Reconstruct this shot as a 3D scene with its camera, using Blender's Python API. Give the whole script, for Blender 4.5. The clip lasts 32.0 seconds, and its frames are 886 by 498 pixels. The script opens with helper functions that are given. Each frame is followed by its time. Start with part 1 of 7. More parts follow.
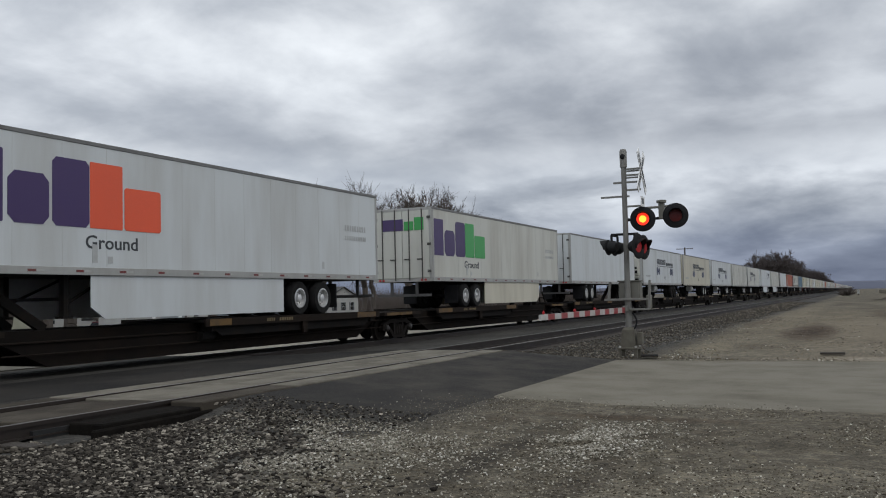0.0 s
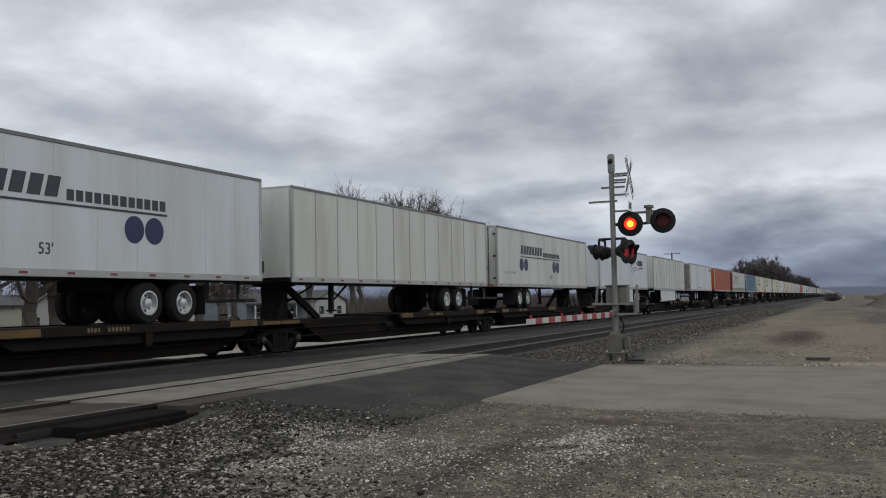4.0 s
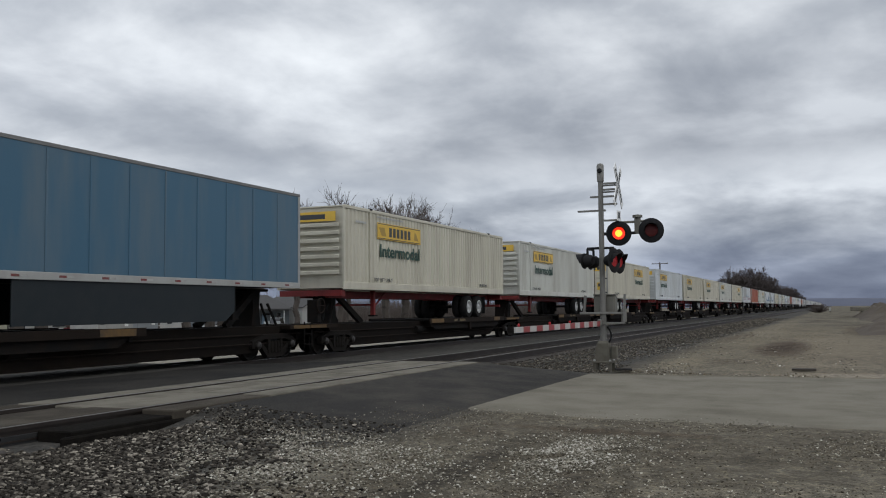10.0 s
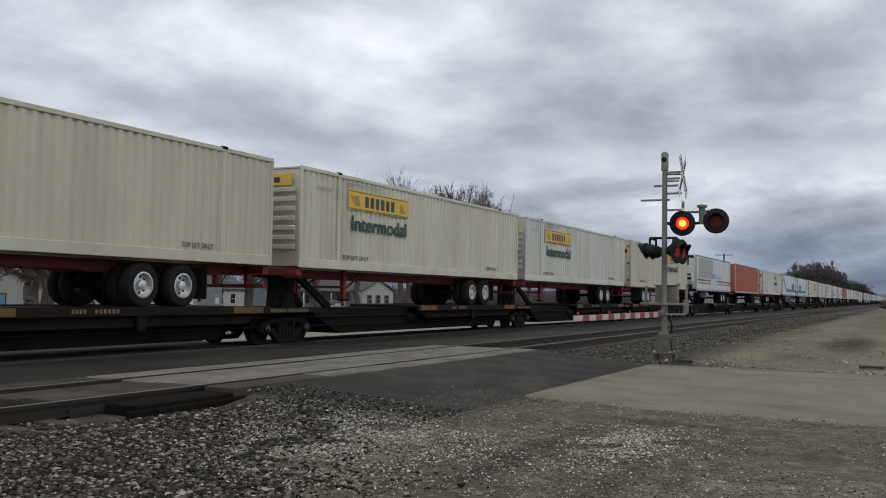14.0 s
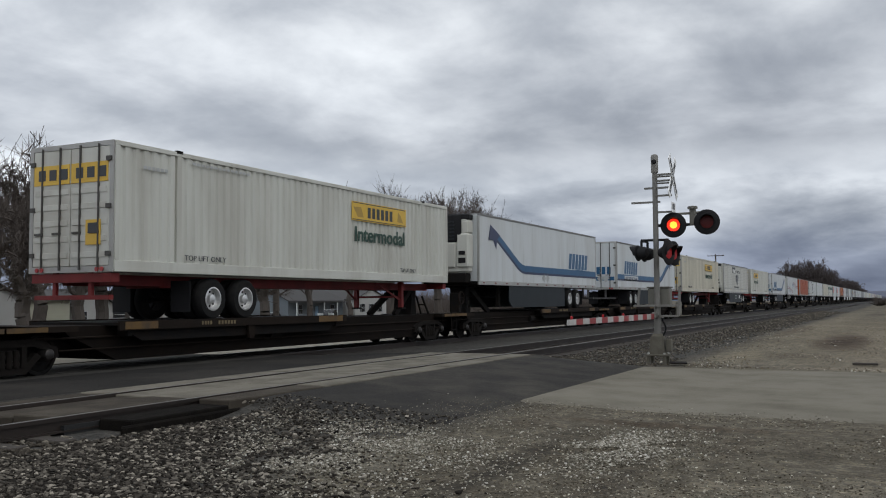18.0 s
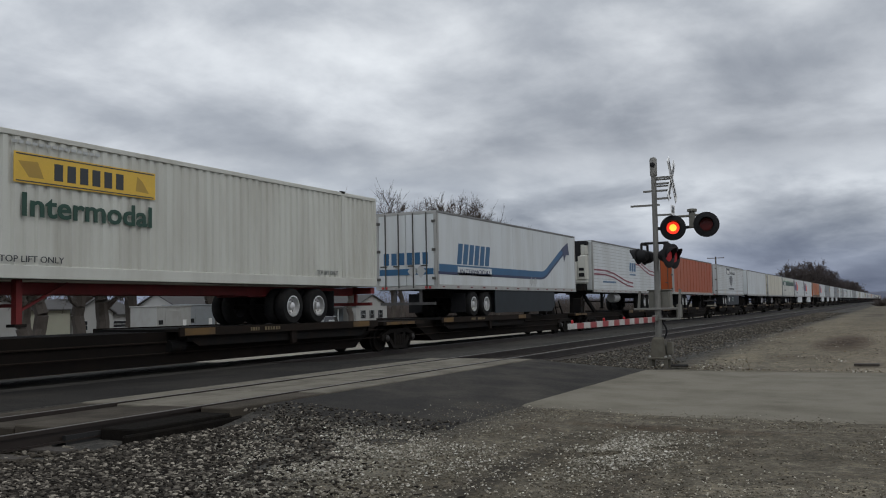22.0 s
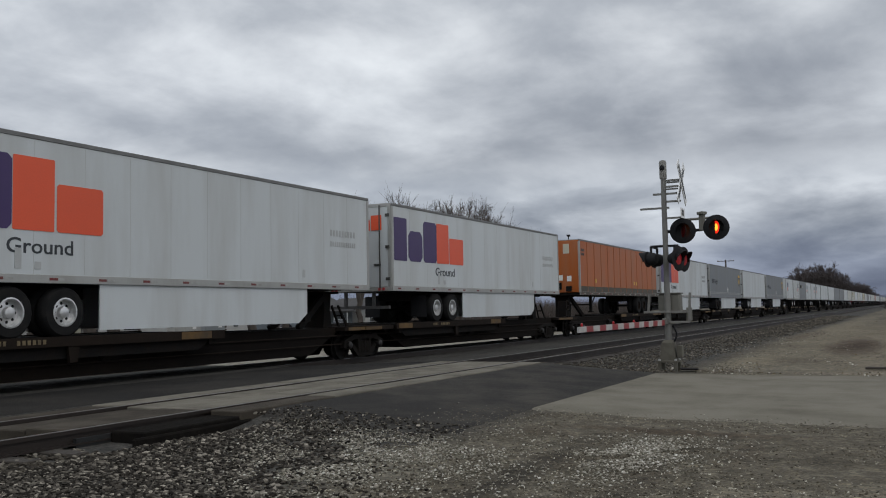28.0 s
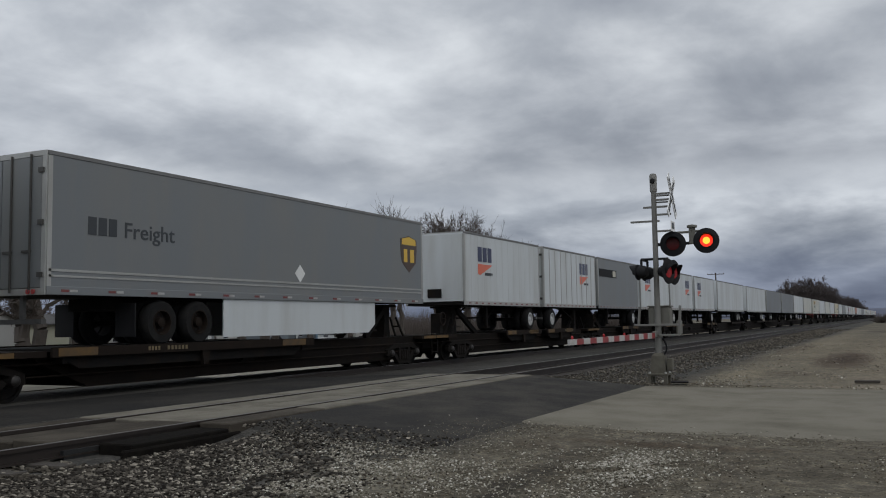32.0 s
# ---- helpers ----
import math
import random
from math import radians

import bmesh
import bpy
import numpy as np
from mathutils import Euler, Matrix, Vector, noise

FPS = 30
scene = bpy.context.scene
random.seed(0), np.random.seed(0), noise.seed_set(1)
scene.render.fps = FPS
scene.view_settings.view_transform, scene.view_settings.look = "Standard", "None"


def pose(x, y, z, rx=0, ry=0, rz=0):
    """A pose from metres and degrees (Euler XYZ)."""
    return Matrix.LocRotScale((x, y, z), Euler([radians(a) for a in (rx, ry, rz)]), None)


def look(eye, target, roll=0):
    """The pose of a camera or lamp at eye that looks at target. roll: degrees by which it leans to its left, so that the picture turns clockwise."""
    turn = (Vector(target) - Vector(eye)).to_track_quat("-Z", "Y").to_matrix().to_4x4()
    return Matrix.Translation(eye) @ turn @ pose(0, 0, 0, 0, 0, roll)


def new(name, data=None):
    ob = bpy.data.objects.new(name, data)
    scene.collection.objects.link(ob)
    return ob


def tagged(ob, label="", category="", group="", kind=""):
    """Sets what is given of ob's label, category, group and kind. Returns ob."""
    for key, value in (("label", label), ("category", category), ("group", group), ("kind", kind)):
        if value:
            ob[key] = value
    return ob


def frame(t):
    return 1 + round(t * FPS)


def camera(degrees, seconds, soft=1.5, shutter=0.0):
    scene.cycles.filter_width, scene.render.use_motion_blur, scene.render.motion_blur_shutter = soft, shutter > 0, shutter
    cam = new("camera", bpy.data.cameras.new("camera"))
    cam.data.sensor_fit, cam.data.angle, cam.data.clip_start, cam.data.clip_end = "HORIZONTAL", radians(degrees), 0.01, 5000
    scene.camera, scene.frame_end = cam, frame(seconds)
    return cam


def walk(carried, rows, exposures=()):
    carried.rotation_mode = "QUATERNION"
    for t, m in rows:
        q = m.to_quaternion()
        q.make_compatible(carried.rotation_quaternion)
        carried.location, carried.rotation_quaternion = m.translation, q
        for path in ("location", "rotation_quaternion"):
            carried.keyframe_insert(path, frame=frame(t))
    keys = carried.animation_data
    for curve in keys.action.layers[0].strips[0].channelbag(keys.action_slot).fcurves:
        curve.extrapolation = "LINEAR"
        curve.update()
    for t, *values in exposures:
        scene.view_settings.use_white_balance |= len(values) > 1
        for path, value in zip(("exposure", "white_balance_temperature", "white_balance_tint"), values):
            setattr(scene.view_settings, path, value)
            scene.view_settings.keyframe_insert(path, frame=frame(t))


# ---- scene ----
# The camera stands beside a level crossing. x runs along the tracks, y across them, z is up.
EYE = Vector((0.0, 0.0, 1.6))


def facing(yaw, pitch, roll):
    """A pose at the eye: yaw from +y to the left, pitch up, roll as look() takes it."""
    a, b = radians(yaw), radians(pitch)
    way = Vector((-math.sin(a) * math.cos(b), math.cos(a) * math.cos(b), math.sin(b)))
    return look(EYE, EYE + way * 10, roll)


PATH = [
    (0.0, -65.56, 3.08, -1.38), (0.5, -65.88, 3.07, -1.35), (1.0, -66.13, 3.11, -1.23), (1.5, -66.18, 2.94, -1.29),
    (2.0, -66.39, 2.78, -1.22), (2.5, -66.47, 3.00, -1.16), (3.0, -66.49, 3.12, -1.10), (3.5, -66.42, 3.21, -1.16),
    (5.5, -66.11, 3.47, -0.92), (6.0, -66.40, 3.37, -0.95), (6.5, -66.67, 3.30, -0.96), (7.0, -66.95, 3.47, -0.79),
    (7.5, -67.04, 3.63, -0.60), (8.0, -66.58, 3.15, -0.74), (8.5, -66.56, 3.26, -0.90), (9.0, -66.93, 3.58, -0.74),
    (9.5, -66.98, 3.79, -0.62), (10.0, -67.03, 3.75, -0.53), (10.5, -67.05, 3.88, -0.47), (11.0, -67.12, 4.10, -0.52),
    (11.5, -67.05, 4.30, -0.54), (12.0, -66.47, 4.36, -0.78), (12.5, -66.28, 4.66, -0.66), (13.0, -66.08, 4.47, -0.40),
    (13.5, -65.39, 3.57, -0.37), (14.0, -63.28, 2.85, 0.93), (14.5, -61.64, 2.78, 0.94), (16.5, -61.98, 1.63, 0.78),
    (17.0, -61.82, 1.16, 0.94), (17.5, -61.80, 2.41, 0.33), (18.0, -63.77, 3.29, -0.40), (18.5, -64.27, 3.92, -0.56),
    (19.0, -64.46, 4.03, -0.93), (19.5, -64.66, 4.20, -1.16), (20.0, -64.66, 3.77, -1.08), (20.5, -64.42, 3.83, -1.26),
    (21.0, -64.15, 3.80, -1.17), (21.5, -64.05, 3.61, -1.00), (22.0, -63.78, 3.63, -1.06), (22.5, -63.41, 3.68, -1.12),
    (23.0, -63.19, 3.73, -1.27), (23.5, -63.00, 3.81, -1.28), (24.0, -62.87, 3.90, -1.39), (24.5, -62.62, 4.17, -1.35),
    (25.0, -62.52, 4.27, -1.24), (25.5, -62.64, 4.34, -1.18), (27.5, -62.85, 4.16, -0.99), (28.0, -63.21, 3.84, -1.07),
    (28.5, -63.47, 3.83, -1.06), (29.0, -63.53, 3.81, -1.00), (29.5, -63.56, 3.85, -0.74), (30.0, -63.69, 3.87, -0.44),
    (30.5, -63.85, 4.05, -0.36), (31.0, -63.78, 4.38, -0.46), (31.5, -63.80, 4.65, -0.72), (32.0, -63.80, 4.59, -0.90),
]
cam = camera(51.5, 32.0, 1.05)
walk(cam, [(t, facing(*turn)) for t, *turn in PATH], [(0, -0.09), (12.4, -0.09), (13.1, -0.28), (13.6, -0.18), (14.2, 0.02), (16.5, 0.12), (17.2, 0.12), (18.2, -0.15), (19, -0.23), (21, -0.27), (22.5, -0.24), (30, -0.26), (31, -0.33), (32, -0.33)])


# ---- light ----
def node(tree, kind, **values):
    n = tree.nodes.new(kind)
    for key, value in values.items():
        n.inputs[key.replace("_", " ")].default_value = value
    return n


def ramp(tree, stops):
    n = tree.nodes.new("ShaderNodeValToRGB")
    while len(n.color_ramp.elements) < len(stops):
        n.color_ramp.elements.new(0.5)
    for e, (pos, c) in zip(n.color_ramp.elements, stops):
        e.position, e.color = pos, (*c, 1)
    return n


def maths(tree, op, a, b=None, clamp=False):
    n = tree.nodes.new("ShaderNodeMath")
    n.operation, n.use_clamp = op, clamp
    for i, v in enumerate((a, b)):
        if v is None:
            continue
        if isinstance(v, (int, float)):
            n.inputs[i].default_value = v
        else:
            tree.links.new(v, n.inputs[i])
    return n.outputs[0]


def mixed(tree, factor, a, b, blend="MIX"):
    n = tree.nodes.new("ShaderNodeMix")
    n.data_type, n.blend_type = "RGBA", blend
    for i, v in ((0, factor), (6, a), (7, b)):
        if isinstance(v, (int, float)):
            n.inputs[i].default_value = v
        elif isinstance(v, tuple):
            n.inputs[i].default_value = (*v, 1)
        else:
            tree.links.new(v, n.inputs[i])
    return n.outputs[2]


def make_sky():
    w = bpy.data.worlds.new("sky")
    scene.world = w
    w.use_nodes = True
    t = w.node_tree
    t.nodes.clear()
    lk = t.links.new
    co = t.nodes.new("ShaderNodeTexCoord").outputs["Generated"]
    sep = t.nodes.new("ShaderNodeSeparateXYZ")
    lk(co, sep.inputs[0])
    # the cloud deck is a level sheet: directions are carried up to it, so that it closes up towards the horizon
    rise = maths(t, "ADD", maths(t, "ABSOLUTE", sep.outputs[2]), 0.25)
    deck = t.nodes.new("ShaderNodeCombineXYZ")
    lk(maths(t, "DIVIDE", sep.outputs[0], rise), deck.inputs[0]), lk(maths(t, "DIVIDE", sep.outputs[1], rise), deck.inputs[1])
    layered = t.nodes.new("ShaderNodeMapping")
    layered.inputs["Location"].default_value = (3.1, 1.7, 0.0)
    lk(deck.outputs[0], layered.inputs[0])
    big = node(t, "ShaderNodeTexNoise", Scale=1.0, Detail=2.0, Roughness=0.45, Distortion=0.2)
    small = node(t, "ShaderNodeTexNoise", Scale=2.7, Detail=6.0, Roughness=0.54, Distortion=0.15)
    lk(layered.outputs[0], big.inputs["Vector"]), lk(layered.outputs[0], small.inputs["Vector"])
    cover = maths(t, "ADD", maths(t, "MULTIPLY", big.outputs[0], 0.5), maths(t, "MULTIPLY", small.outputs[0], 0.5))
    clouds = ramp(t, [(0.36, (0.275, 0.30, 0.343)), (0.45, (0.37, 0.397, 0.437)), (0.53, (0.505, 0.532, 0.568)), (0.63, (0.685, 0.715, 0.745))])
    lk(cover, clouds.inputs[0])
    air = t.nodes.new("ShaderNodeTexSky")
    air.sky_type, air.sun_disc, air.sun_elevation, air.sun_rotation = "NISHITA", False, radians(42), radians(205)
    height = ramp(t, [(0.0, (0.40, 0.44, 0.56)), (0.05, (0.44, 0.48, 0.585)), (0.085, (0.72, 0.745, 0.795)), (0.125, (1.20, 1.21, 1.22)), (0.165, (0.90, 0.91, 0.93)), (0.22, (0.92, 0.93, 0.95)), (0.32, (1.12, 1.12, 1.12)), (0.5, (1.06, 1.06, 1.07))])
    uneven = maths(t, "ADD", sep.outputs[2], maths(t, "MULTIPLY", maths(t, "SUBTRACT", small.outputs[0], 0.5), 0.06))
    lk(uneven, height.inputs[0])
    veil = mixed(t, 1.0, clouds.outputs[0], height.outputs[0], "MULTIPLY")
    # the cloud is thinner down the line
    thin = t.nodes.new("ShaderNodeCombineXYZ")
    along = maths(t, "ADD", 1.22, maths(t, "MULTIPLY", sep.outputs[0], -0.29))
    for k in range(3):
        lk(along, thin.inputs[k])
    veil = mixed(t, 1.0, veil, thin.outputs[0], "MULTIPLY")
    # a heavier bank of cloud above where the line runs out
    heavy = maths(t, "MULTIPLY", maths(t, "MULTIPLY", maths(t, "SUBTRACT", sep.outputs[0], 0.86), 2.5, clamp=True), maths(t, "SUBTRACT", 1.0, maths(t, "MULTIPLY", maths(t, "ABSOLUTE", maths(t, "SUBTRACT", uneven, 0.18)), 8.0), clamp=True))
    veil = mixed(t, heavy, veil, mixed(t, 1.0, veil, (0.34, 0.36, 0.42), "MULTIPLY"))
    clear = t.nodes.new("ShaderNodeBackground")
    cloudy = t.nodes.new("ShaderNodeBackground")
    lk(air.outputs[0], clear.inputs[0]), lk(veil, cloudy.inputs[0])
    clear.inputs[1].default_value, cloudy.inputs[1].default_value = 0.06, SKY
    mix = t.nodes.new("ShaderNodeMixShader")
    mix.inputs[0].default_value = 0.96
    lk(clear.outputs[0], mix.inputs[1]), lk(cloudy.outputs[0], mix.inputs[2])
    lk(mix.outputs[0], t.nodes.new("ShaderNodeOutputWorld").inputs[0])


SKY = 1.43
make_sky()
sun_data = bpy.data.lights.new("sun", "SUN")
sun_data.energy, sun_data.angle, sun_data.color = 0.5, radians(30), (1.0, 0.97, 0.92)
sun = new("sun", sun_data)
sun.matrix_world = look((0, 0, 40), (10, 30, 0))


# ---- materials ----
def material(name, color, rough=0.6, metal=0.0, dirt=(0.12, 0.10, 0.08), amount=0.25, scale=1.5, streak=1.0, bump=0.0, grain=30.0, spread=0.08, coat=0.0, spec=0.5):
    """A painted or raw surface: base colour, broad stains (drawn out upright by streak), fine grain, a little variation from object to object."""
    m = bpy.data.materials.new(name)
    m.use_nodes = True
    t = m.node_tree
    lk = t.links.new
    bsdf = t.nodes["Principled BSDF"]
    co = t.nodes.new("ShaderNodeTexCoord").outputs["Object"]
    info = t.nodes.new("ShaderNodeObjectInfo")
    shift = t.nodes.new("ShaderNodeVectorMath")
    shift.operation = "MULTIPLY_ADD"
    lk(info.outputs["Random"], shift.inputs[0])
    shift.inputs[1].default_value = (37.0, 19.0, 11.0)
    lk(co, shift.inputs[2])
    stretch = t.nodes.new("ShaderNodeMapping")
    stretch.inputs["Scale"].default_value = (1, 1, 1 / streak)
    lk(shift.outputs[0], stretch.inputs[0])
    stain = node(t, "ShaderNodeTexNoise", Scale=scale, Detail=5.0, Roughness=0.6)
    fine = node(t, "ShaderNodeTexNoise", Scale=grain, Detail=3.0, Roughness=0.6)
    lk(stretch.outputs[0], stain.inputs["Vector"]), lk(shift.outputs[0], fine.inputs["Vector"])
    r = ramp(t, [(0.42, (0, 0, 0)), (0.75, (1, 1, 1))])
    lk(stain.outputs[0], r.inputs[0])
    c = mixed(t, maths(t, "MULTIPLY", r.outputs[0], amount), color, dirt)
    value = maths(t, "ADD", 1 - spread * 1.5, maths(t, "ADD", maths(t, "MULTIPLY", fine.outputs[0], spread * 2), maths(t, "MULTIPLY", info.outputs["Random"], spread)))
    hsv = t.nodes.new("ShaderNodeHueSaturation")
    lk(c, hsv.inputs["Color"]), lk(value, hsv.inputs["Value"])
    lk(hsv.outputs[0], bsdf.inputs["Base Color"])
    lk(maths(t, "ADD", rough - 0.1, maths(t, "MULTIPLY", stain.outputs[0], 0.2), clamp=True), bsdf.inputs["Roughness"])
    bsdf.inputs["Metallic"].default_value = metal
    bsdf.inputs["Coat Weight"].default_value = coat
    bsdf.inputs["Specular IOR Level"].default_value = spec
    if bump:
        b = node(t, "ShaderNodeBump", Strength=bump, Distance=0.02)
        lk(fine.outputs[0], b.inputs["Height"]), lk(b.outputs[0], bsdf.inputs["Normal"])
    return m


def glow(name, color, strength):
    m = bpy.data.materials.new(name)
    m.use_nodes = True
    b = m.node_tree.nodes["Principled BSDF"]
    b.inputs["Base Color"].default_value = (*color, 1)
    b.inputs["Emission Color"].default_value = (*color, 1)
    b.inputs["Emission Strength"].default_value = strength
    return m


PAINTS = {
    "white": ((0.55, 0.575, 0.575), 0.36), "cream": ((0.55, 0.52, 0.42), 0.5), "ivory": ((0.54, 0.54, 0.485), 0.5), "orange": ((0.325, 0.055, 0.0032), 0.28),
    "amber": ((0.38, 0.10, 0.02), 0.45), "blue": ((0.052, 0.125, 0.19), 0.35), "grey": ((0.172, 0.183, 0.188), 0.3), "red": ((0.14, 0.012, 0.018), 0.3), "beige": ((0.50, 0.47, 0.37), 0.35),
}
PAINT = {k: material(k + "_paint", c, 0.45, 0, (0.25, 0.22, 0.17), a, 0.9, 6.0, 0, 40, 0.04, spec=0.3) for k, (c, a) in PAINTS.items()}
PAINT["silver"] = material("silver_paint", (0.36, 0.36, 0.34), 0.5, 0.2, (0.2, 0.18, 0.15), 0.35, 2.0, 2.0)
PAINT["top_rail"] = material("grimy_top_rail", (0.17, 0.17, 0.165), 0.6, 0.1, (0.08, 0.075, 0.07), 0.5, 2.0)
PAINT["dusty"] = material("dusty_door_paint", (0.16, 0.15, 0.135), 0.7, 0, (0.3, 0.28, 0.25), 0.4, 1.2, 2.0)
GUARD = material("grimy_guard_paint", (0.075, 0.073, 0.07), 0.7, 0.1, (0.02, 0.018, 0.016), 0.7, 3.0)
# Near-black steels: the deep shade under the train is put into their colour.
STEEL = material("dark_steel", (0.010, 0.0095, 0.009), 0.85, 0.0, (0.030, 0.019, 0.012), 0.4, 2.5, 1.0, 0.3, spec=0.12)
RUST = material("rusty_shaded_steel", (0.0155, 0.0105, 0.0075), 0.9, 0.0, (0.010, 0.009, 0.008), 0.7, 1.6, 1.0, 0.4, spec=0.15)
GIRDER = material("grimy_shaded_girder", (0.0075, 0.006, 0.005), 0.9, 0.0, (0.018, 0.012, 0.008), 0.6, 0.9, 1.0, 0.4, spec=0.1)
YELLOW = material("worn_yellow_paint", (0.115, 0.062, 0.013), 0.7, 0, (0.035, 0.026, 0.02), 0.95, 2.2, 1.0)
# Truck castings: under-deck shade is part of this base colour too.
TRUCK = material("grimy_shaded_cast_steel", (0.0105, 0.0085, 0.007), 0.9, 0.0, (0.008, 0.007, 0.006), 0.7, 2.0, 1.0, 0.4, spec=0.15)
CHASSIS = material("red_chassis_paint", (0.16, 0.010, 0.009), 0.7, 0, (0.03, 0.014, 0.013), 0.5, 2.0)
GALV = material("galvanised_steel", (0.42, 0.42, 0.40), 0.5, 0.4, (0.2, 0.19, 0.17), 0.4, 4.0)
ALUMINIUM = material("wheel_aluminium", (0.62, 0.62, 0.61), 0.35, 0.6, (0.2, 0.18, 0.16), 0.3, 6.0)
RUBBER = material("tyre_rubber", (0.012, 0.012, 0.012), 0.95, 0, (0.035, 0.032, 0.028), 0.4, 5.0, spec=0.15)
BLACK = material("black_plastic", (0.011, 0.011, 0.012), 0.7, 0, (0.03, 0.03, 0.03), 0.3, 3.0, spec=0.2)
SKIRT = material("dark_skirt", (0.016, 0.021, 0.024), 0.5, 0, (0.04, 0.04, 0.04), 0.3, 1.5, spec=0.2)
RED_LAMP = material("red_marker", (0.40, 0.03, 0.03), 0.4)
GATE_WHITE = material("faded_white_stripe", (0.42, 0.41, 0.39), 0.6, amount=0.35, scale=3.0)
TAPE_RED = material("dull_red_tape", (0.16, 0.025, 0.025), 0.6, amount=0.6, scale=3.0)
TAPE_PALE = material("dull_pale_tape", (0.40, 0.40, 0.38), 0.6, amount=0.6, scale=3.0)
WHITE_TAPE = material("white_tape", (0.78, 0.78, 0.76), 0.4)
INK = {
    "purple": material("purple_film", (0.045, 0.022, 0.10), 0.4, amount=0.05), "flame": material("orange_film", (0.72, 0.09, 0.03), 0.4, amount=0.05),
    "green": material("green_film", (0.04, 0.30, 0.07), 0.4, amount=0.05), "dark": material("dark_film", (0.03, 0.035, 0.04), 0.5, amount=0.1),
    "navy": material("navy_film", (0.011, 0.018, 0.066), 0.4, amount=0.05), "teal": material("sea_blue_film", (0.006, 0.082, 0.185), 0.4, amount=0.1),
    "forest": material("dark_green_film", (0.010, 0.05, 0.032), 0.5, amount=0.1), "gold": material("gold_film", (0.66, 0.42, 0.05), 0.5, amount=0.15),
    "maroon": material("maroon_film", (0.20, 0.03, 0.05), 0.5, amount=0.1), "faded": material("faded_film", (0.42, 0.43, 0.42), 0.6, amount=0.3),
    "sky": material("light_blue_film", (0.16, 0.27, 0.38), 0.5, amount=0.2), "pale": material("pale_film", (0.75, 0.75, 0.72), 0.5, amount=0.1),
    "brown": material("brown_film", (0.05, 0.025, 0.012), 0.4, amount=0.1), "coral": material("coral_film", (0.65, 0.13, 0.06), 0.4, amount=0.1),
}


# ---- mesh building ----
class Build:
    """Gathers the vertices and faces of one mesh."""

    def __init__(self):
        self.v, self.f = [], []

    def add(self, verts, faces):
        n = len(self.v)
        self.v += [tuple(p) for p in verts]
        self.f += [tuple(i + n for i in face) for face in faces]
        return self

    def box(self, x0, x1, y0, y1, z0, z1, c=0.0):
        """A box; c chamfers its twelve edges."""
        if not c:
            p = [(x, y, z) for z in (z0, z1) for y in (y0, y1) for x in (x0, x1)]
            return self.add(p, [(0, 2, 3, 1), (4, 5, 7, 6), (0, 1, 5, 4), (2, 6, 7, 3), (0, 4, 6, 2), (1, 3, 7, 5)])
        bm = bmesh.new()
        bmesh.ops.create_cube(bm, size=1)
        for q in bm.verts:
            q.co = ((x0 + x1) / 2 + q.co.x * (x1 - x0), (y0 + y1) / 2 + q.co.y * (y1 - y0), (z0 + z1) / 2 + q.co.z * (z1 - z0))
        bmesh.ops.bevel(bm, geom=bm.edges[:], offset=c, segments=1, affect="EDGES")
        bm.verts.index_update()
        self.add([q.co[:] for q in bm.verts], [[q.index for q in face.verts] for face in bm.faces])
        bm.free()
        return self

    def lathe(self, profile, n=20, axis="y", at=(0, 0, 0), ring=False):
        """A turned form: profile of (radius, offset along the axis), capped at both ends, or closed into a ring."""
        if ring:
            profile = list(profile) + [profile[0]]
        p = []
        for r, o in profile:
            for i in range(n):
                a, q = 2 * math.pi * i / n, None
                u, w = r * math.cos(a), r * math.sin(a)
                q = {"x": (o, u, w), "y": (w, o, u), "z": (u, w, o)}[axis]
                p.append((q[0] + at[0], q[1] + at[1], q[2] + at[2]))
        faces = [(k * n + i, k * n + (i + 1) % n, (k + 1) * n + (i + 1) % n, (k + 1) * n + i) for k in range(len(profile) - 1) for i in range(n)]
        if not ring:
            faces += [tuple(range(n))[::-1], tuple(range((len(profile) - 1) * n, len(profile) * n))]
        return self.add(p, faces)

    def rod(self, a, b, r, n=8, r2=None):
        """A round bar from a to b."""
        a, b = Vector(a), Vector(b)
        way = (b - a).normalized()
        u = way.orthogonal().normalized()
        w = way.cross(u)
        p = [q + (u * math.cos(2 * math.pi * i / n) + w * math.sin(2 * math.pi * i / n)) * s for q, s in ((a, r), (b, r if r2 is None else r2)) for i in range(n)]
        return self.add(p, [(i, (i + 1) % n, n + (i + 1) % n, n + i) for i in range(n)] + [tuple(range(n))[::-1], tuple(range(n, 2 * n))])

    def beam(self, a, b, w, h):
        """A square bar from a to b, w wide and h high."""
        a, b = Vector(a), Vector(b)
        way = (b - a).normalized()
        side = way.cross(Vector((0, 0, 1)))
        side = (side if side.length > 1e-3 else Vector((0, 1, 0))).normalized() * w / 2
        top = side.cross(way).normalized() * h / 2
        p = [q + i * side + j * top for q in (a, b) for i, j in ((-1, -1), (1, -1), (1, 1), (-1, 1))]
        return self.add(p, [(0, 3, 2, 1), (4, 5, 6, 7), (0, 1, 5, 4), (1, 2, 6, 5), (2, 3, 7, 6), (3, 0, 4, 7)])

    def slab(self, outline, y0, y1):
        """An outline of (x, z) drawn out from y0 to y1 (y0 < y1)."""
        n = len(outline)
        p = [(x, y, z) for y in (y0, y1) for x, z in outline]
        return self.add(p, [tuple(range(n)), tuple(range(n, 2 * n))[::-1]] + [(i, i + n, (i + 1) % n + n, (i + 1) % n) for i in range(n)])

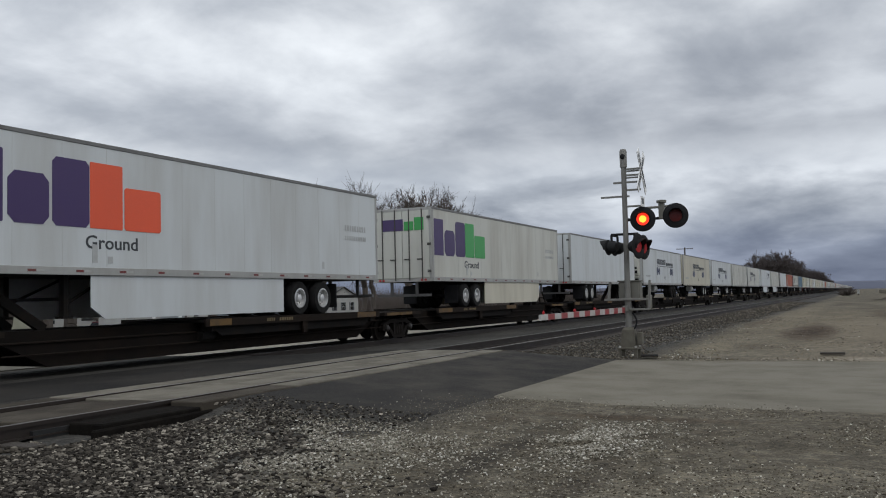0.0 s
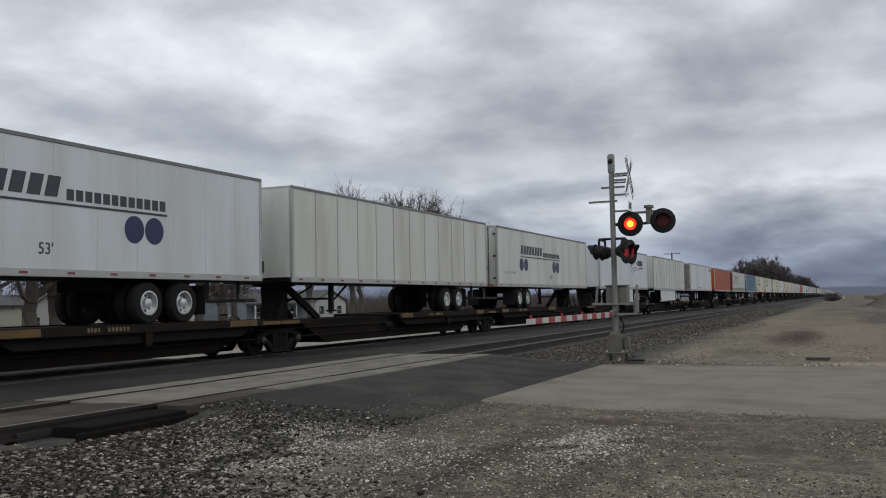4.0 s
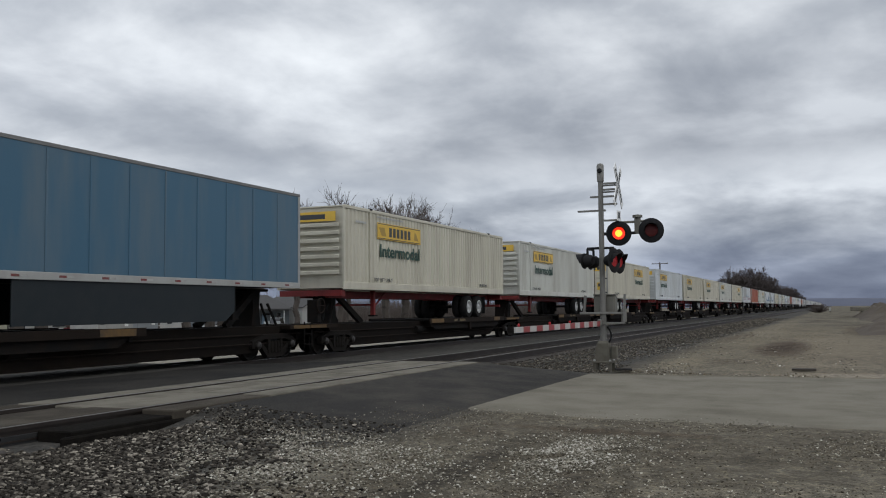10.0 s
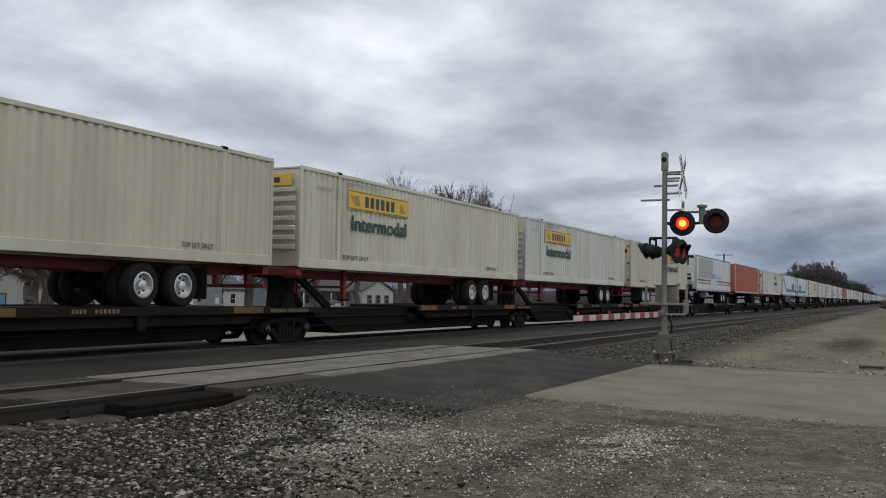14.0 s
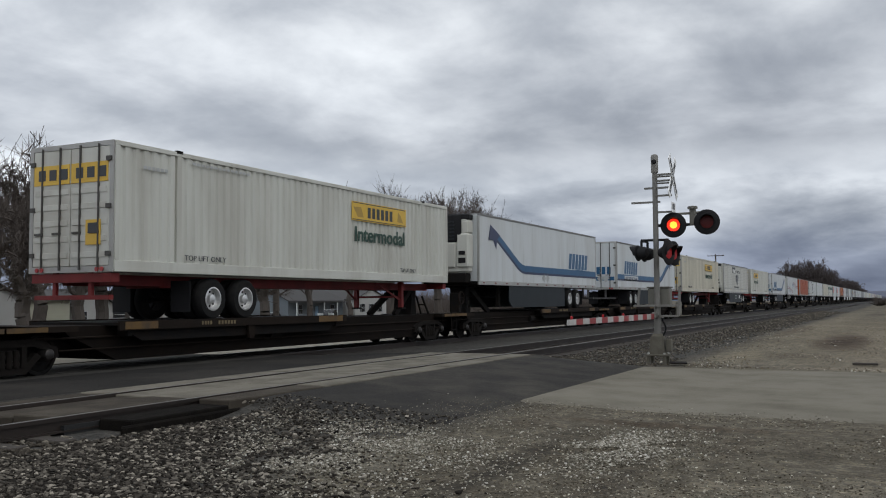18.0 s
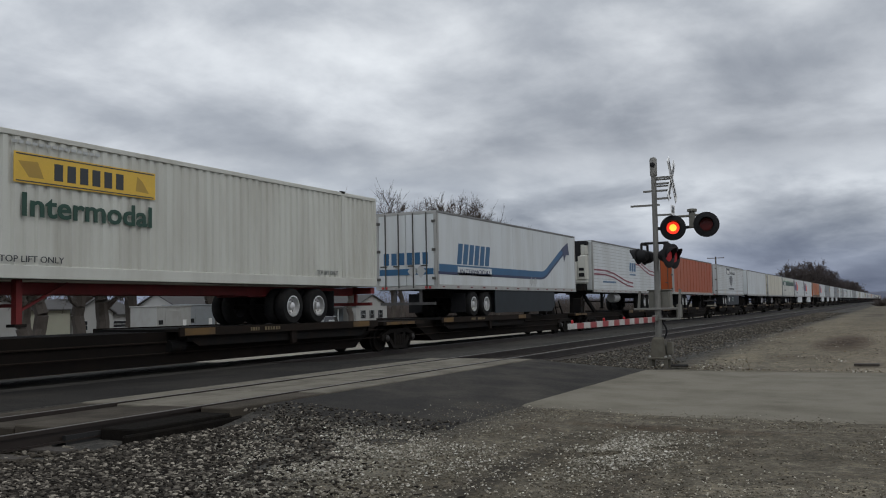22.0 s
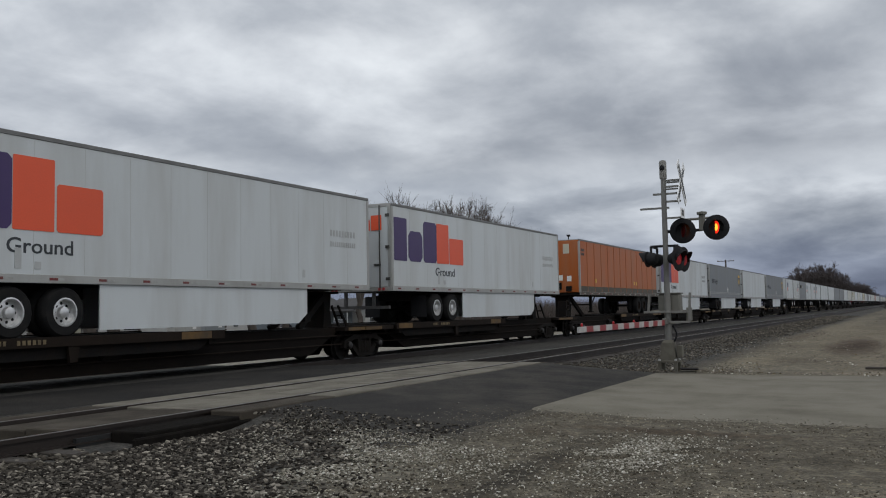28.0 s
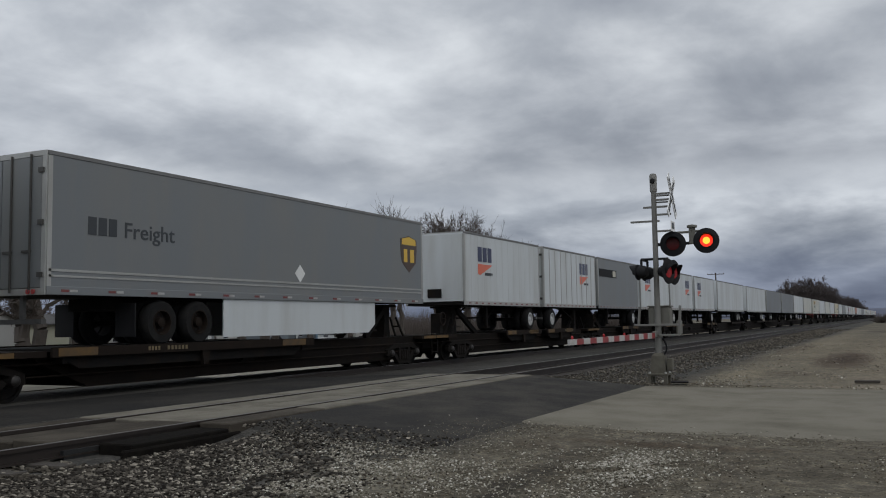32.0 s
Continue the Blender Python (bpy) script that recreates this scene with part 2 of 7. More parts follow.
    def mesh(self, name, mat, smooth=False):
        me = bpy.data.meshes.new(name)
        me.from_pydata(self.v, [], self.f)
        me.materials.append(mat)
        if smooth:
            me.shade_smooth()
            me.set_sharp_from_angle(angle=radians(40))
        me.update()
        return me


SMALL = {"small_word_mark", "panel_seams", "fleet_mark", "fine_print", "placard", "plate_sketch", "red_reflective_tape", "white_reflective_tape", "number_mark", "worn_mark", "hill_mark"}


def part(name, build, mat, parent=None, label="", m=None, smooth=False):
    """Links a build, or a mesh made before, as one object."""
    data = build.mesh(name, mat, smooth) if isinstance(build, Build) else build
    ob = new(name, data)
    if parent is not None:
        ob.parent = parent
    if m is not None:
        ob.matrix_basis = m
    return tagged(ob, label, kind="stuff" if name in SMALL else "")


def thing(name, label, category, m=None, group="", kind=""):
    ob = new(name)
    ob.empty_display_size = 0.2
    if m is not None:
        ob.matrix_basis = m
    return tagged(ob, label, category, group, kind)


def lettering(text, height, mat, slant=0.0, bold=0.0):
    """Flat raised letters as a build-free mesh: x along the words, z up, facing -y."""
    c = bpy.data.curves.new("letters", "FONT")
    c.body, c.size, c.extrude, c.shear, c.resolution_u = text, height * 1.38, 0.004, slant, 3
    c.offset = bold
    o = bpy.data.objects.new("letters", c)
    scene.collection.objects.link(o)
    bpy.context.view_layer.update()
    me = bpy.data.meshes.new_from_object(o.evaluated_get(bpy.context.evaluated_depsgraph_get()))
    bpy.data.objects.remove(o)
    me.transform(Matrix.Rotation(radians(90), 4, "X"))
    me.materials.clear()
    me.materials.append(mat)
    return me


# ---- the train ----
TRACK_Y, RAIL_Z, DECK_Z = 16.4, 0.17, 1.20
SIDE = -1.30          # the trailers' near side, from their middle
MOVING = []           # (thing, place along the train, y, z)


def wheel_meshes():
    tyre = Build()
    for y0 in (-0.33, 0.03):
        tyre.lathe([(0.29, y0), (0.46, y0), (0.505, y0 + 0.05), (0.51, y0 + 0.15), (0.505, y0 + 0.25), (0.46, y0 + 0.30), (0.29, y0 + 0.30)], 24, ring=True)
    rim = Build().lathe([(0.0, -0.10), (0.295, -0.10), (0.295, -0.335), (0.265, -0.34), (0.25, -0.20), (0.12, -0.22), (0.11, -0.31), (0.05, -0.33), (0.0, -0.33)], 22)
    holes = Build()
    for i in range(8):
        a = 2 * math.pi * i / 8
        holes.lathe([(0.0, -0.216), (0.032, -0.216), (0.032, -0.2), (0.0, -0.2)], 8, "y", (0.175 * math.cos(a), 0, 0.175 * math.sin(a)))
    return tyre.mesh("tyre", RUBBER, True), rim.mesh("rim", ALUMINIUM, True), rim.mesh("rim_dirty", RUST, True), holes.mesh("hand_holes", BLACK)


TYRE, RIM, RIM_DIRTY, HOLES = wheel_meshes()


def rail_wheel_meshes():
    wheel = Build().lathe([(0.0, -0.07), (0.10, -0.07), (0.14, -0.03), (0.34, -0.02), (0.36, -0.065), (0.42, -0.065), (0.42, 0.035), (0.46, 0.05), (0.46, 0.075), (0.0, 0.075)], 24)
    frame = Build()
    # cast side frame: top chord, two slanted legs round the openings, bottom chord, spring seat
    frame.slab([(-1.16, 0.36), (-1.14, 0.56), (-0.62, 0.74), (0.62, 0.74), (1.14, 0.56), (1.16, 0.36), (1.04, 0.33), (0.98, 0.48), (0.55, 0.60), (-0.55, 0.60), (-0.98, 0.48), (-1.04, 0.33)], -0.08, 0.08)
    frame.slab([(-0.74, 0.40), (-0.62, 0.47), (-0.30, 0.20), (0.30, 0.20), (0.62, 0.47), (0.74, 0.40), (0.38, 0.07), (-0.38, 0.07)], -0.08, 0.08)
    for s in (-1, 1):
        frame.slab([(s * 0.26, 0.20), (s * 0.38, 0.20), (s * 0.38, 0.61), (s * 0.26, 0.61)][::s], -0.10, 0.06)
    cap = Build()
    cap.lathe([(0.0, -0.17), (0.07, -0.17), (0.11, -0.14), (0.12, -0.06), (0.13, 0.08), (0.0, 0.08)], 14, "y")
    springs = Build()
    for x in (-0.16, 0.0, 0.16):
        springs.lathe([(0.06, 0.20), (0.075, 0.28), (0.06, 0.34), (0.075, 0.42), (0.06, 0.50), (0.06, 0.54)], 10, "z", (x, -0.06, 0))
    return wheel.mesh("wheel", STEEL, True), frame.mesh("side_frame", TRUCK), springs.mesh("spring_nest", TRUCK, True), cap.mesh("bearing_cap", WORN_CAP, True)


WORN_CAP = material("rubbed_bearing_cap", (0.035, 0.032, 0.029), 0.45, 0.5, (0.015, 0.012, 0.01), 0.6, 6.0)
RAIL_WHEEL, TRUCK_FRAME, SPRINGS, BEARING_CAP = rail_wheel_meshes()


def bars(b, x0, x1, z0, z1, n, y, gap=0.25):
    """n upright blocks that stand for a word."""
    w = (x1 - x0) / n
    for i in range(n):
        b.box(x0 + i * w, x0 + (i + 1 - gap) * w, y - 0.006, y, z0, z1)
    return b


def slanted(b, x0, x1, z0, z1, n, y, lean=0.2, gap=0.25):
    w = (x1 - x0) / n
    for i in range(n):
        a, c, d = x0 + i * w, x0 + (i + 1 - gap) * w, lean * (z1 - z0)
        b.slab([(a, z0), (c, z0), (c + d, z1), (a + d, z1)], y - 0.006, y)
    return b


def band(b, pts, width, y):
    """A strip of the given width along points (x, z)."""
    top, low = [], []
    for i, (x, z) in enumerate(pts):
        x0, z0 = pts[max(i - 1, 0)]
        x1, z1 = pts[min(i + 1, len(pts) - 1)]
        d = math.hypot(x1 - x0, z1 - z0)
        nx, nz = -(z1 - z0) / d * width / 2, (x1 - x0) / d * width / 2
        top.append((x + nx, z + nz)), low.append((x - nx, z - nz))
    for i in range(len(pts) - 1):
        b.slab([low[i], low[i + 1], top[i + 1], top[i]], y - 0.006, y)
    return b


def disc(b, x, z, r, y, n=20):
    return b.slab([(x + r * math.cos(2 * math.pi * i / n), z + r * math.sin(2 * math.pi * i / n)) for i in range(n)], y - 0.006, y)


Y0 = SIDE - 0.004
STENCIL = material("worn_stencil_paint", (0.16, 0.12, 0.06), 0.8, 0, (0.04, 0.03, 0.02), 0.8, 6.0)
SEAM_SOFT = material("faint_panel_seam", (0.50, 0.51, 0.49), 0.6, 0, (0.3, 0.28, 0.25), 0.4, 2.0, 3.0)
SEAM = material("side_seam", (0.40, 0.39, 0.36), 0.6, 0, (0.2, 0.18, 0.15), 0.5, 2.0, 3.0)


def words(th, text, x, z, height, ink, slant=0.0, y=Y0, width=None):
    me = lettering(text, height, INK[ink], slant, 0.014 if text == "Intermodal" else 0.004 if height > 0.28 else 0.0)
    if width:
        xs = [q.co.x for q in me.vertices]
        me.transform(Matrix.Diagonal((width / (max(xs) - min(xs)), 1, 1, 1)))
    part("lettering", me, None, th, m=pose(x, y, z))


def design_parcel(th, L, rear, second):
    """Block mark in two colours with a small word under it."""
    for x0, x1, z1, ink, soft in ((0.15, 1.02, 3.54, "purple", 0.02), (1.13, 2.14, 3.14, "purple", 0.16), (2.22, 3.22, 3.54, "purple", 0.10), (3.24, 4.20, 3.54, second, 0.02), (4.26, 5.44, 3.07, second, 0.05)):
        r = [(x0 + soft, 2.10), (x1 - soft, 2.10), (x1, 2.10 + soft), (x1, z1 - soft), (x1 - soft, z1), (x0 + soft, z1), (x0, z1 - soft), (x0, 2.10 + soft)]
        part("block_mark", Build().slab(r, Y0 - 0.006, Y0), INK[ink], th)
    words(th, "Ground", 3.1, 1.66, 0.30, "dark", width=1.55)
    part("fine_print", bars(bars(Build(), 14.0, 15.4, 2.66, 2.84, 9, Y0, 0.4), 14.0, 15.4, 2.36, 2.50, 12, Y0, 0.4), INK["faded"], th)
    part("placard", Build().box(3.30, 3.45, Y0 - 0.005, Y0, 1.35, 1.75).box(3.75, 3.9, Y0 - 0.005, Y0, 1.35, 1.5).box(12.6, 12.72, Y0 - 0.005, Y0, 1.4, 1.62), INK["faded"], th)


def design_parcel_ends(th, L, second):
    """The same mark, small, on the doors at the left end."""
    b = Build().box(-0.02, -0.01, -0.95, -0.55, 3.1, 3.6).box(-0.02, -0.01, -0.5, -0.1, 3.1, 3.45)
    c = Build().box(-0.02, -0.01, -0.05, 0.9, 3.1, 3.55)
    part("door_mark", c, INK["purple"], th, m=pose(-0.035, 0, 0)), part("door_mark", b, INK[second], th, m=pose(-0.035, 0, 0))


def design_shippers(th, L, rear, ink="navy"):
    x = 5.3 if rear == "R" else 3.4
    part("word_mark", slanted(Build(), x, x + 3.6, 2.76, 3.2, 8, Y0, 0.25), INK["dark"], th)
    part("small_word_mark", bars(Build(), x + 3.75, x + 6.9, 2.72, 2.96, 12, Y0), INK["dark"], th)
    part("underline", Build().box(x, x + 6.9, Y0 - 0.006, Y0, 2.60, 2.65), INK["dark"], th)
    for q in (x + 0.12, x + 0.82, x + 5.78, x + 6.45):
        part("dot", disc(Build(), q, 2.22, 0.32, Y0), INK["navy"], th)
    part("number_mark", bars(Build(), 1.0, 2.6, 1.72, 1.84, 9, Y0), INK["faded"], th)
    words(th, "53'", 8.3, 1.55, 0.25, "dark")


def design_mountain(th, L, rear):
    b = band(Build(), [(9.7, 2.75), (11.2, 3.45)], 0.09, Y0)
    band(b, [(11.2, 3.45), (11.4, 3.5), (11.75, 3.15), (12.1, 3.05)], 0.07, Y0)
    band(b, [(9.9, 2.45), (10.6, 2.72), (11.3, 2.78), (12.0, 2.70), (12.5, 2.55)], 0.06, Y0), band(b, [(10.2, 2.32), (11.0, 2.55), (11.6, 2.55)], 0.05, Y0)
    part("hill_mark", b, INK["dark"], th)
    part("word_mark", bars(Build(), 12.15, 14.2, 2.95, 3.35, 10, Y0, 0.3), INK["dark"], th)
    part("small_word_mark", bars(Build(), 12.75, 14.15, 2.72, 2.82, 14, Y0), INK["dark"], th)


def design_rider(th, L, rear):
    worn = material("worn_dark_film", (0.13, 0.128, 0.12), 0.7, 0, (0.45, 0.44, 0.40), 0.9, 5.0)
    for k in range(6):
        x = 2.75 + 0.78 * k
        b = Build().box(x, x + 0.13, Y0 - 0.006, Y0, 2.72, 3.38).box(x + 0.36, x + 0.5, Y0 - 0.006, Y0, 2.72 + 0.2 * (k % 2), 3.38)
        part("word_mark", b.box(x - 0.05, x + 0.2, Y0 - 0.006, Y0, 2.66, 2.72), worn, th)
    b = Build()
    for x, z, w, h in ((1.2, 3.3, 0.25, 0.4), (1.5, 2.9, 0.35, 0.8), (1.7, 2.2, 0.4, 0.6), (1.3, 2.4, 0.3, 0.3), (1.95, 3.3, 0.22, 0.25), (2.05, 2.2, 0.28, 0.35), (1.45, 2.05, 0.3, 0.2)):
        b.slab([(x, z), (x + w, z + 0.08), (x + w - 0.1, z + h), (x + 0.05, z + h - 0.1)], Y0 - 0.006, Y0)
    part("worn_mark", b, worn, th)
    part("small_word_mark", bars(Build(), 2.7, 7.3, 2.25, 2.42, 14, Y0, 0.6), worn, th)
    part("diamond_placard", Build().slab([(7.7, 1.72), (7.95, 1.45), (8.2, 1.72), (7.95, 1.99)], Y0 - 0.006, Y0), INK["dark"], th)
    part("lower_band", Build().box(0.05, L - 0.05, Y0 - 0.008, Y0, 1.22, 1.62), material("brown_band", (0.17, 0.145, 0.112), 0.6), th)


def design_fleet(th, L, rear):
    """A blue stripe that climbs to an arrow, and a slanted blue word."""
    mirror = (lambda x: x) if rear == "R" else (lambda x: L - x)
    s = sorted([(mirror(x), z) for x, z in ((1.75, 3.2), (4.4, 1.98), (4.8, 1.86), (5.2, 1.82), (L - 0.03, 1.82))])
    part("stripe", band(Build(), s, 0.38, Y0), INK["teal"], th)
    part("stripe_edge", band(Build(), [(x, z - 0.14) for x, z in s], 0.10, Y0 - 0.003), INK["navy"], th)
    a = [(1.2, 3.6), (2.25, 3.2), (1.95, 3.05), (1.8, 2.6), (1.5, 2.95), (1.0, 2.95)]
    a = [(mirror(x), z) for x, z in a]
    part("arrow_mark", Build().slab(a if rear == "R" else a[::-1], Y0 - 0.012, Y0 - 0.006), INK["navy"], th)
    x = 11.2 if rear == "R" else 1.5
    part("word_mark", slanted(Build(), x + 0.15, x + 3.35, 2.05, 2.85, 6, Y0, 0.22), INK["teal"], th)
    if rear == "L":
        part("door_stripe", Build().box(-0.046, -0.036, -1.14, 1.14, 1.62, 1.85), INK["teal"], th)
        b = Build()
        for k in range(6):
            b.box(-0.046, -0.036, 0.95 - 0.33 * k - 0.22, 0.95 - 0.33 * k, 2.0, 2.45)
        part("door_mark", b, INK["teal"], th)
        for k in (-0.62, -0.28):
            part("door_placard", Build().add([(-0.05, k - 0.22, 1.75), (-0.05, k, 1.5), (-0.05, k + 0.22, 1.75), (-0.05, k, 2.0), (-0.036, k - 0.22, 1.75), (-0.036, k, 1.5), (-0.036, k + 0.22, 1.75), (-0.036, k, 2.0)], [(3, 2, 1, 0), (4, 5, 6, 7), (0, 1, 5, 4), (1, 2, 6, 5), (2, 3, 7, 6), (3, 0, 4, 7)]), INK["faded"], th)
        part("word_plate", Build().box(1.7, 5.0, Y0 - 0.009, Y0 - 0.003, 1.62, 1.95), PAINT["white"], th)
        words(th, "INTERMODAL", 1.85, 1.68, 0.20, "navy", 0.2, Y0 - 0.012, 3.0)
    else:
        part("small_word_mark", bars(Build(), 12.6, 14.1, 1.95, 2.03, 10, Y0 - 0.01), INK["teal"], th)
    for x in (7.42, 7.92) if rear == "R" else (9.4, 9.9):
        part("diamond_placard", Build().slab([(x, 1.50), (x + 0.23, 1.29), (x + 0.46, 1.50), (x + 0.23, 1.71)], Y0 - 0.012, Y0 - 0.006), INK["faded"], th)


def design_shield(th, L, rear):
    x = 5.3
    part("word_plate", Build().slab([(x, 3.15), (x + 1.9, 3.15), (x + 1.9, 3.75), (x, 3.75)], Y0 - 0.006, Y0), INK["dark"], th)
    part("word_mark", bars(Build(), x + 0.2, x + 1.8, 3.22, 3.55, 5, Y0 - 0.006), INK["pale"], th)
    words(th, "INTERMODAL", x + 2.1, 3.2, 0.26, "dark", 0.2, width=3.2)
    q = 8.25 if rear == "R" else 7.95
    shape = [(-0.95, 2.80), (-0.80, 2.38), (0.0, 1.92), (0.80, 2.38), (0.95, 2.80), (0.62, 3.03), (-0.62, 3.03)]
    part("shield", Build().slab([(q + dx, z) for dx, z in shape], Y0 - 0.006, Y0), INK["dark"], th)
    part("shield_rim", Build().slab([(q + dx * 0.86, 2.5 + (z - 2.5) * 0.86) for dx, z in shape], Y0 - 0.010, Y0 - 0.006), INK["faded"], th)
    part("shield_field", Build().slab([(q + dx * 0.80, 2.5 + (z - 2.5) * 0.80) for dx, z in shape], Y0 - 0.014, Y0 - 0.010), INK["dark"], th)
    for dx in (-0.35, 0.12):
        part("shield_mark", Build().slab([(q + dx, 2.2), (q + dx + 0.14, 2.2), (q + dx + 0.28, 2.85), (q + dx + 0.16, 2.85)], Y0 - 0.018, Y0 - 0.014), INK["faded"], th)
    part("small_word_mark", bars(Build(), 6.4, 9.6, 1.66, 1.78, 18, Y0), INK["dark"], th)
    groove = Build().box(0.12, L - 0.12, SIDE - 0.004, SIDE + 0.01, -0.011, 0.011).mesh("side_groove", SEAM)
    for k in range(13):
        part("side_groove", groove, None, th, m=pose(0, 0, 1.62 + 0.17 * k))
    for q, wz in ((3.83, 0.035), (1.52, 0.035)):
        part("rub_rail", Build().box(0.25, L - 0.12, SIDE - 0.02, SIDE, q - wz, q + wz, 0.008), PAINT["silver"], th)
    y = SIDE + 0.026
    for q in (9.35, 9.75) if rear == "R" else (6.2, 6.6):
        part("diamond_placard", Build().slab([(q, 0.70), (q + 0.2, 0.45), (q + 0.4, 0.70), (q + 0.2, 0.95)], y - 0.006, y), INK["pale"], th)
    q = 7.4 if rear == "R" else 8.9
    part("oval_placard", Build().slab([(q + 0.55 * math.cos(k * math.pi / 10), 0.70 + 0.22 * math.sin(k * math.pi / 10)) for k in range(20)], y - 0.006, y), INK["faded"], th)
    part("placard_mark", Build().slab([(q + 0.47 * math.cos(k * math.pi / 10), 0.70 + 0.17 * math.sin(k * math.pi / 10)) for k in range(20)], y - 0.010, y - 0.006), INK["forest"], th)
    for q in (4.0, 11.6):
        part("yellow_label", Build().box(q, q + 0.2, Y0 - 0.006, Y0, 1.35, 1.62), INK["gold"], th)


def design_old_waves(th, L, rear):
    b = Build()
    band(b, [(0.6, 1.98), (6.1, 1.98), (6.2, 2.5)], 0.14, Y0), band(b, [(0.6, 1.72), (6.15, 1.72)], 0.09, Y0)
    band(b, [(9.0, 2.5), (9.1, 1.98), (L - 0.03, 1.98)], 0.14, Y0), band(b, [(9.1, 1.72), (L - 0.03, 1.72)], 0.09, Y0)
    part("stripes", b, INK["maroon"], th)
    part("word_mark", slanted(Build(), 6.7, 8.6, 2.2, 2.6, 3, Y0, 0.2), INK["sky"], th)
    part("small_word_mark", bars(Build(), 9.3, 11.6, 2.25, 2.38, 8, Y0), INK["sky"], th)
    part("weathered_panel", Build().box(0.9, 7.2, Y0 + 0.001, Y0 + 0.003, 2.15, 3.8), PAINT["silver"], th)


def design_waves(th, L, rear):
    for dz in (0.0, -0.24):
        part("stripe", band(Build(), [(0.2, 2.35 + dz), (2.5, 2.35 + dz), (4.2, 2.22 + dz), (5.8, 1.98 + dz), (7.2, 1.78 + dz), (8.6, 1.72 + dz)], 0.09, Y0), INK["maroon"], th)
        part("stripe", band(Build(), [(9.2, 3.2 + dz), (10.3, 3.15 + dz), (11.6, 2.85 + dz), (13.0, 2.62 + dz), (14.6, 2.55 + dz), (L - 0.05, 2.55 + dz)], 0.09, Y0), INK["maroon"], th)
    part("word_mark", slanted(Build(), 7.8, 9.4, 2.45, 3.0, 3, Y0, 0.15), INK["teal"], th)
    part("small_word_mark", bars(bars(Build(), 7.8, 9.3, 2.2, 2.3, 8, Y0), 1.9, 4.6, 1.65, 1.75, 12, Y0), INK["teal"], th)
    for z in [1.3 + 0.18 * i for i in range(15)]:
        part("side_groove", Build().box(0.1, L - 0.1, SIDE - 0.005, SIDE, z, z + 0.02), PAINT["silver"], th)


def design_green(th, L, rear):
    part("band", Build().box(0.05, L - 0.05, Y0 - 0.006, Y0, 2.75, 3.3), INK["forest"], th)
    part("second_band", Build().box(0.05, L - 0.05, Y0 - 0.006, Y0, 3.32, 3.42), material("bright_green_film", (0.01, 0.17, 0.07), 0.5), th)
    part("word_mark", bars(Build(), 2.4, 4.1, 2.8, 3.25, 4, Y0 - 0.006, 0.4), INK["pale"], th)
    part("small_word_mark", bars(Build(), 2.2, 4.6, 1.95, 2.1, 7, Y0), INK["dark"], th)
    for x in (0.9, 1.6, 9.6, 10.4):
        part("round_placard", disc(Build(), x, 1.6, 0.22, Y0), INK["faded"], th)


def design_grey(th, L, rear):
    part("word_mark", bars(Build(), 1.03, 1.88, 2.36, 2.74, 3, Y0, 0.2), INK["dark"], th)
    words(th, "Freight", 2.02, 2.36, 0.36, "dark", width=1.55)
    part("shield", Build().slab([(14.55, 2.9), (14.63, 2.5), (15.15, 2.15), (15.64, 2.5), (15.71, 2.9), (15.71, 3.3), (15.15, 3.42), (14.55, 3.3)], Y0 - 0.006, Y0), INK["brown"], th)
    part("shield_mark", Build().slab([(14.63, 3.1), (15.64, 3.1), (15.61, 3.3), (15.15, 3.38), (14.66, 3.3)], Y0 - 0.012, Y0 - 0.006).box(14.77, 15.01, Y0 - 0.012, Y0 - 0.006, 2.5, 2.95).box(15.22, 15.5, Y0 - 0.012, Y0 - 0.006, 2.5, 2.95), INK["gold"], th)
    part("diamond_placard", Build().slab([(8.4, 1.85), (8.65, 1.6), (8.9, 1.85), (8.65, 2.1)], Y0 - 0.006, Y0), INK["pale"], th)
    part("lower_trim", Build().box(0.05, L - 0.05, Y0 - 0.008, Y0, 1.55, 1.60).box(0.05, L - 0.05, Y0 - 0.008, Y0, 1.44, 1.48), PAINT["silver"], th)


def design_pup(th, L, rear):
    x = 1.3 if rear == "R" else 5.6
    part("word_mark", bars(Build(), x, x + 1.5, 2.85, 3.45, 3, Y0, 0.2), INK["navy"], th)
    part("wedge_mark", Build().slab([(x, 2.35), (x + 0.2, 2.3), (x + 1.5, 2.75), (x, 2.75)], Y0 - 0.006, Y0), INK["coral"], th)
    part("small_word_mark", bars(Build(), x + 0.7, x + 1.5, 2.3, 2.42, 7, Y0), INK["dark"], th)


def design_office(th, L, rear):
    part("window_strip", Build().box(0.3, 3.8, Y0 - 0.02, Y0, 2.9, 3.35), BLACK, th)
    part("blind", Build().box(3.0, 3.6, Y0 - 0.03, Y0 - 0.02, 2.95, 3.3), PAINT["cream"], th)


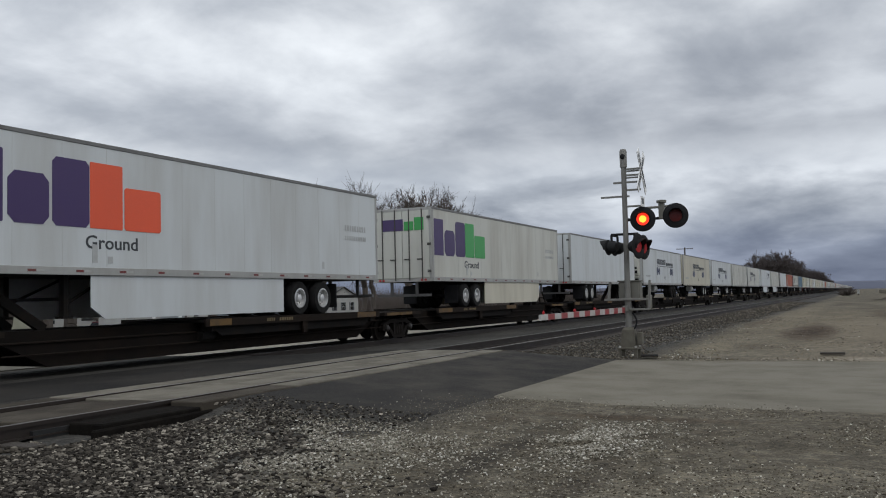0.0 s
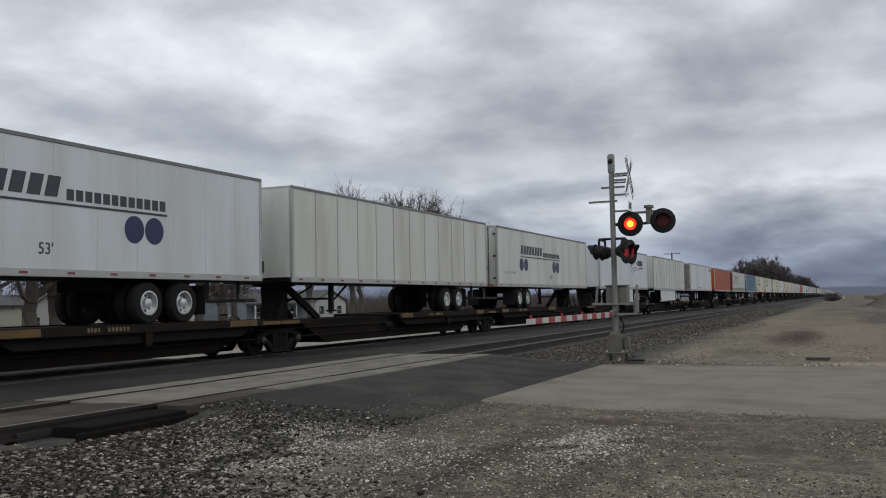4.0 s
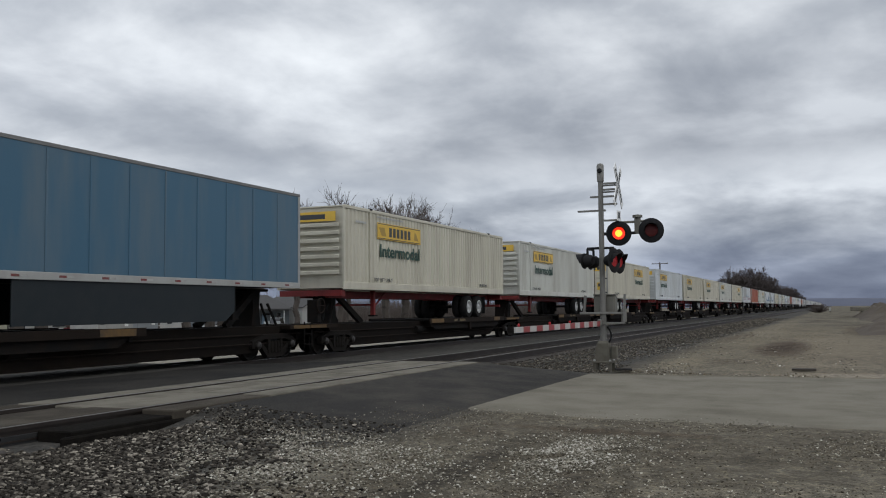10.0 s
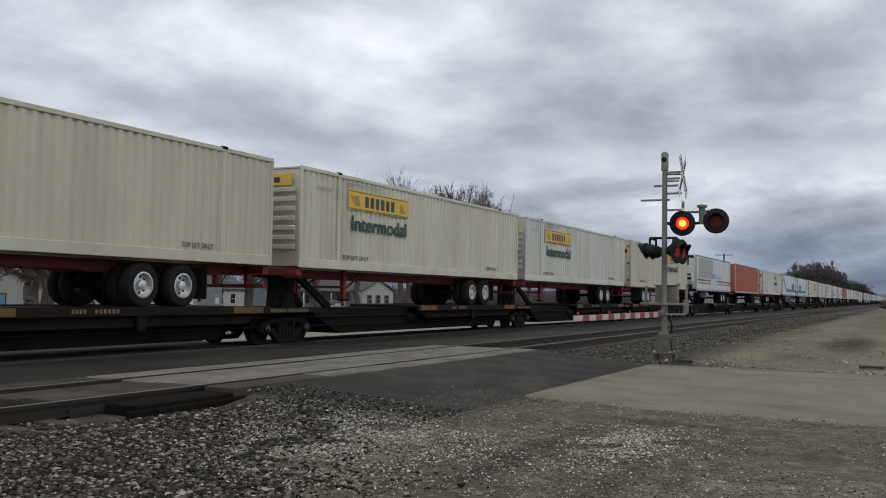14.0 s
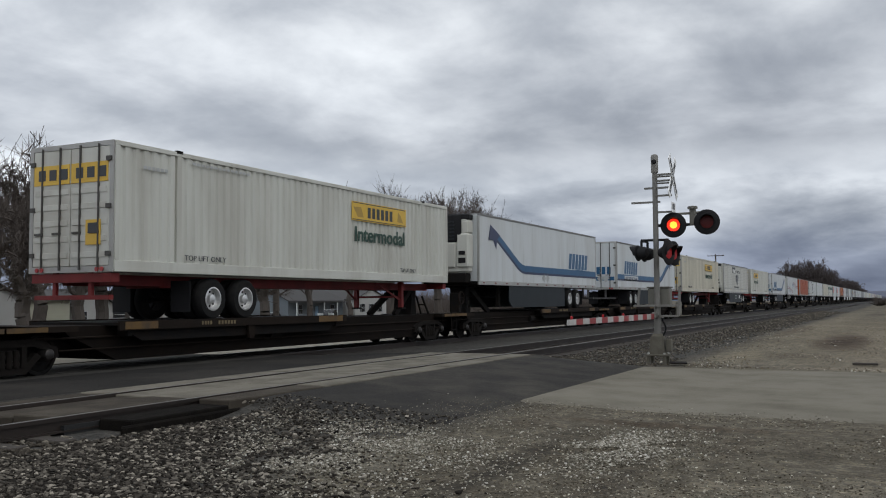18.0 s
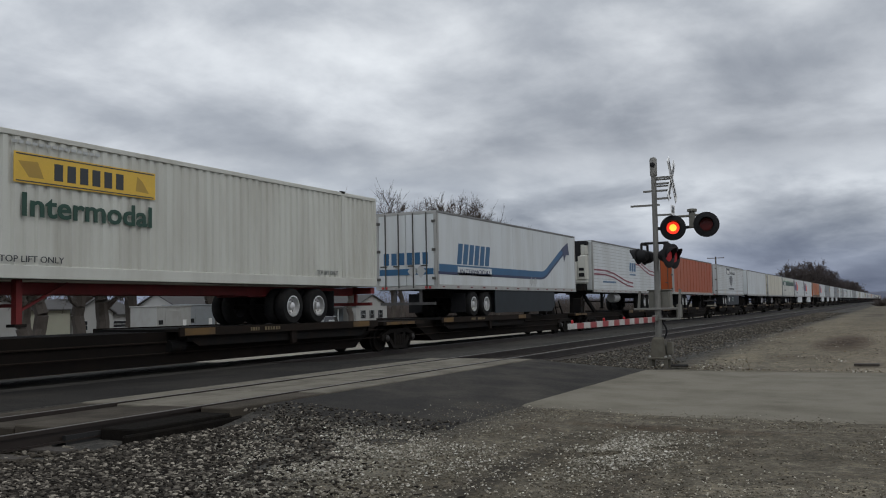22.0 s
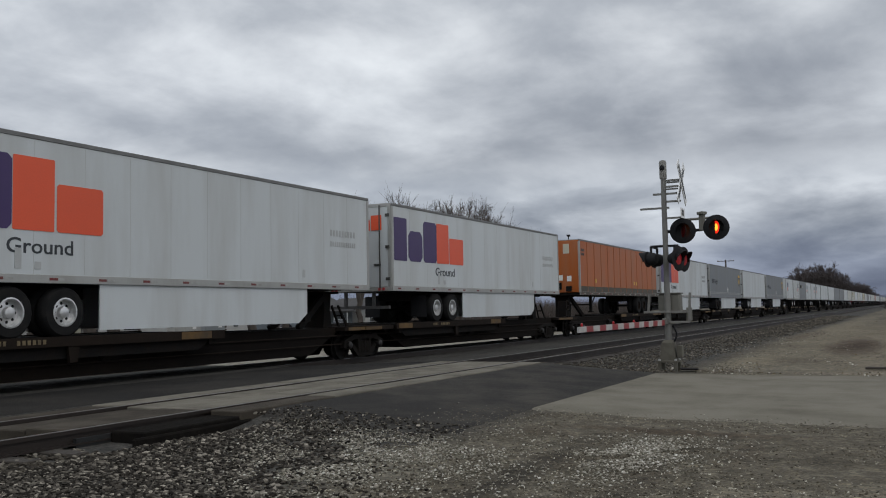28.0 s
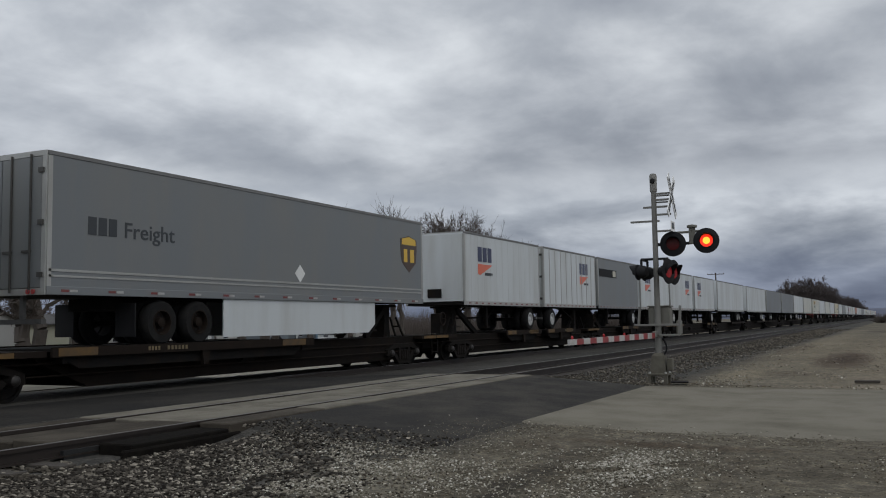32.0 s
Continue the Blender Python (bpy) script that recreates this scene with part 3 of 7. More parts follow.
def design_box(th, L, rear):
    """Yellow plate with dark blocks over the plain green word, low lifting notes."""
    x, w = (2.45, 3.75) if rear == "R" else (9.6, 3.5)
    part("yellow_plate", Build().box(x, x + w, Y0 - 0.03, Y0 - 0.022, 2.96, 3.56), INK["gold"], th)
    b = Build().box(x + 0.05, x + w - 0.05, Y0 - 0.033, Y0 - 0.03, 3.51, 3.535).box(x + 0.05, x + w - 0.05, Y0 - 0.033, Y0 - 0.03, 2.985, 3.01)
    part("plate_mark", bars(b, x + 0.95, x + w - 0.85, 3.08, 3.42, 6, Y0 - 0.03, 0.35), INK["dark"], th)
    b = Build().slab([(x + 0.1, 3.38), (x + 0.35, 3.08), (x + 0.7, 3.08), (x + 0.55, 3.40)], Y0 - 0.033, Y0 - 0.03)
    part("plate_sketch", b.slab([(x + w - 0.6, 3.10), (x + w - 0.2, 3.08), (x + w - 0.4, 3.33), (x + w - 0.55, 3.43)], Y0 - 0.033, Y0 - 0.03), material("ochre_film", (0.38, 0.24, 0.04), 0.5), th)
    words(th, "Intermodal", x + 0.15, 2.33, 0.46, "forest", 0, Y0 - 0.034, w - 0.3)
    for q, w in ((2.15, 1.5), (12.7, 1.1)):
        words(th, "TOP LIFT ONLY", q, 1.42, 0.13, "dark", 0, Y0 - 0.034, w)
    part("fine_print", bars(bars(Build(), 2.4, 4.6, 3.72, 3.78, 14, Y0 - 0.03), 0.8, 1.6, 3.42, 3.5, 6, Y0 - 0.03), INK["faded"], th)


DESIGNS = {"shippers": design_shippers, "mountain": design_mountain, "rider": design_rider, "fleet": design_fleet, "shield": design_shield, "old_waves": design_old_waves,
           "waves": design_waves, "green": design_green, "grey": design_grey, "pup": design_pup, "office": design_office}


def running_gear(th, L, rear, frame_paint, bright=True, legs=True, tandem=3.9, single=False, simple=False):
    """Wheels, axles, landing legs and under-ride guard; a is the distance from the trailer's rear."""
    X = (lambda a: a) if rear == "L" else (lambda a: L - a)
    for a in ((1.2,) if single else (tandem - 0.63, tandem + 0.63)):
        for side in (-1, 1):
            w = part("wheel", Build().lathe([(0.0, -0.1), (0.1, -0.1), (0.1, 0.1), (0.0, 0.1)], 10).mesh("hub", STEEL), None, th, m=pose(X(a), side * 0.93, 0.51))
            part("tyre", TYRE, None, w)
            if side < 0:
                part("rim", RIM if bright else RIM_DIRTY, None, w)
                if not simple:
                    tagged(part("hand_holes", HOLES, None, w), kind="stuff")
        if simple:
            continue
        part("axle", Build().rod((X(a), -0.9, 0.51), (X(a), 0.9, 0.51), 0.07, 8), STEEL, th)
    part("bogie_frame", Build().box(min(X(tandem - 1.7), X(tandem + 1.7)), max(X(tandem - 1.7), X(tandem + 1.7)), -0.55, 0.55, 0.78, 1.06), frame_paint if frame_paint is CHASSIS else STEEL, th)
    for side in (-1, 1):
        if not single and not simple:
            part("mud_flap", Build().box(X(tandem - 1.45) - 0.01, X(tandem - 1.45) + 0.01, side * 0.95 - 0.3, side * 0.95 + 0.3, 0.2, 0.95), BLACK, th)
        if legs and (side < 0 or not simple):
            g = part("landing_leg", Build().box(X(L - 2.9) - 0.07, X(L - 2.9) + 0.07, side * 0.9 - 0.07, side * 0.9 + 0.07, 0.22, 1.1), frame_paint, th)
            part("foot", Build().box(X(L - 2.9) - 0.14, X(L - 2.9) + 0.14, side * 0.9 - 0.12, side * 0.9 + 0.12, 0.16, 0.22), STEEL, g)
            if simple:
                continue
            part("brace", Build().beam((X(L - 2.9), side * 0.9, 0.45), (X(L - 4.3), side * 0.7, 1.05), 0.05, 0.05), frame_paint, th)
    if legs:
        part("cross_brace", Build().box(X(L - 2.9) - 0.03, X(L - 2.9) + 0.03, -0.85, 0.85, 0.55, 0.62), frame_paint, th)
    g = Build().box(min(X(0.02), X(0.14)), max(X(0.02), X(0.14)), -1.15, 1.15, 0.50, 0.60)
    for y in (-0.55, 0.55):
        g.box(min(X(0.04), X(0.12)), max(X(0.04), X(0.12)), y - 0.05, y + 0.05, 0.6, 1.1)
    part("underride_guard", g, frame_paint if frame_paint is CHASSIS else GUARD, th)


RODS = material("dark_lock_rods", (0.075, 0.072, 0.065), 0.6, 0.3, (0.03, 0.025, 0.02), 0.5, 4.0)


def tail_doors(th, L, rear, mat, top, low, frame_mat, simple=False):
    """Two doors with lock rods at the rear end."""
    at = (lambda a: a) if rear == "L" else (lambda a: L - a)
    x0, x1 = sorted((at(-0.035), at(0.0)))
    out0, out1 = sorted((at(-0.075), at(-0.035)))
    for y0, y1 in ((-1.17, -0.01), (0.01, 1.17)):
        d = part("door", Build().box(x0, x1, y0, y1, low + 0.14, top - 0.12, 0.01), mat, th)
        if rear == "R" or simple:
            continue
        for y in (y0 + 0.30, y1 - 0.30):
            part("lock_rod", Build().rod(((out0 + out1) / 2, y, low + 0.05), ((out0 + out1) / 2, y, top - 0.06), 0.024, 8), RODS, d)
            part("handle", Build().box(out0, out1, y - 0.03, y + 0.22, low + 0.85, low + 0.9), RODS, d)
        for z in (low + 0.4, (low + top) / 2, top - 0.4):
            y = y0 if y0 < -0.5 else y1
            part("hinge", Build().box(out0, out1, y - 0.07, y + 0.07, z - 0.05, z + 0.05), RODS, d)
    f = Build().box(x0, x1, -1.29, -1.18, low, top).box(x0, x1, 1.18, 1.29, low, top).box(x0, x1, -1.18, 1.18, top - 0.11, top).box(x0, x1, -1.18, 1.18, low, low + 0.13)
    part("door_frame", f, frame_mat, th)
    for y in (-1.0, -0.85, 0.85, 1.0) if rear == "L" and not simple else ():
        part("tail_lamp", Build().lathe([(0.0, out0), (0.05, out0), (0.05, out1 - 0.01), (0.0, out1 - 0.01)], 10, "x", (0, y, low + 0.065)), RED_LAMP, th)


def cooling_unit(th, L, rear):
    """The refrigeration unit on the nose."""
    at = (lambda a: -a) if rear == "R" else (lambda a: L + a)

    def slab(a0, a1, y0, y1, z0, z1, c=0.03):
        return Build().box(min(at(a0), at(a1)), max(at(a0), at(a1)), y0, y1, z0, z1, c)
    u = part("cooling_unit", slab(0.0, 0.50, -1.05, 1.05, 1.55, 3.88, 0.08), PAINT["ivory"], th)
    part("grille", slab(0.10, 0.56, -0.78, 1.10, 2.80, 3.93, 0.05), BLACK, u, "black louvred grille")
    part("top_cowl", slab(0.02, 0.52, -1.10, 1.10, 3.68, 3.94, 0.06), BLACK, u, "black top cowl")
    part("side_cover", slab(0.05, 0.57, -1.10, -0.56, 1.75, 3.15, 0.07), PAINT["ivory"], u, "rounded white side cover")
    part("upper_cover", slab(0.05, 0.52, -1.10, -0.80, 3.13, 3.68, 0.07), PAINT["ivory"], u)
    part("lower_cover", slab(0.10, 0.60, -0.54, 1.10, 1.75, 2.78, 0.06), PAINT["ivory"], u, "rounded white lower cover")
    for i in range(6):
        part("louvre", slab(0.56, 0.585, -0.48, 1.0, 2.90 + 0.14 * i, 2.95 + 0.14 * i, 0.004), SKIRT, u)
    part("gauge", slab(0.57, 0.60, -0.96, -0.68, 2.28, 2.44, 0.01), BLACK, u), part("gauge", slab(0.57, 0.60, -0.98, -0.66, 1.95, 2.16, 0.01), BLACK, u)
    part("vent", slab(0.60, 0.615, -0.1, 0.1, 2.0, 2.15, 0.004), BLACK, u)
    part("engine_tray", slab(0.0, 0.50, -0.95, 0.95, 1.15, 1.55, 0.04), STEEL, u)
    part("fuel_tank", Build().lathe([(0.0, -0.6), (0.26, -0.6), (0.28, -0.5), (0.28, 0.5), (0.26, 0.6), (0.0, 0.6)], 16, "x", (abs(at(0) - 5.6) if rear == "R" else L - 5.6, -0.85, 0.78)), PAINT["silver"], th)


LABELS = {
    "parcel": "white smooth-sided box trailer with a two-colour block mark", "shippers": "box trailer with dark word mark and round navy dots", "plain": "plain white box trailer without markings",
    "mountain": "white box trailer with a thin hill drawing", "rider": "weathered white trailer with a faded mark and brown lower band", "fleet": "white trailer with a blue stripe climbing to an arrow",
    "shield": "white corrugated refrigerated trailer with a dark shield", "old_waves": "weathered refrigerated trailer with two maroon stripes", "waves": "white refrigerated trailer with wavy maroon stripes",
    "green": "old white trailer with a dark green band", "grey": "grey trailer with dark word and a brown shield", "pup": "short white trailer with navy blocks and a coral wedge", "office": "short grey trailer with a dark window strip",
}


BAND = material("grimy_lower_band", (0.085, 0.075, 0.058), 0.75, 0, (0.045, 0.038, 0.03), 0.6, 1.5)


def nose_details(th):
    """Plates, stickers, a stain and a marker mast on a worn nose at the left end."""
    part("nose_plate", Build().box(-0.04, -0.02, -0.75, -0.42, 3.25, 3.75, 0.006), PAINT["beige"], th, "pale riveted plate")
    for y, z in ((-0.25, 1.85), (-0.72, 1.80)):
        part("sticker", Build().box(-0.028, -0.02, y - 0.12, y + 0.12, z, z + 0.28), INK["pale"], th)
    part("number_mark", bars(Build(), 0.25, 0.85, 3.36, 3.50, 4, Y0, 0.3), INK["dark"], th)
    part("number_mark", bars(Build(), 0.25, 0.80, 3.14, 3.28, 4, Y0, 0.3), INK["dark"], th)
    part("air_coupling", Build().box(-0.10, -0.02, -0.85, -0.55, 1.28, 1.55, 0.02), STEEL, th)
    part("marker_mast", Build().rod((0.1, -0.7, 3.95), (0.1, -0.7, 4.18), 0.03, 8).box(0.04, 0.16, -0.78, -0.62, 4.14, 4.24), BLACK, th)
    for x in (2.6, 10.4, 10.9):
        part("sticker", Build().box(x, x + 0.2, Y0 - 0.006, Y0, 1.75, 1.95), INK["gold"], th)


def semi_trailer(left, style, paint, rear, L=16.15, ribs=0, skirt="", cool=False, second="flame", bright=True, door="", tandem=3.9, top=3.985, simple=False):
    colour = {"red": "dark red"}.get(paint, paint)
    label = LABELS[style] if style != "plain" or paint == "white" else f"plain {colour} box trailer with {'ribbed' if ribs else 'smooth'} sides"
    th = thing("semi_trailer", label, "trailer", group="trailers on the train")
    MOVING.append((th, left, TRACK_Y, DECK_Z))
    low = 1.08
    side = PAINT[paint]
    part("body", Build().box(0.02, L - 0.02, SIDE, -SIDE, low + 0.14, top - 0.05, 0.012), side, th)
    rail = PAINT["silver"] if paint not in ("beige", "grey") else PAINT[paint]
    for y0, y1 in ((SIDE - 0.02, SIDE + 0.05), (-SIDE - 0.05, -SIDE + 0.02))[:1 if simple else 2]:
        part("bottom_rail", Build().box(0.0, L, y0, y1, low, low + 0.17, 0.008), rail, th)
        part("top_rail", Build().box(0.0, L, y0 + 0.005, y1 - 0.005, top - 0.09, top, 0.008), PAINT["top_rail"], th)
    part("roof", Build().box(0.02, L - 0.02, SIDE + 0.05, -SIDE - 0.05, top - 0.05, top - 0.005), PAINT["silver"], th)
    part("floor", Build().box(0.05, L - 0.05, SIDE + 0.06, -SIDE - 0.06, low + 0.02, low + 0.12), STEEL, th)
    for x0, x1 in ((0.0, 0.11), (L - 0.11, L)):
        for y0, y1 in ((SIDE - 0.012, SIDE + 0.08), (-SIDE - 0.08, -SIDE + 0.012))[:1 if simple else 2]:
            part("corner_post", Build().box(x0, x1, y0, y1, low + 0.17, top - 0.10), PAINT["silver"], th)
    tape_r, tape_w = Build(), Build()
    for i in range(13):
        x = 0.35 + i * (L - 0.7) / 12.4
        tape_r.box(x, x + 0.20, SIDE - 0.026, SIDE - 0.02, low + 0.06, low + 0.11), tape_w.box(x + 0.22, x + 0.42, SIDE - 0.026, SIDE - 0.02, low + 0.06, low + 0.11)
    if not simple:
        part("red_reflective_tape", tape_r, TAPE_RED, th), part("white_reflective_tape", tape_w, TAPE_PALE, th)
    if ribs:
        post = Build().box(-0.028, 0.028, SIDE - 0.018, SIDE, low + 0.18, top - 0.11, 0.008).mesh("side_post", side if paint in ("orange", "amber", "blue") else SEAM)
        for i in range(1, ribs):
            part("side_post", post, None, th, m=pose(L * i / ribs, 0, 0))
    elif not simple and style not in ("shield", "waves", "grey", "office"):
        seams = Build()
        for i in range(1, 13):
            seams.box(L * i / 13 - 0.005, L * i / 13 + 0.005, SIDE - 0.0025, SIDE, low + 0.18, top - 0.11)
        part("panel_seams", seams, SEAM_SOFT, th)
    running_gear(th, L, rear, STEEL, bright, tandem=tandem if L > 10 else 1.2, single=L < 10, simple=simple)
    X = (lambda a: a) if rear == "L" else (lambda a: L - a)
    if skirt:
        a0, a1 = (tandem + 1.5, L - 3.3) if L > 10 else (2.2, 4.2)
        foot = 0.13
        o = [(X(a0), foot), (X(a0), low), (X(a1), low), (X(a1), foot + 0.26), (X(a1 - 0.4), foot)]
        for y in (SIDE + 0.03, -SIDE - 0.06):
            part("side_skirt", Build().slab(o[::-1] if rear == "L" else o, y, y + 0.03), {"white": PAINT["white"], "cream": PAINT["cream"], "dark": SKIRT}[skirt], th)
    nose = sorted((X(L), X(L + 0.02)))
    part("nose_panel", Build().box(nose[0], nose[1], SIDE + 0.08, -SIDE - 0.08, low + 0.15, top - 0.1, 0.006), side, th)
    n2 = sorted((X(L + 0.02), X(L + 0.06)))
    if not simple:
        part("hose_box", Build().box(n2[0], n2[1], -0.3, 0.3, low + 0.3, low + 0.65), STEEL, th)
    if cool:
        cooling_unit(th, L, rear)
    tail_doors(th, L, rear, PAINT[door or paint], top, low, PAINT["silver"], simple)
    if paint == "amber":
        part("lower_band", Build().box(0.05, L - 0.05, SIDE - 0.012, SIDE, low + 0.17, low + 0.46), BAND, th)
        part("lower_rail_cover", Build().box(0.02, L - 0.02, SIDE - 0.0225, SIDE - 0.0205, low + 0.01, low + 0.16), BAND, th)
        nose_details(th)
    if style == "parcel":
        design_parcel(th, L, rear, second)
        if rear == "L":
            design_parcel_ends(th, L, second)
    elif door == "dusty":
        part("fleet_mark", bars(bars(Build(), L - 2.1, L - 1.25, 3.42, 3.66, 4, Y0), L - 1.1, L - 0.45, 3.42, 3.66, 3, Y0), INK["dark"], th)
        part("side_dent", Build().box(5.0, 8.4, Y0 - 0.006, Y0, 1.35, 1.5), PAINT["silver"], th)
    elif style in DESIGNS:
        DESIGNS[style](th, L, rear)
    return th


def box_container(left, paint, rear, L=16.15, simple=False):
    """A corrugated domestic container and the red chassis under it."""
    low, top = 1.10, 3.97
    ch = thing("container_chassis", "red steel container chassis with tandem wheels", "chassis", group="chassis on the train")
    MOVING.append((ch, left, TRACK_Y, DECK_Z))
    for y in (-0.5, 0.5):
        part("main_beam", Build().box(0.3, L - 0.3, y - 0.08, y + 0.08, 0.82, 1.06), CHASSIS, ch)
    for x in (0.12, L - 0.12):
        part("bolster", Build().box(x - 0.12, x + 0.12, -1.22, 1.22, 0.88, 1.08), CHASSIS, ch)
    for i in range(1, 5):
        part("cross_member", Build().box(i * L / 5 - 0.05, i * L / 5 + 0.05, -0.45, 0.45, 0.86, 1.04), CHASSIS, ch)
    running_gear(ch, L, rear, CHASSIS, True, simple=simple)
    th = thing("shipping_container", f"{paint} corrugated shipping container with yellow plate, on red chassis", "container", group="containers on the train")
    MOVING.append((th, left, TRACK_Y, DECK_Z))
    outline, n = [(0.12, SIDE)], 58
    step = (L - 0.24) / n
    for i in range(n):
        x = 0.12 + i * step
        outline += [(x + step * 0.12, SIDE), (x + step * 0.25, SIDE + 0.045), (x + step * 0.55, SIDE + 0.045), (x + step * 0.70, SIDE)]
    outline += [(L - 0.12, SIDE)]
    v = [(x, y * s, z) for s in (1, -1) for z in (low + 0.26, top - 0.1) for x, y in outline]
    k = len(outline)
    b = Build().add(v, [(i, i + 1, k + i + 1, k + i) for i in range(k - 1)] + [(2 * k + i + 1, 2 * k + i, 3 * k + i, 3 * k + i + 1) for i in range(k - 1)])
    part("side_wall", b, PAINT[paint], th)
    part("core", Build().box(0.1, L - 0.1, SIDE + 0.055, -SIDE - 0.055, low + 0.05, top - 0.03), PAINT[paint], th)
    for y0, y1 in ((SIDE - 0.02, SIDE + 0.05), (-SIDE - 0.05, -SIDE + 0.02)):
        part("bottom_rail", Build().box(0.0, L, y0, y1, low, low + 0.26, 0.01), PAINT[paint], th)
        part("top_rail", Build().box(0.0, L, y0, y1, top - 0.11, top, 0.01), PAINT[paint], th)
        for x in (1.98, L - 1.98):
            part("lift_post", Build().box(x - 0.08, x + 0.08, y0, y1, low + 0.26, top - 0.11), PAINT[paint], th)
            part("lift_casting", Build().box(x - 0.1, x + 0.1, y0 - 0.006, y1, top - 0.04, top + 0.03), STEEL, th)
        for x0, x1 in ((0.0, 0.12), (L - 0.12, L)):
            part("corner_post", Build().box(x0, x1, y0, y1, low + 0.26, top - 0.11), PAINT[paint], th)
    part("roof", Build().box(0.05, L - 0.05, SIDE + 0.05, -SIDE - 0.05, top - 0.06, top - 0.02), PAINT[paint], th)
    design_box(th, L, rear)
    tail_doors(th, L, rear, PAINT[paint], top, low, PAINT["silver"] if rear == "L" else PAINT[paint], simple)
    if rear == "L":
        for y0 in (-1.14, 0.03):
            part("yellow_plate", Build().box(-0.05, -0.037, y0, y0 + 1.11, 3.08, 3.52), INK["gold"], th)
            part("plate_mark", Build().box(-0.056, -0.05, y0 + 0.05, y0 + 0.28, 3.18, 3.42).box(-0.056, -0.05, y0 + 0.40, y0 + 0.62, 3.18, 3.42).box(-0.056, -0.05, y0 + 0.74, y0 + 0.96, 3.18, 3.42), INK["dark"], th)
            for z in (1.42, 1.78, 2.14, 2.50, 2.84):
                part("door_rib", Build().box(-0.05, -0.034, y0 + 0.04, y0 + 1.07, z, z + 0.13, 0.006), PAINT[paint], th)
        part("yellow_label", Build().box(-0.058, -0.05, -0.95, -0.5, 1.70, 2.25), INK["gold"], th)
        part("label_mark", Build().box(-0.064, -0.058, -0.88, -0.57, 1.95, 2.18), INK["dark"], th)
    else:
        for i in range(7):
            part("end_corrugation", Build().box(-0.045, 0.0, -1.15, 1.15, low + 0.5 + i * 0.27, low + 0.64 + i * 0.27, 0.02), PAINT[paint], th)
        part("yellow_plate", Build().box(-0.02, -0.005, -1.0, 1.0, 3.42, 3.75), INK["gold"], th)
        part("plate_mark", Build().box(-0.026, -0.02, -0.6, 0.6, 3.5, 3.66), INK["dark"], th)
    return th


def rail_truck(parent, x, simple=False):
    """A two-axle truck under a car, drawn in the car's own space (its z = 0 is the deck)."""
    zr = RAIL_Z - DECK_Z
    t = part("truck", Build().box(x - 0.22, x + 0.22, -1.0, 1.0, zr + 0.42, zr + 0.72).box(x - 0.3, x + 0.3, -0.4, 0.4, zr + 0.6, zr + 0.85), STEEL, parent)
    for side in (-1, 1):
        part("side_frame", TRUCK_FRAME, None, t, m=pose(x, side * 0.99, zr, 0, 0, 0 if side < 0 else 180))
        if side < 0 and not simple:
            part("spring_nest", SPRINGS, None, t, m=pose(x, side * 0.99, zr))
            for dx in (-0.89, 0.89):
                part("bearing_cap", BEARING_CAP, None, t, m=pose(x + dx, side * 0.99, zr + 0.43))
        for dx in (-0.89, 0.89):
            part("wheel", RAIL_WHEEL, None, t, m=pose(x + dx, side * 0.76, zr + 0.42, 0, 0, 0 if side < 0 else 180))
    for dx in (-0.89, 0.89) if not simple else ():
        part("axle", Build().rod((x + dx, -0.9, zr + 0.42), (x + dx, 0.9, zr + 0.42), 0.08, 8), STEEL, t)


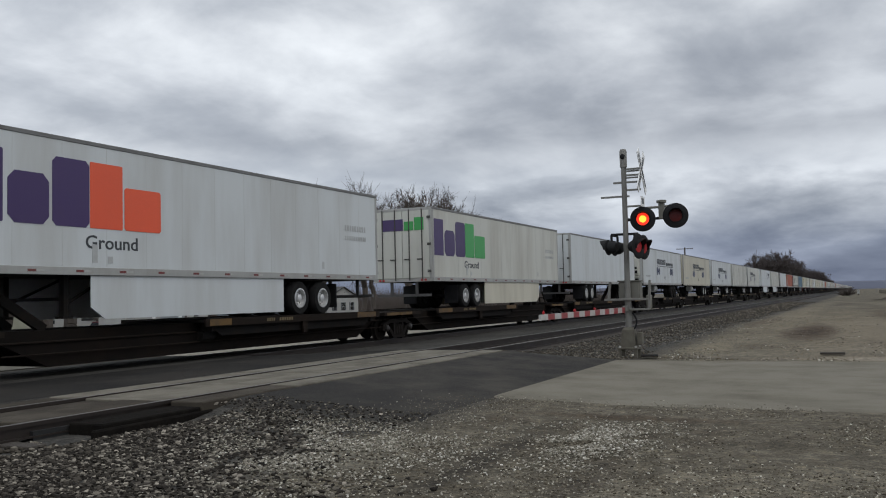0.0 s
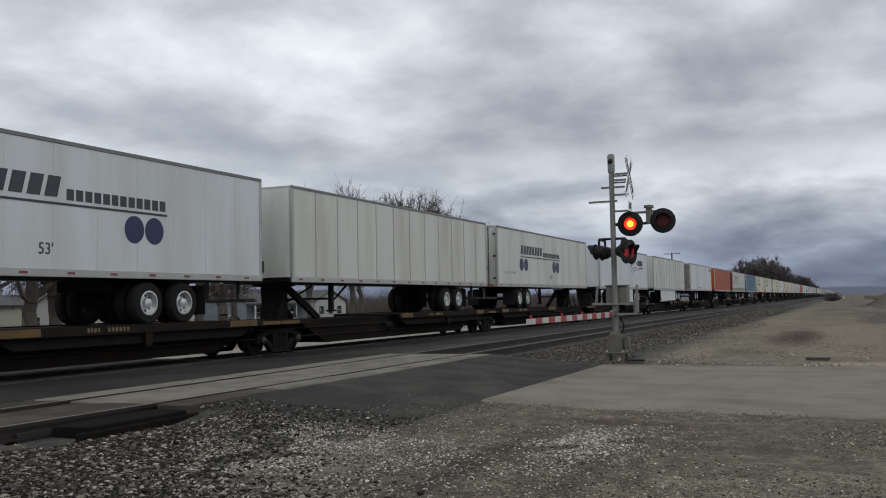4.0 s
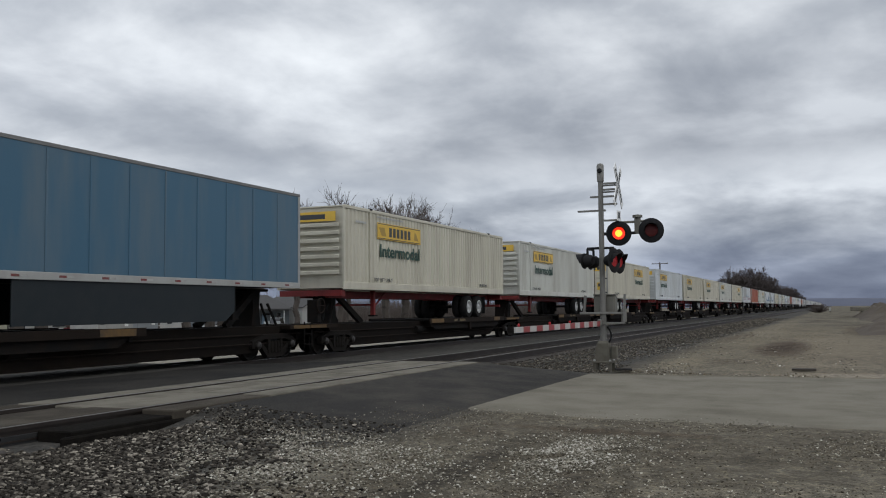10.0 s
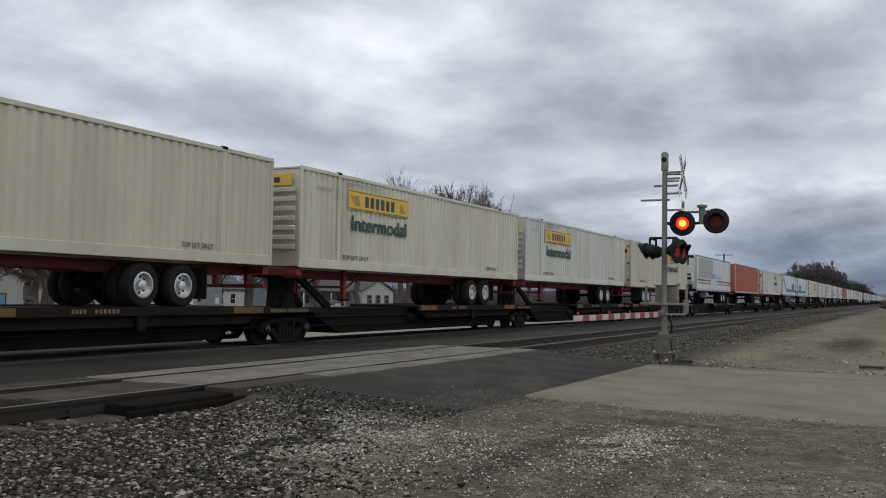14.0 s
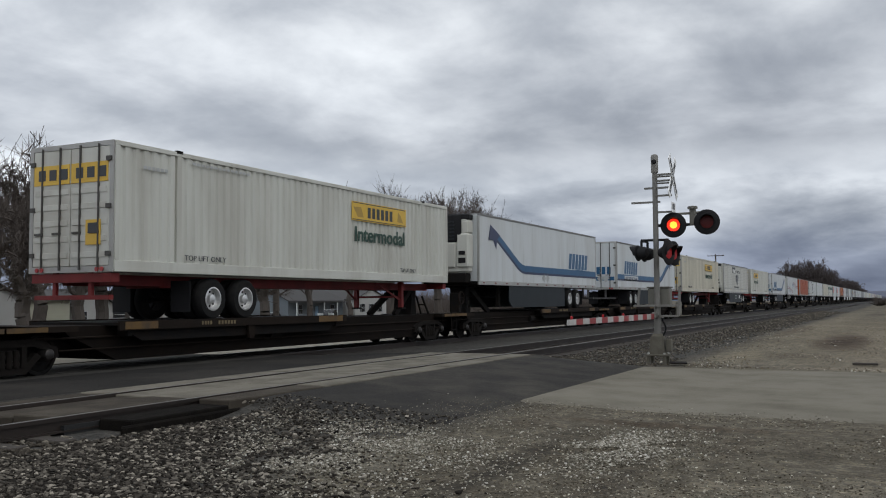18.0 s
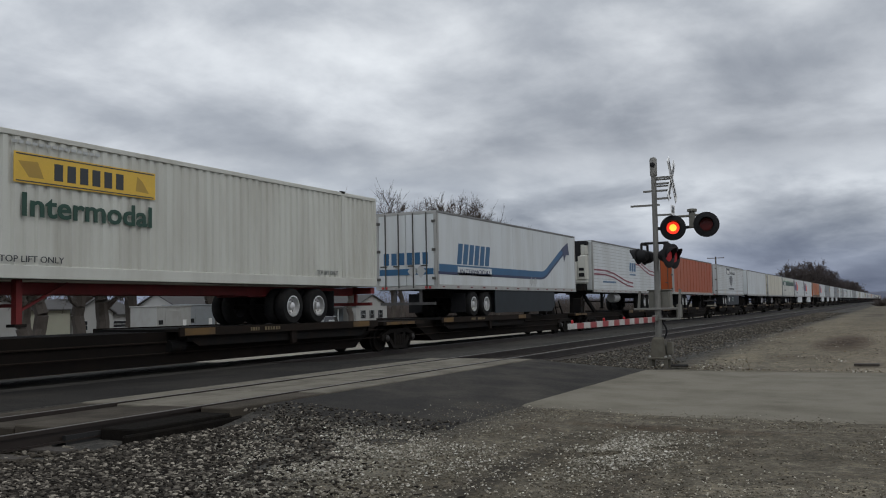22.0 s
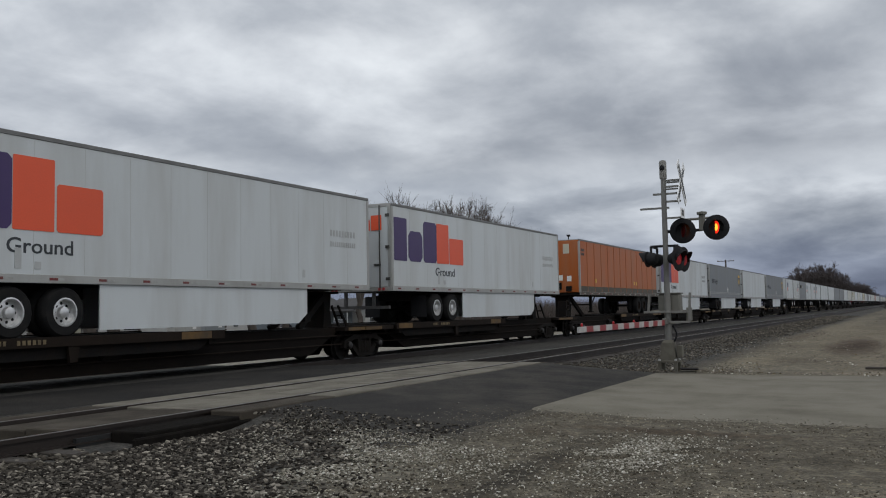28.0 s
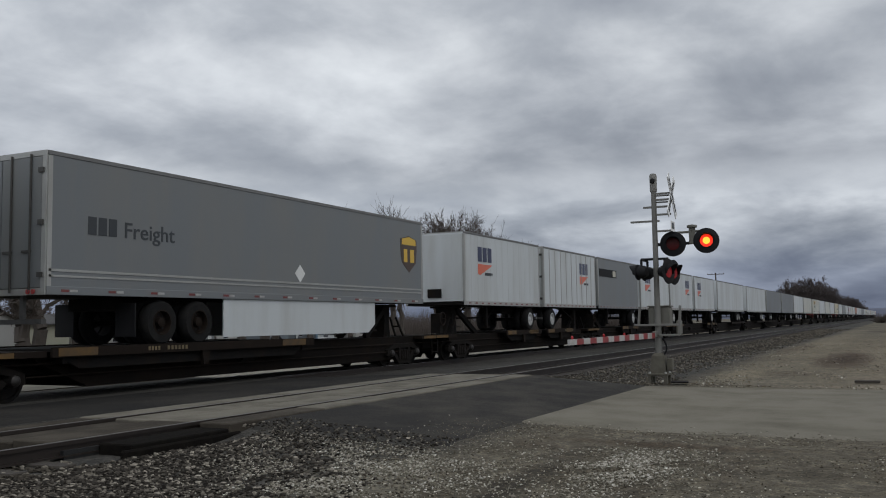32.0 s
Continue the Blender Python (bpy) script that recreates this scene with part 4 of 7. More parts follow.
def spine_car(left, length, decks, hitches, trucks, seed, coupled=(False, False), simple=False):
    """One platform of the articulated spine cars: centre sill, girder, a wheel deck and a hitch stand for each trailer, the trucks at its ends."""
    rnd = random.Random(seed)
    th = thing("spine_car", "dark rusty spine car platform with worn yellow edges", "rail car", group="cars of the train")
    MOVING.append((th, left, TRACK_Y, DECK_Z))
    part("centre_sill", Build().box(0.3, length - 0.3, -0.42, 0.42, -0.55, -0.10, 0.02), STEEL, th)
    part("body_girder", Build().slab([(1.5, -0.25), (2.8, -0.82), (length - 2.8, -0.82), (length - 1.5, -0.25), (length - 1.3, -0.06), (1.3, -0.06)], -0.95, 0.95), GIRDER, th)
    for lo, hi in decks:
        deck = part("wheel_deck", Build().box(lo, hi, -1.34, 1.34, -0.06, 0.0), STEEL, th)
        for side in (-1,) if simple else (-1, 1):
            y0, y1 = sorted((side * 1.34, side * 1.40))
            part("side_sill", Build().box(lo, hi, y0, y1, -0.17, 0.03), RUST, deck)
            if simple:
                continue
            part("apron", Build().slab([(lo + 0.3, -0.17), (lo + 0.8, -0.42), (hi - 0.8, -0.42), (hi - 0.3, -0.17)], *sorted((side * 1.22, side * 1.26))), STEEL, deck)
        if not simple:
            for q in (lo + 0.15, hi - 1.5):
                part("yellow_edge", Build().box(q, q + rnd.uniform(0.8, 1.3), -1.406, -1.40, -0.15, 0.015), YELLOW, deck)
            part("number_mark", bars(bars(Build(), lo + 2.6, lo + 3.0, -0.11, -0.02, 4, -1.40, 0.4), lo + 3.2, lo + 3.9, -0.11, -0.02, 6, -1.40, 0.4), STENCIL, deck)
            for q in range(3):
                x = lo + 0.4 + q * (hi - lo - 0.8) / 2
                part("cross_bearer", Build().box(x - 0.06, x + 0.06, -1.3, 1.3, -0.30, -0.06), STEEL, deck)
            j0 = (lo + hi) / 2
            part("sill_bracket", Build().slab([(j0 - 0.14, -0.17), (j0 - 0.09, -0.50), (j0 + 0.09, -0.50), (j0 + 0.14, -0.17)], -1.38, -1.30), RUST, deck)
    for h, way in hitches:
        # a thick post under the kingpin, two long struts leaning back to the sill
        s = part("hitch_post", Build().slab([(h - 0.24, -0.1), (h + 0.24, -0.1), (h + 0.15, 0.5), (h + 0.2, 1.0), (h - 0.2, 1.0), (h - 0.15, 0.5)], -0.36, 0.36), STEEL, th)
        part("hitch_plate", Build().box(h - 0.45, h + 0.45, -0.5, 0.5, 0.98, 1.06, 0.02), STEEL, s)
        for y in (-0.45,) if simple else (-0.45, 0.45):
            part("hitch_strut", Build().beam((h + way * 1.75, y * 1.15, -0.05), (h + way * 0.18, y * 0.8, 0.95), 0.13, 0.2), STEEL, s)
        if not simple:
            part("hitch_step", Build().beam((h - way * 0.75, -0.62, -0.1), (h - way * 0.3, -0.55, 0.62), 0.05, 0.06).beam((h - way * 0.75, -0.30, -0.1), (h - way * 0.3, -0.32, 0.62), 0.05, 0.06).beam((h - way * 0.5, -0.60, 0.3), (h - way * 0.5, -0.30, 0.3), 0.05, 0.05), STEEL, s)
    for x, w in ((length - 0.5, 0.95), (0.5, 0.95)):
        part("end_platform", Build().box(x - w, x + w, -1.3, 1.3, -0.16, -0.04), RUST, th)
        if simple:
            continue
        part("end_yellow_edge", Build().box(x - w * 0.8, x + w * 0.2, -1.308, -1.30, -0.15, -0.05), YELLOW, th)
    for x in trucks:
        rail_truck(th, x, simple)
    if coupled[1] and not simple:
        e = length - 0.35
        ladder = Build()
        for q in (e - 0.22, e + 0.22):
            ladder.rod((q, -1.25, -0.75), (q, -1.25, 0.05), 0.02, 6)
        for k in range(3):
            ladder.rod((e - 0.22, -1.25, -0.65 + 0.32 * k), (e + 0.22, -1.25, -0.65 + 0.32 * k), 0.014, 6)
        part("end_ladder", ladder, STEEL, th)
    if coupled[0] and not simple:
        wheel = part("hand_brake", Build().box(0.72, 0.98, -0.95, -0.55, 0.0, 0.75, 0.02), STEEL, th)
        part("brake_wheel", Build().lathe([(0.22, -0.02), (0.26, -0.02), (0.26, 0.02), (0.22, 0.02)], 16, "y", (0.85, -1.0, 0.55), True).rod((0.6, -1.0, 0.55), (1.1, -1.0, 0.55), 0.014, 5).rod((0.85, -1.0, 0.3), (0.85, -1.0, 0.8), 0.014, 5), RUST, wheel)
    if not simple:
        mid = length / 2
        part("air_reservoir", Build().lathe([(0.0, -0.75), (0.17, -0.73), (0.21, -0.62), (0.21, 0.62), (0.17, 0.73), (0.0, 0.75)], 14, "x", (mid + 1.2, -0.72, -0.42)), STEEL, th)
        part("brake_cylinder", Build().lathe([(0.0, -0.3), (0.15, -0.3), (0.15, 0.2), (0.05, 0.28), (0.04, 0.8), (0.0, 0.8)], 12, "x", (mid - 1.4, -1.0, -0.40)), STEEL, th)
        part("train_pipe", Build().rod((0.4, -0.98, -0.30), (length - 0.4, -0.98, -0.30), 0.024, 6).rod((1.2, -1.02, -0.55), (length - 1.2, -1.02, -0.55), 0.018, 6), RUST, th)
    part("brake_hose", Build().rod((length - 0.2, -0.3, -0.35), (length + 0.4, -0.32, -0.5), 0.03, 6), BLACK, th)
    return th


# Place of each left end along the train in metres, kind, paint, the end at which the wheels stand, and what differs.
TRAIN = [
    (-6.2, "plain", "white", "R", {}),
    (11.6, "parcel", "white", "R", dict(skirt="white", tandem=4.1)),
    (32.25, "parcel", "ivory", "L", dict(skirt="cream", second="green")),
    (50.85, "plain", "white", "L", {}),
    (69.9, "shippers", "white", "R", dict(cool=True, bright=False)),
    (87.4, "shippers", "beige", "R", dict(cool=True)),
    (105.2, "shippers", "white", "R", dict(cool=True)),
    (122.9, "plain", "ivory", "R", dict(ribs=12)),
    (140.5, "shippers", "ivory", "L", {}),
    (160.1, "mountain", "white", "R", dict(skirt="white", tandem=4.3)),
    (178.8, "plain", "ivory", "R", dict(ribs=13, skirt="white")),
    (199.1, "plain", "white", "L", dict(door="dusty")),
    (218.5, "plain", "orange", "R", dict(ribs=13, bright=False)),
    (238.65, "rider", "ivory", "L", dict(ribs=13, door="red", L=16.5)),
    (257.9, "plain", "blue", "L", dict(ribs=13, skirt="dark")),
    (276.8, "box", "cream", "R", {}),
    (295.6, "box", "ivory", "R", {}),
    (316.2, "box", "cream", "L", dict(L=16.4)),
    (335.7, "box", "white", "R", {}),
    (353.0, "box", "beige", "R", {}),
    (370.4, "box", "cream", "R", {}),
    (387.5, "box", "ivory", "R", {}),
    (405.1, "box", "beige", "L", dict(L=16.4)),
    (425.1, "old_waves", "white", "R", dict(cool=True)),
    (444.3, "plain", "orange", "R", dict(ribs=13, bright=False)),
    (464.5, "box", "ivory", "L", dict(L=16.4)),
    (483.8, "fleet", "white", "R", dict(cool=True, skirt="dark")),
    (504.3, "fleet", "white", "L", dict(skirt="dark")),
    (523.1, "box", "cream", "L", dict(L=16.4)),
    (542.7, "shield", "ivory", "R", dict(cool=True, skirt="dark")),
    (561.2, "box", "ivory", "R", {}),
    (581.8, "fleet", "white", "L", dict(skirt="dark")),
    (601.1, "waves", "white", "R", dict(cool=True)),
    (621.7, "plain", "orange", "L", dict(ribs=13)),
    (640.6, "shield", "white", "L", dict(skirt="dark")),
    (660.0, "plain", "white", "R", {}),
    (678.5, "plain", "cream", "L", {}),
    (695.7, "green", "ivory", "L", {}),
    (713.4, "parcel", "white", "L", dict(skirt="white")),
    (731.0, "parcel", "white", "L", dict(skirt="white")),
    (750.4, "plain", "amber", "R", dict(ribs=13, bright=False)),
    (767.75, "parcel", "white", "L", dict(skirt="white", L=16.4)),
    (785.2, "grey", "grey", "L", dict(skirt="white", bright=False)),
    (802.8, "plain", "white", "L", dict(skirt="white")),
    (820.4, "grey", "grey", "L", dict(skirt="white", bright=False)),
    (840.1, "pup", "white", "R", dict(L=8.4)),
    (849.1, "pup", "white", "L", dict(L=8.4, ribs=10)),
    (858.0, "office", "grey", "R", dict(L=8.9)),
    (867.6, "pup", "white", "R", dict(L=8.4)),
    (876.4, "pup", "white", "L", dict(L=8.4)),
    (885.7, "pup", "white", "R", dict(L=9.0)),
]
rnd = random.Random(7)
place = 896.6
for tail_style, tail_paint in [("plain", "white"), ("plain", "white"), ("plain", "grey"), ("plain", "grey"), ("plain", "white"), ("plain", "ivory"), ("box", "ivory"), ("plain", "white"), ("plain", "ivory"), ("plain", "white"),
                               ("box", "cream"), ("plain", "white"), ("plain", "grey"), ("plain", "white"), ("parcel", "white"), ("plain", "ivory"), ("plain", "white"), ("plain", "amber"), ("plain", "white")] * 2:
    TRAIN.append((place, tail_style, tail_paint, rnd.choice("LR"), dict(simple=True)))
    place += 16.15 + rnd.choice((1.3, 2.7, 2.7, 4.1))


def make_train():
    ends = [(left, left + more.get("L", 16.15)) for left, _, _, _, more in TRAIN]
    for i, (left, style, paint, rear, more) in enumerate(TRAIN):
        if style == "box":
            box_container(left, paint, rear, **more)
        else:
            semi_trailer(left, style, paint, rear, **more)
    # one platform under each long trailer, one under each pair of short ones: (first, last) places in TRAIN
    spans = []
    i = 0
    while i < len(TRAIN):
        j = i + 1 if i + 1 < len(TRAIN) and ends[i][1] - ends[i][0] < 10 and ends[i + 1][1] - ends[i + 1][0] < 10 else i
        spans.append((i, j))
        i = j + 1
    # where two noses meet the cars are coupled and each has a truck of its own; elsewhere one truck carries both
    joints = [(ends[0][0] - 1.5, ends[0][0] + 0.1, None)]
    for (_, j), (i, _) in zip(spans, spans[1:]):
        a, b, pair = ends[j][1], ends[i][0], TRAIN[j][3] + TRAIN[i][3]
        if pair == "LR":
            joints.append(((a + b) / 2 - 0.45, a - 1.0, b + 0.1))
        else:
            x = {"LL": a + 0.05, "RR": (a + b) / 2 + 0.45, "RL": (a + b) / 2 - 0.35}[pair]
            joints.append((x, x, None))
    joints.append((ends[-1][1] + 1.5, ends[-1][1], None))
    for k, (i, j) in enumerate(spans):
        first, end = joints[k], joints[k + 1]
        x0, decks, hitches = first[0], [], []
        for q in range(i, j + 1):
            a, b = ends[q]
            rear, long = TRAIN[q][3], b - a > 10
            reach = 9.2 if long else 4.4
            decks.append((a - x0 + 0.1, a - x0 + reach) if rear == "L" else (b - x0 - reach, b - x0 - 0.1))
            hitches.append((b - x0 - 0.95, -1) if rear == "L" else (a - x0 + 0.95, 1))
        trucks = [first[2] - x0] if first[2] is not None else [first[1] - x0] if k == 0 else []
        spine_car(x0, end[0] - x0, decks, hitches, trucks + [end[1] - x0], k, (first[2] is not None, end[2] is not None), ends[i][0] > 890)


make_train()


# ---- ground, road, tracks ----
def profile(y, points):
    for (y0, z0), (y1, z1) in zip(points, points[1:]):
        if y <= y1:
            return z0 + (z1 - z0) * max(0.0, (y - y0) / (y1 - y0))
    return points[-1][1]


CROSSING = [(-60, 0.0), (3.0, 0.06), (5.0, 0.12), (7.75, 0.33), (10.45, 0.34), (14.9, 0.17), (18.0, 0.17), (25.0, -0.15), (40.0, -0.9), (60.0, -1.2)]
OPEN_LINE = [(-60, 0.0), (3.0, 0.05), (5.5, 0.07), (7.1, 0.10), (7.9, 0.16), (10.3, 0.16), (12.5, 0.06), (14.4, -0.02), (15.2, 0.01), (17.6, 0.01), (19.5, -0.1), (25.0, -0.2), (40.0, -0.9), (60.0, -1.2)]


def ground_z(x, y):
    w = min(1.0, max(0.0, (x - 9.2) / 1.2)) * min(1.0, max(0.0, (22.0 - x) / 1.5))
    if y > 10.4:
        w = min(1.0, max(0.0, (x - 6.5) / 1.0)) * min(1.0, max(0.0, (22.0 - x) / 1.5))
    z = profile(y, OPEN_LINE) * (1 - w) + profile(y, CROSSING) * w
    if y < 7.4 and x < 10.6:
        k = min(1.0, max(0.0, (10.6 - x) / 1.5))
        z += k * (0.05 * noise.noise(Vector((x * 0.45, y * 0.45, 3.0))) + 0.10 * math.exp(-((x - 8.9) / 1.1) ** 2 - ((y - 6.6) / 0.9) ** 2))
    if x > 24 and y < 7:
        k = min(1.0, (x - 24) / 10) * min(1.0, (7 - y) / 3)
        z += k * (0.08 + 0.16 * noise.noise(Vector((x * 0.06, y * 0.10, 7.0))) + 0.05 * noise.noise(Vector((x * 0.3, y * 0.3, 1.0))))
    if 3.5 < y < 8.3 and x > 21:
        z += 0.03 * noise.noise(Vector((x * 1.3, y * 1.3, 2.0)))
    if x > 300:
        z = min(z, 0.05)
    return z


def spot(t, sep, cx, cy, rx, ry, wobble):
    """A soft-edged patch on the ground, 1 inside and 0 outside."""
    dx = maths(t, "DIVIDE", maths(t, "SUBTRACT", sep.outputs[0], cx), rx)
    dy = maths(t, "DIVIDE", maths(t, "SUBTRACT", sep.outputs[1], cy), ry)
    d = maths(t, "ADD", maths(t, "MULTIPLY", dx, dx), maths(t, "MULTIPLY", dy, dy))
    d = maths(t, "ADD", d, maths(t, "MULTIPLY", wobble, 1.6))
    return maths(t, "MULTIPLY", maths(t, "SUBTRACT", 2.0, d), 0.8, clamp=True)


def ground_material():
    m = bpy.data.materials.new("gravel_and_dirt")
    m.use_nodes = True
    t = m.node_tree
    lk = t.links.new
    co = t.nodes.new("ShaderNodeTexCoord").outputs["Object"]
    sep = t.nodes.new("ShaderNodeSeparateXYZ")
    lk(co, sep.inputs[0])
    bsdf = t.nodes["Principled BSDF"]
    patch = node(t, "ShaderNodeTexNoise", Scale=0.22, Detail=5.0, Roughness=0.6)
    mid = node(t, "ShaderNodeTexNoise", Scale=2.2, Detail=6.0, Roughness=0.7)
    stones = node(t, "ShaderNodeTexVoronoi", Scale=30.0)
    grit = node(t, "ShaderNodeTexNoise", Scale=80.0, Detail=3.0)
    for n in (patch, mid, stones, grit):
        lk(co, n.inputs["Vector"])
    blend = maths(t, "ADD", maths(t, "MULTIPLY", patch.outputs[0], 0.55), maths(t, "MULTIPLY", mid.outputs[0], 0.45))
    base = ramp(t, [(0.36, (0.055, 0.046, 0.032)), (0.48, (0.096, 0.084, 0.062)), (0.60, (0.152, 0.135, 0.103))])
    lk(blend, base.inputs[0])
    ballast = ramp(t, [(0.3, (0.026, 0.0245, 0.022)), (0.6, (0.060, 0.057, 0.051))])
    lk(blend, ballast.inputs[0])
    # crushed stone beside and under the tracks, and in the heap at the crossing's corner
    side = maths(t, "ADD", sep.outputs[1], maths(t, "MULTIPLY", mid.outputs[0], 1.2))
    stony = maths(t, "MULTIPLY", maths(t, "SUBTRACT", side, 5.0), 1.2, clamp=True)
    near_end = maths(t, "MULTIPLY", maths(t, "SUBTRACT", 18.4, sep.outputs[1]), 1.2, clamp=True)
    c = mixed(t, maths(t, "MULTIPLY", stony, near_end), base.outputs[0], ballast.outputs[0])
    for cx, cy, rx, ry, much, tone in ((40.0, 22.0, 40.0, 3.0, 0.8, (0.30, 0.28, 0.24)), (48.0, 1.5, 28.0, 3.6, 0.5, (0.178, 0.150, 0.104)), (70.0, 3.6, 45.0, 1.2, 0.4, (0.205, 0.176, 0.128)), (34.0, -0.5, 16.0, 3.2, 0.4, (0.213, 0.179, 0.132)), (26.0, 3.9, 2.6, 0.7, 0.5, (0.228, 0.195, 0.136)),
                                       (22.3, -2.0, 0.9, 4.2, 0.85, (0.258, 0.226, 0.176)), (35.0, 1.7, 6.0, 1.0, 1.0, (0.036, 0.022, 0.013)), (46.0, 4.2, 7.0, 0.6, 0.6, (0.065, 0.045, 0.027)), (60.0, -1.5, 16.0, 1.2, 0.6, (0.065, 0.047, 0.028)),
                                       (11.4, 2.6, 0.30, 1.7, 0.75, (0.049, 0.033, 0.019)), (10.7, 4.1, 0.45, 0.45, 0.6, (0.049, 0.037, 0.024)), (10.0, 1.6, 1.0, 0.25, 0.6, (0.047, 0.037, 0.026)),
                                       (8.3, 3.4, 2.4, 0.26, 0.8, (0.030, 0.025, 0.019)), (7.2, 2.2, 2.4, 0.22, 0.65, (0.038, 0.031, 0.024)), (7.9, 4.9, 1.5, 0.8, 0.6, (0.175, 0.164, 0.132))):
        c = mixed(t, maths(t, "MULTIPLY", spot(t, sep, cx, cy, rx, ry, mid.outputs[0]), much), c, tone)
    clods = node(t, "ShaderNodeTexNoise", Scale=5.5, Detail=8.0, Roughness=0.75, Distortion=0.4)
    lk(co, clods.inputs["Vector"])
    tufts = ramp(t, [(0.34, (0.42, 0.40, 0.36)), (0.50, (1.0, 1.0, 1.0)), (0.66, (1.55, 1.5, 1.4))])
    lk(clods.outputs[0], tufts.inputs[0])
    c = mixed(t, 0.75, c, tufts.outputs[0], "MULTIPLY")
    light = ramp(t, [(0.0, (0.5, 0.5, 0.5)), (0.5, (1.0, 1.0, 1.0)), (0.8, (1.3, 1.28, 1.24)), (1.0, (2.2, 2.15, 2.0))])
    lk(stones.outputs["Color"], light.inputs[0])
    c = mixed(t, 0.8, c, light.outputs[0], "MULTIPLY")
    c = mixed(t, 0.45, c, grit.outputs[0], "OVERLAY")
    lk(c, bsdf.inputs["Base Color"])
    bsdf.inputs["Roughness"].default_value = 0.95
    bsdf.inputs["Specular IOR Level"].default_value = 0.2
    b = node(t, "ShaderNodeBump", Strength=0.6, Distance=0.02)
    lk(stones.outputs["Distance"], b.inputs["Height"]), lk(b.outputs[0], bsdf.inputs["Normal"])
    return m


GROUND = ground_material()


def grid_lines(spans):
    out = []
    for a, b, n in spans:
        out += [a + (b - a) * i / n for i in range(n)]
    return out + [spans[-1][1]]


def make_ground():
    xs = grid_lines([(-3000, -200, 6), (-200, -10, 12), (-10, 0, 12), (0, 26, 130), (26, 60, 60), (60, 300, 60), (300, 4900, 14)])
    ys = grid_lines([(-4500, -60, 8), (-60, -6, 14), (-6, 4, 36), (4, 20, 100), (20, 70, 20), (70, 4500, 10)])
    b = Build()
    b.v = [(x, y, ground_z(x, y)) for y in ys for x in xs]
    n = len(xs)
    b.f = [(j * n + i, j * n + i + 1, (j + 1) * n + i + 1, (j + 1) * n + i) for j in range(len(ys) - 1) for i in range(n - 1)]
    tagged(part("ground", b, GROUND, smooth=True), "grey-brown gravel and packed dirt ground", "ground", kind="structure")


make_ground()


def surface(name, outline, lift, mat, label, steps=14, rag=0.0):
    """A road slab that follows the crossing's profile between two edges, given as pairs of (x, y); rag frays its near edge."""
    b = Build()
    rows = []
    for (l0, r0), (l1, r1) in zip(outline, outline[1:]):
        k = min(60, max(1, int(abs(l1[1] - l0[1]) / 0.12)))
        rows += [((l0[0] + (l1[0] - l0[0]) * i / k, l0[1] + (l1[1] - l0[1]) * i / k), (r0[0] + (r1[0] - r0[0]) * i / k, r0[1] + (r1[1] - r0[1]) * i / k)) for i in range(k)]
    rows.append(outline[-1])
    top, low = [], []
    for j, (l, r) in enumerate(rows):
        for i in range(steps + 1):
            x, y = l[0] + (r[0] - l[0]) * i / steps, l[1] + (r[1] - l[1]) * i / steps
            if i == 0:
                x += rag * noise.noise(Vector((x, y * 2.2, 5.0))) + rag * 0.5 * noise.noise(Vector((x, y * 7, 9.0)))
            if j == 0:
                y += rag * 0.8 * noise.noise(Vector((x * 2.2, y, 6.0)))
            z = profile(y, CROSSING) + lift
            if rag and (j == 0 or i == 0):
                z = min(z, ground_z(x, y)) - 0.02
            elif rag and (j == 1 or i == 1):
                z -= lift + 0.002 - 0.008 * noise.noise(Vector((x * 3, y * 3, 1.0)))
            top.append((x, y, z)), low.append((x, y, z - 0.4))
    n, k = steps + 1, len(top)
    faces = [(j * n + i, j * n + i + 1, (j + 1) * n + i + 1, (j + 1) * n + i) for j in range(len(rows) - 1) for i in range(steps)]
    rim = [i for i in range(n)] + [j * n + n - 1 for j in range(1, len(rows))] + [(len(rows) - 1) * n + i for i in range(n - 2, -1, -1)] + [j * n for j in range(len(rows) - 2, 0, -1)]
    faces += [(rim[q], k + rim[q], k + rim[(q + 1) % len(rim)], rim[(q + 1) % len(rim)]) for q in range(len(rim))]
    b.add(top + low, faces)
    return tagged(part(name, b, mat, smooth=False), label, "road", kind="structure")


ASPHALT = material("asphalt", (0.027, 0.0255, 0.0235), 0.95, 0, (0.085, 0.077, 0.064), 0.65, 0.9, 1.0, 0.5, 60, 0.25, spec=0.12)
CONCRETE = material("road_concrete", (0.190, 0.174, 0.137), 0.95, 0, (0.105, 0.093, 0.068), 0.8, 0.9, 1.0, 0.3, 45, 0.12, spec=0.2)
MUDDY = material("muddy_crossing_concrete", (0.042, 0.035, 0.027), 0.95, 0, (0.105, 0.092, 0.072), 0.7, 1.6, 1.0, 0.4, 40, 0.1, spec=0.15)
PANEL = material("crossing_concrete", (0.165, 0.151, 0.12), 0.9, 0, (0.055, 0.047, 0.036), 0.8, 1.4, 1.0, 0.3, 40, 0.06, spec=0.2)
MID_ASPHALT = material("dark_asphalt", (0.022, 0.021, 0.0195), 0.95, 0, (0.060, 0.054, 0.046), 0.7, 0.6, 1.0, 0.5, 60, 0.2, spec=0.1)
TIMBER = material("creosoted_timber", (0.013, 0.011, 0.009), 0.95, 0, (0.028, 0.022, 0.017), 0.6, 3.0, 1.0, 0.4, spec=0.08)
WEATHERED = material("weathered_timber", (0.046, 0.038, 0.030), 0.9, 0, (0.03, 0.025, 0.02), 0.6, 3.0, 1.0, 0.5)
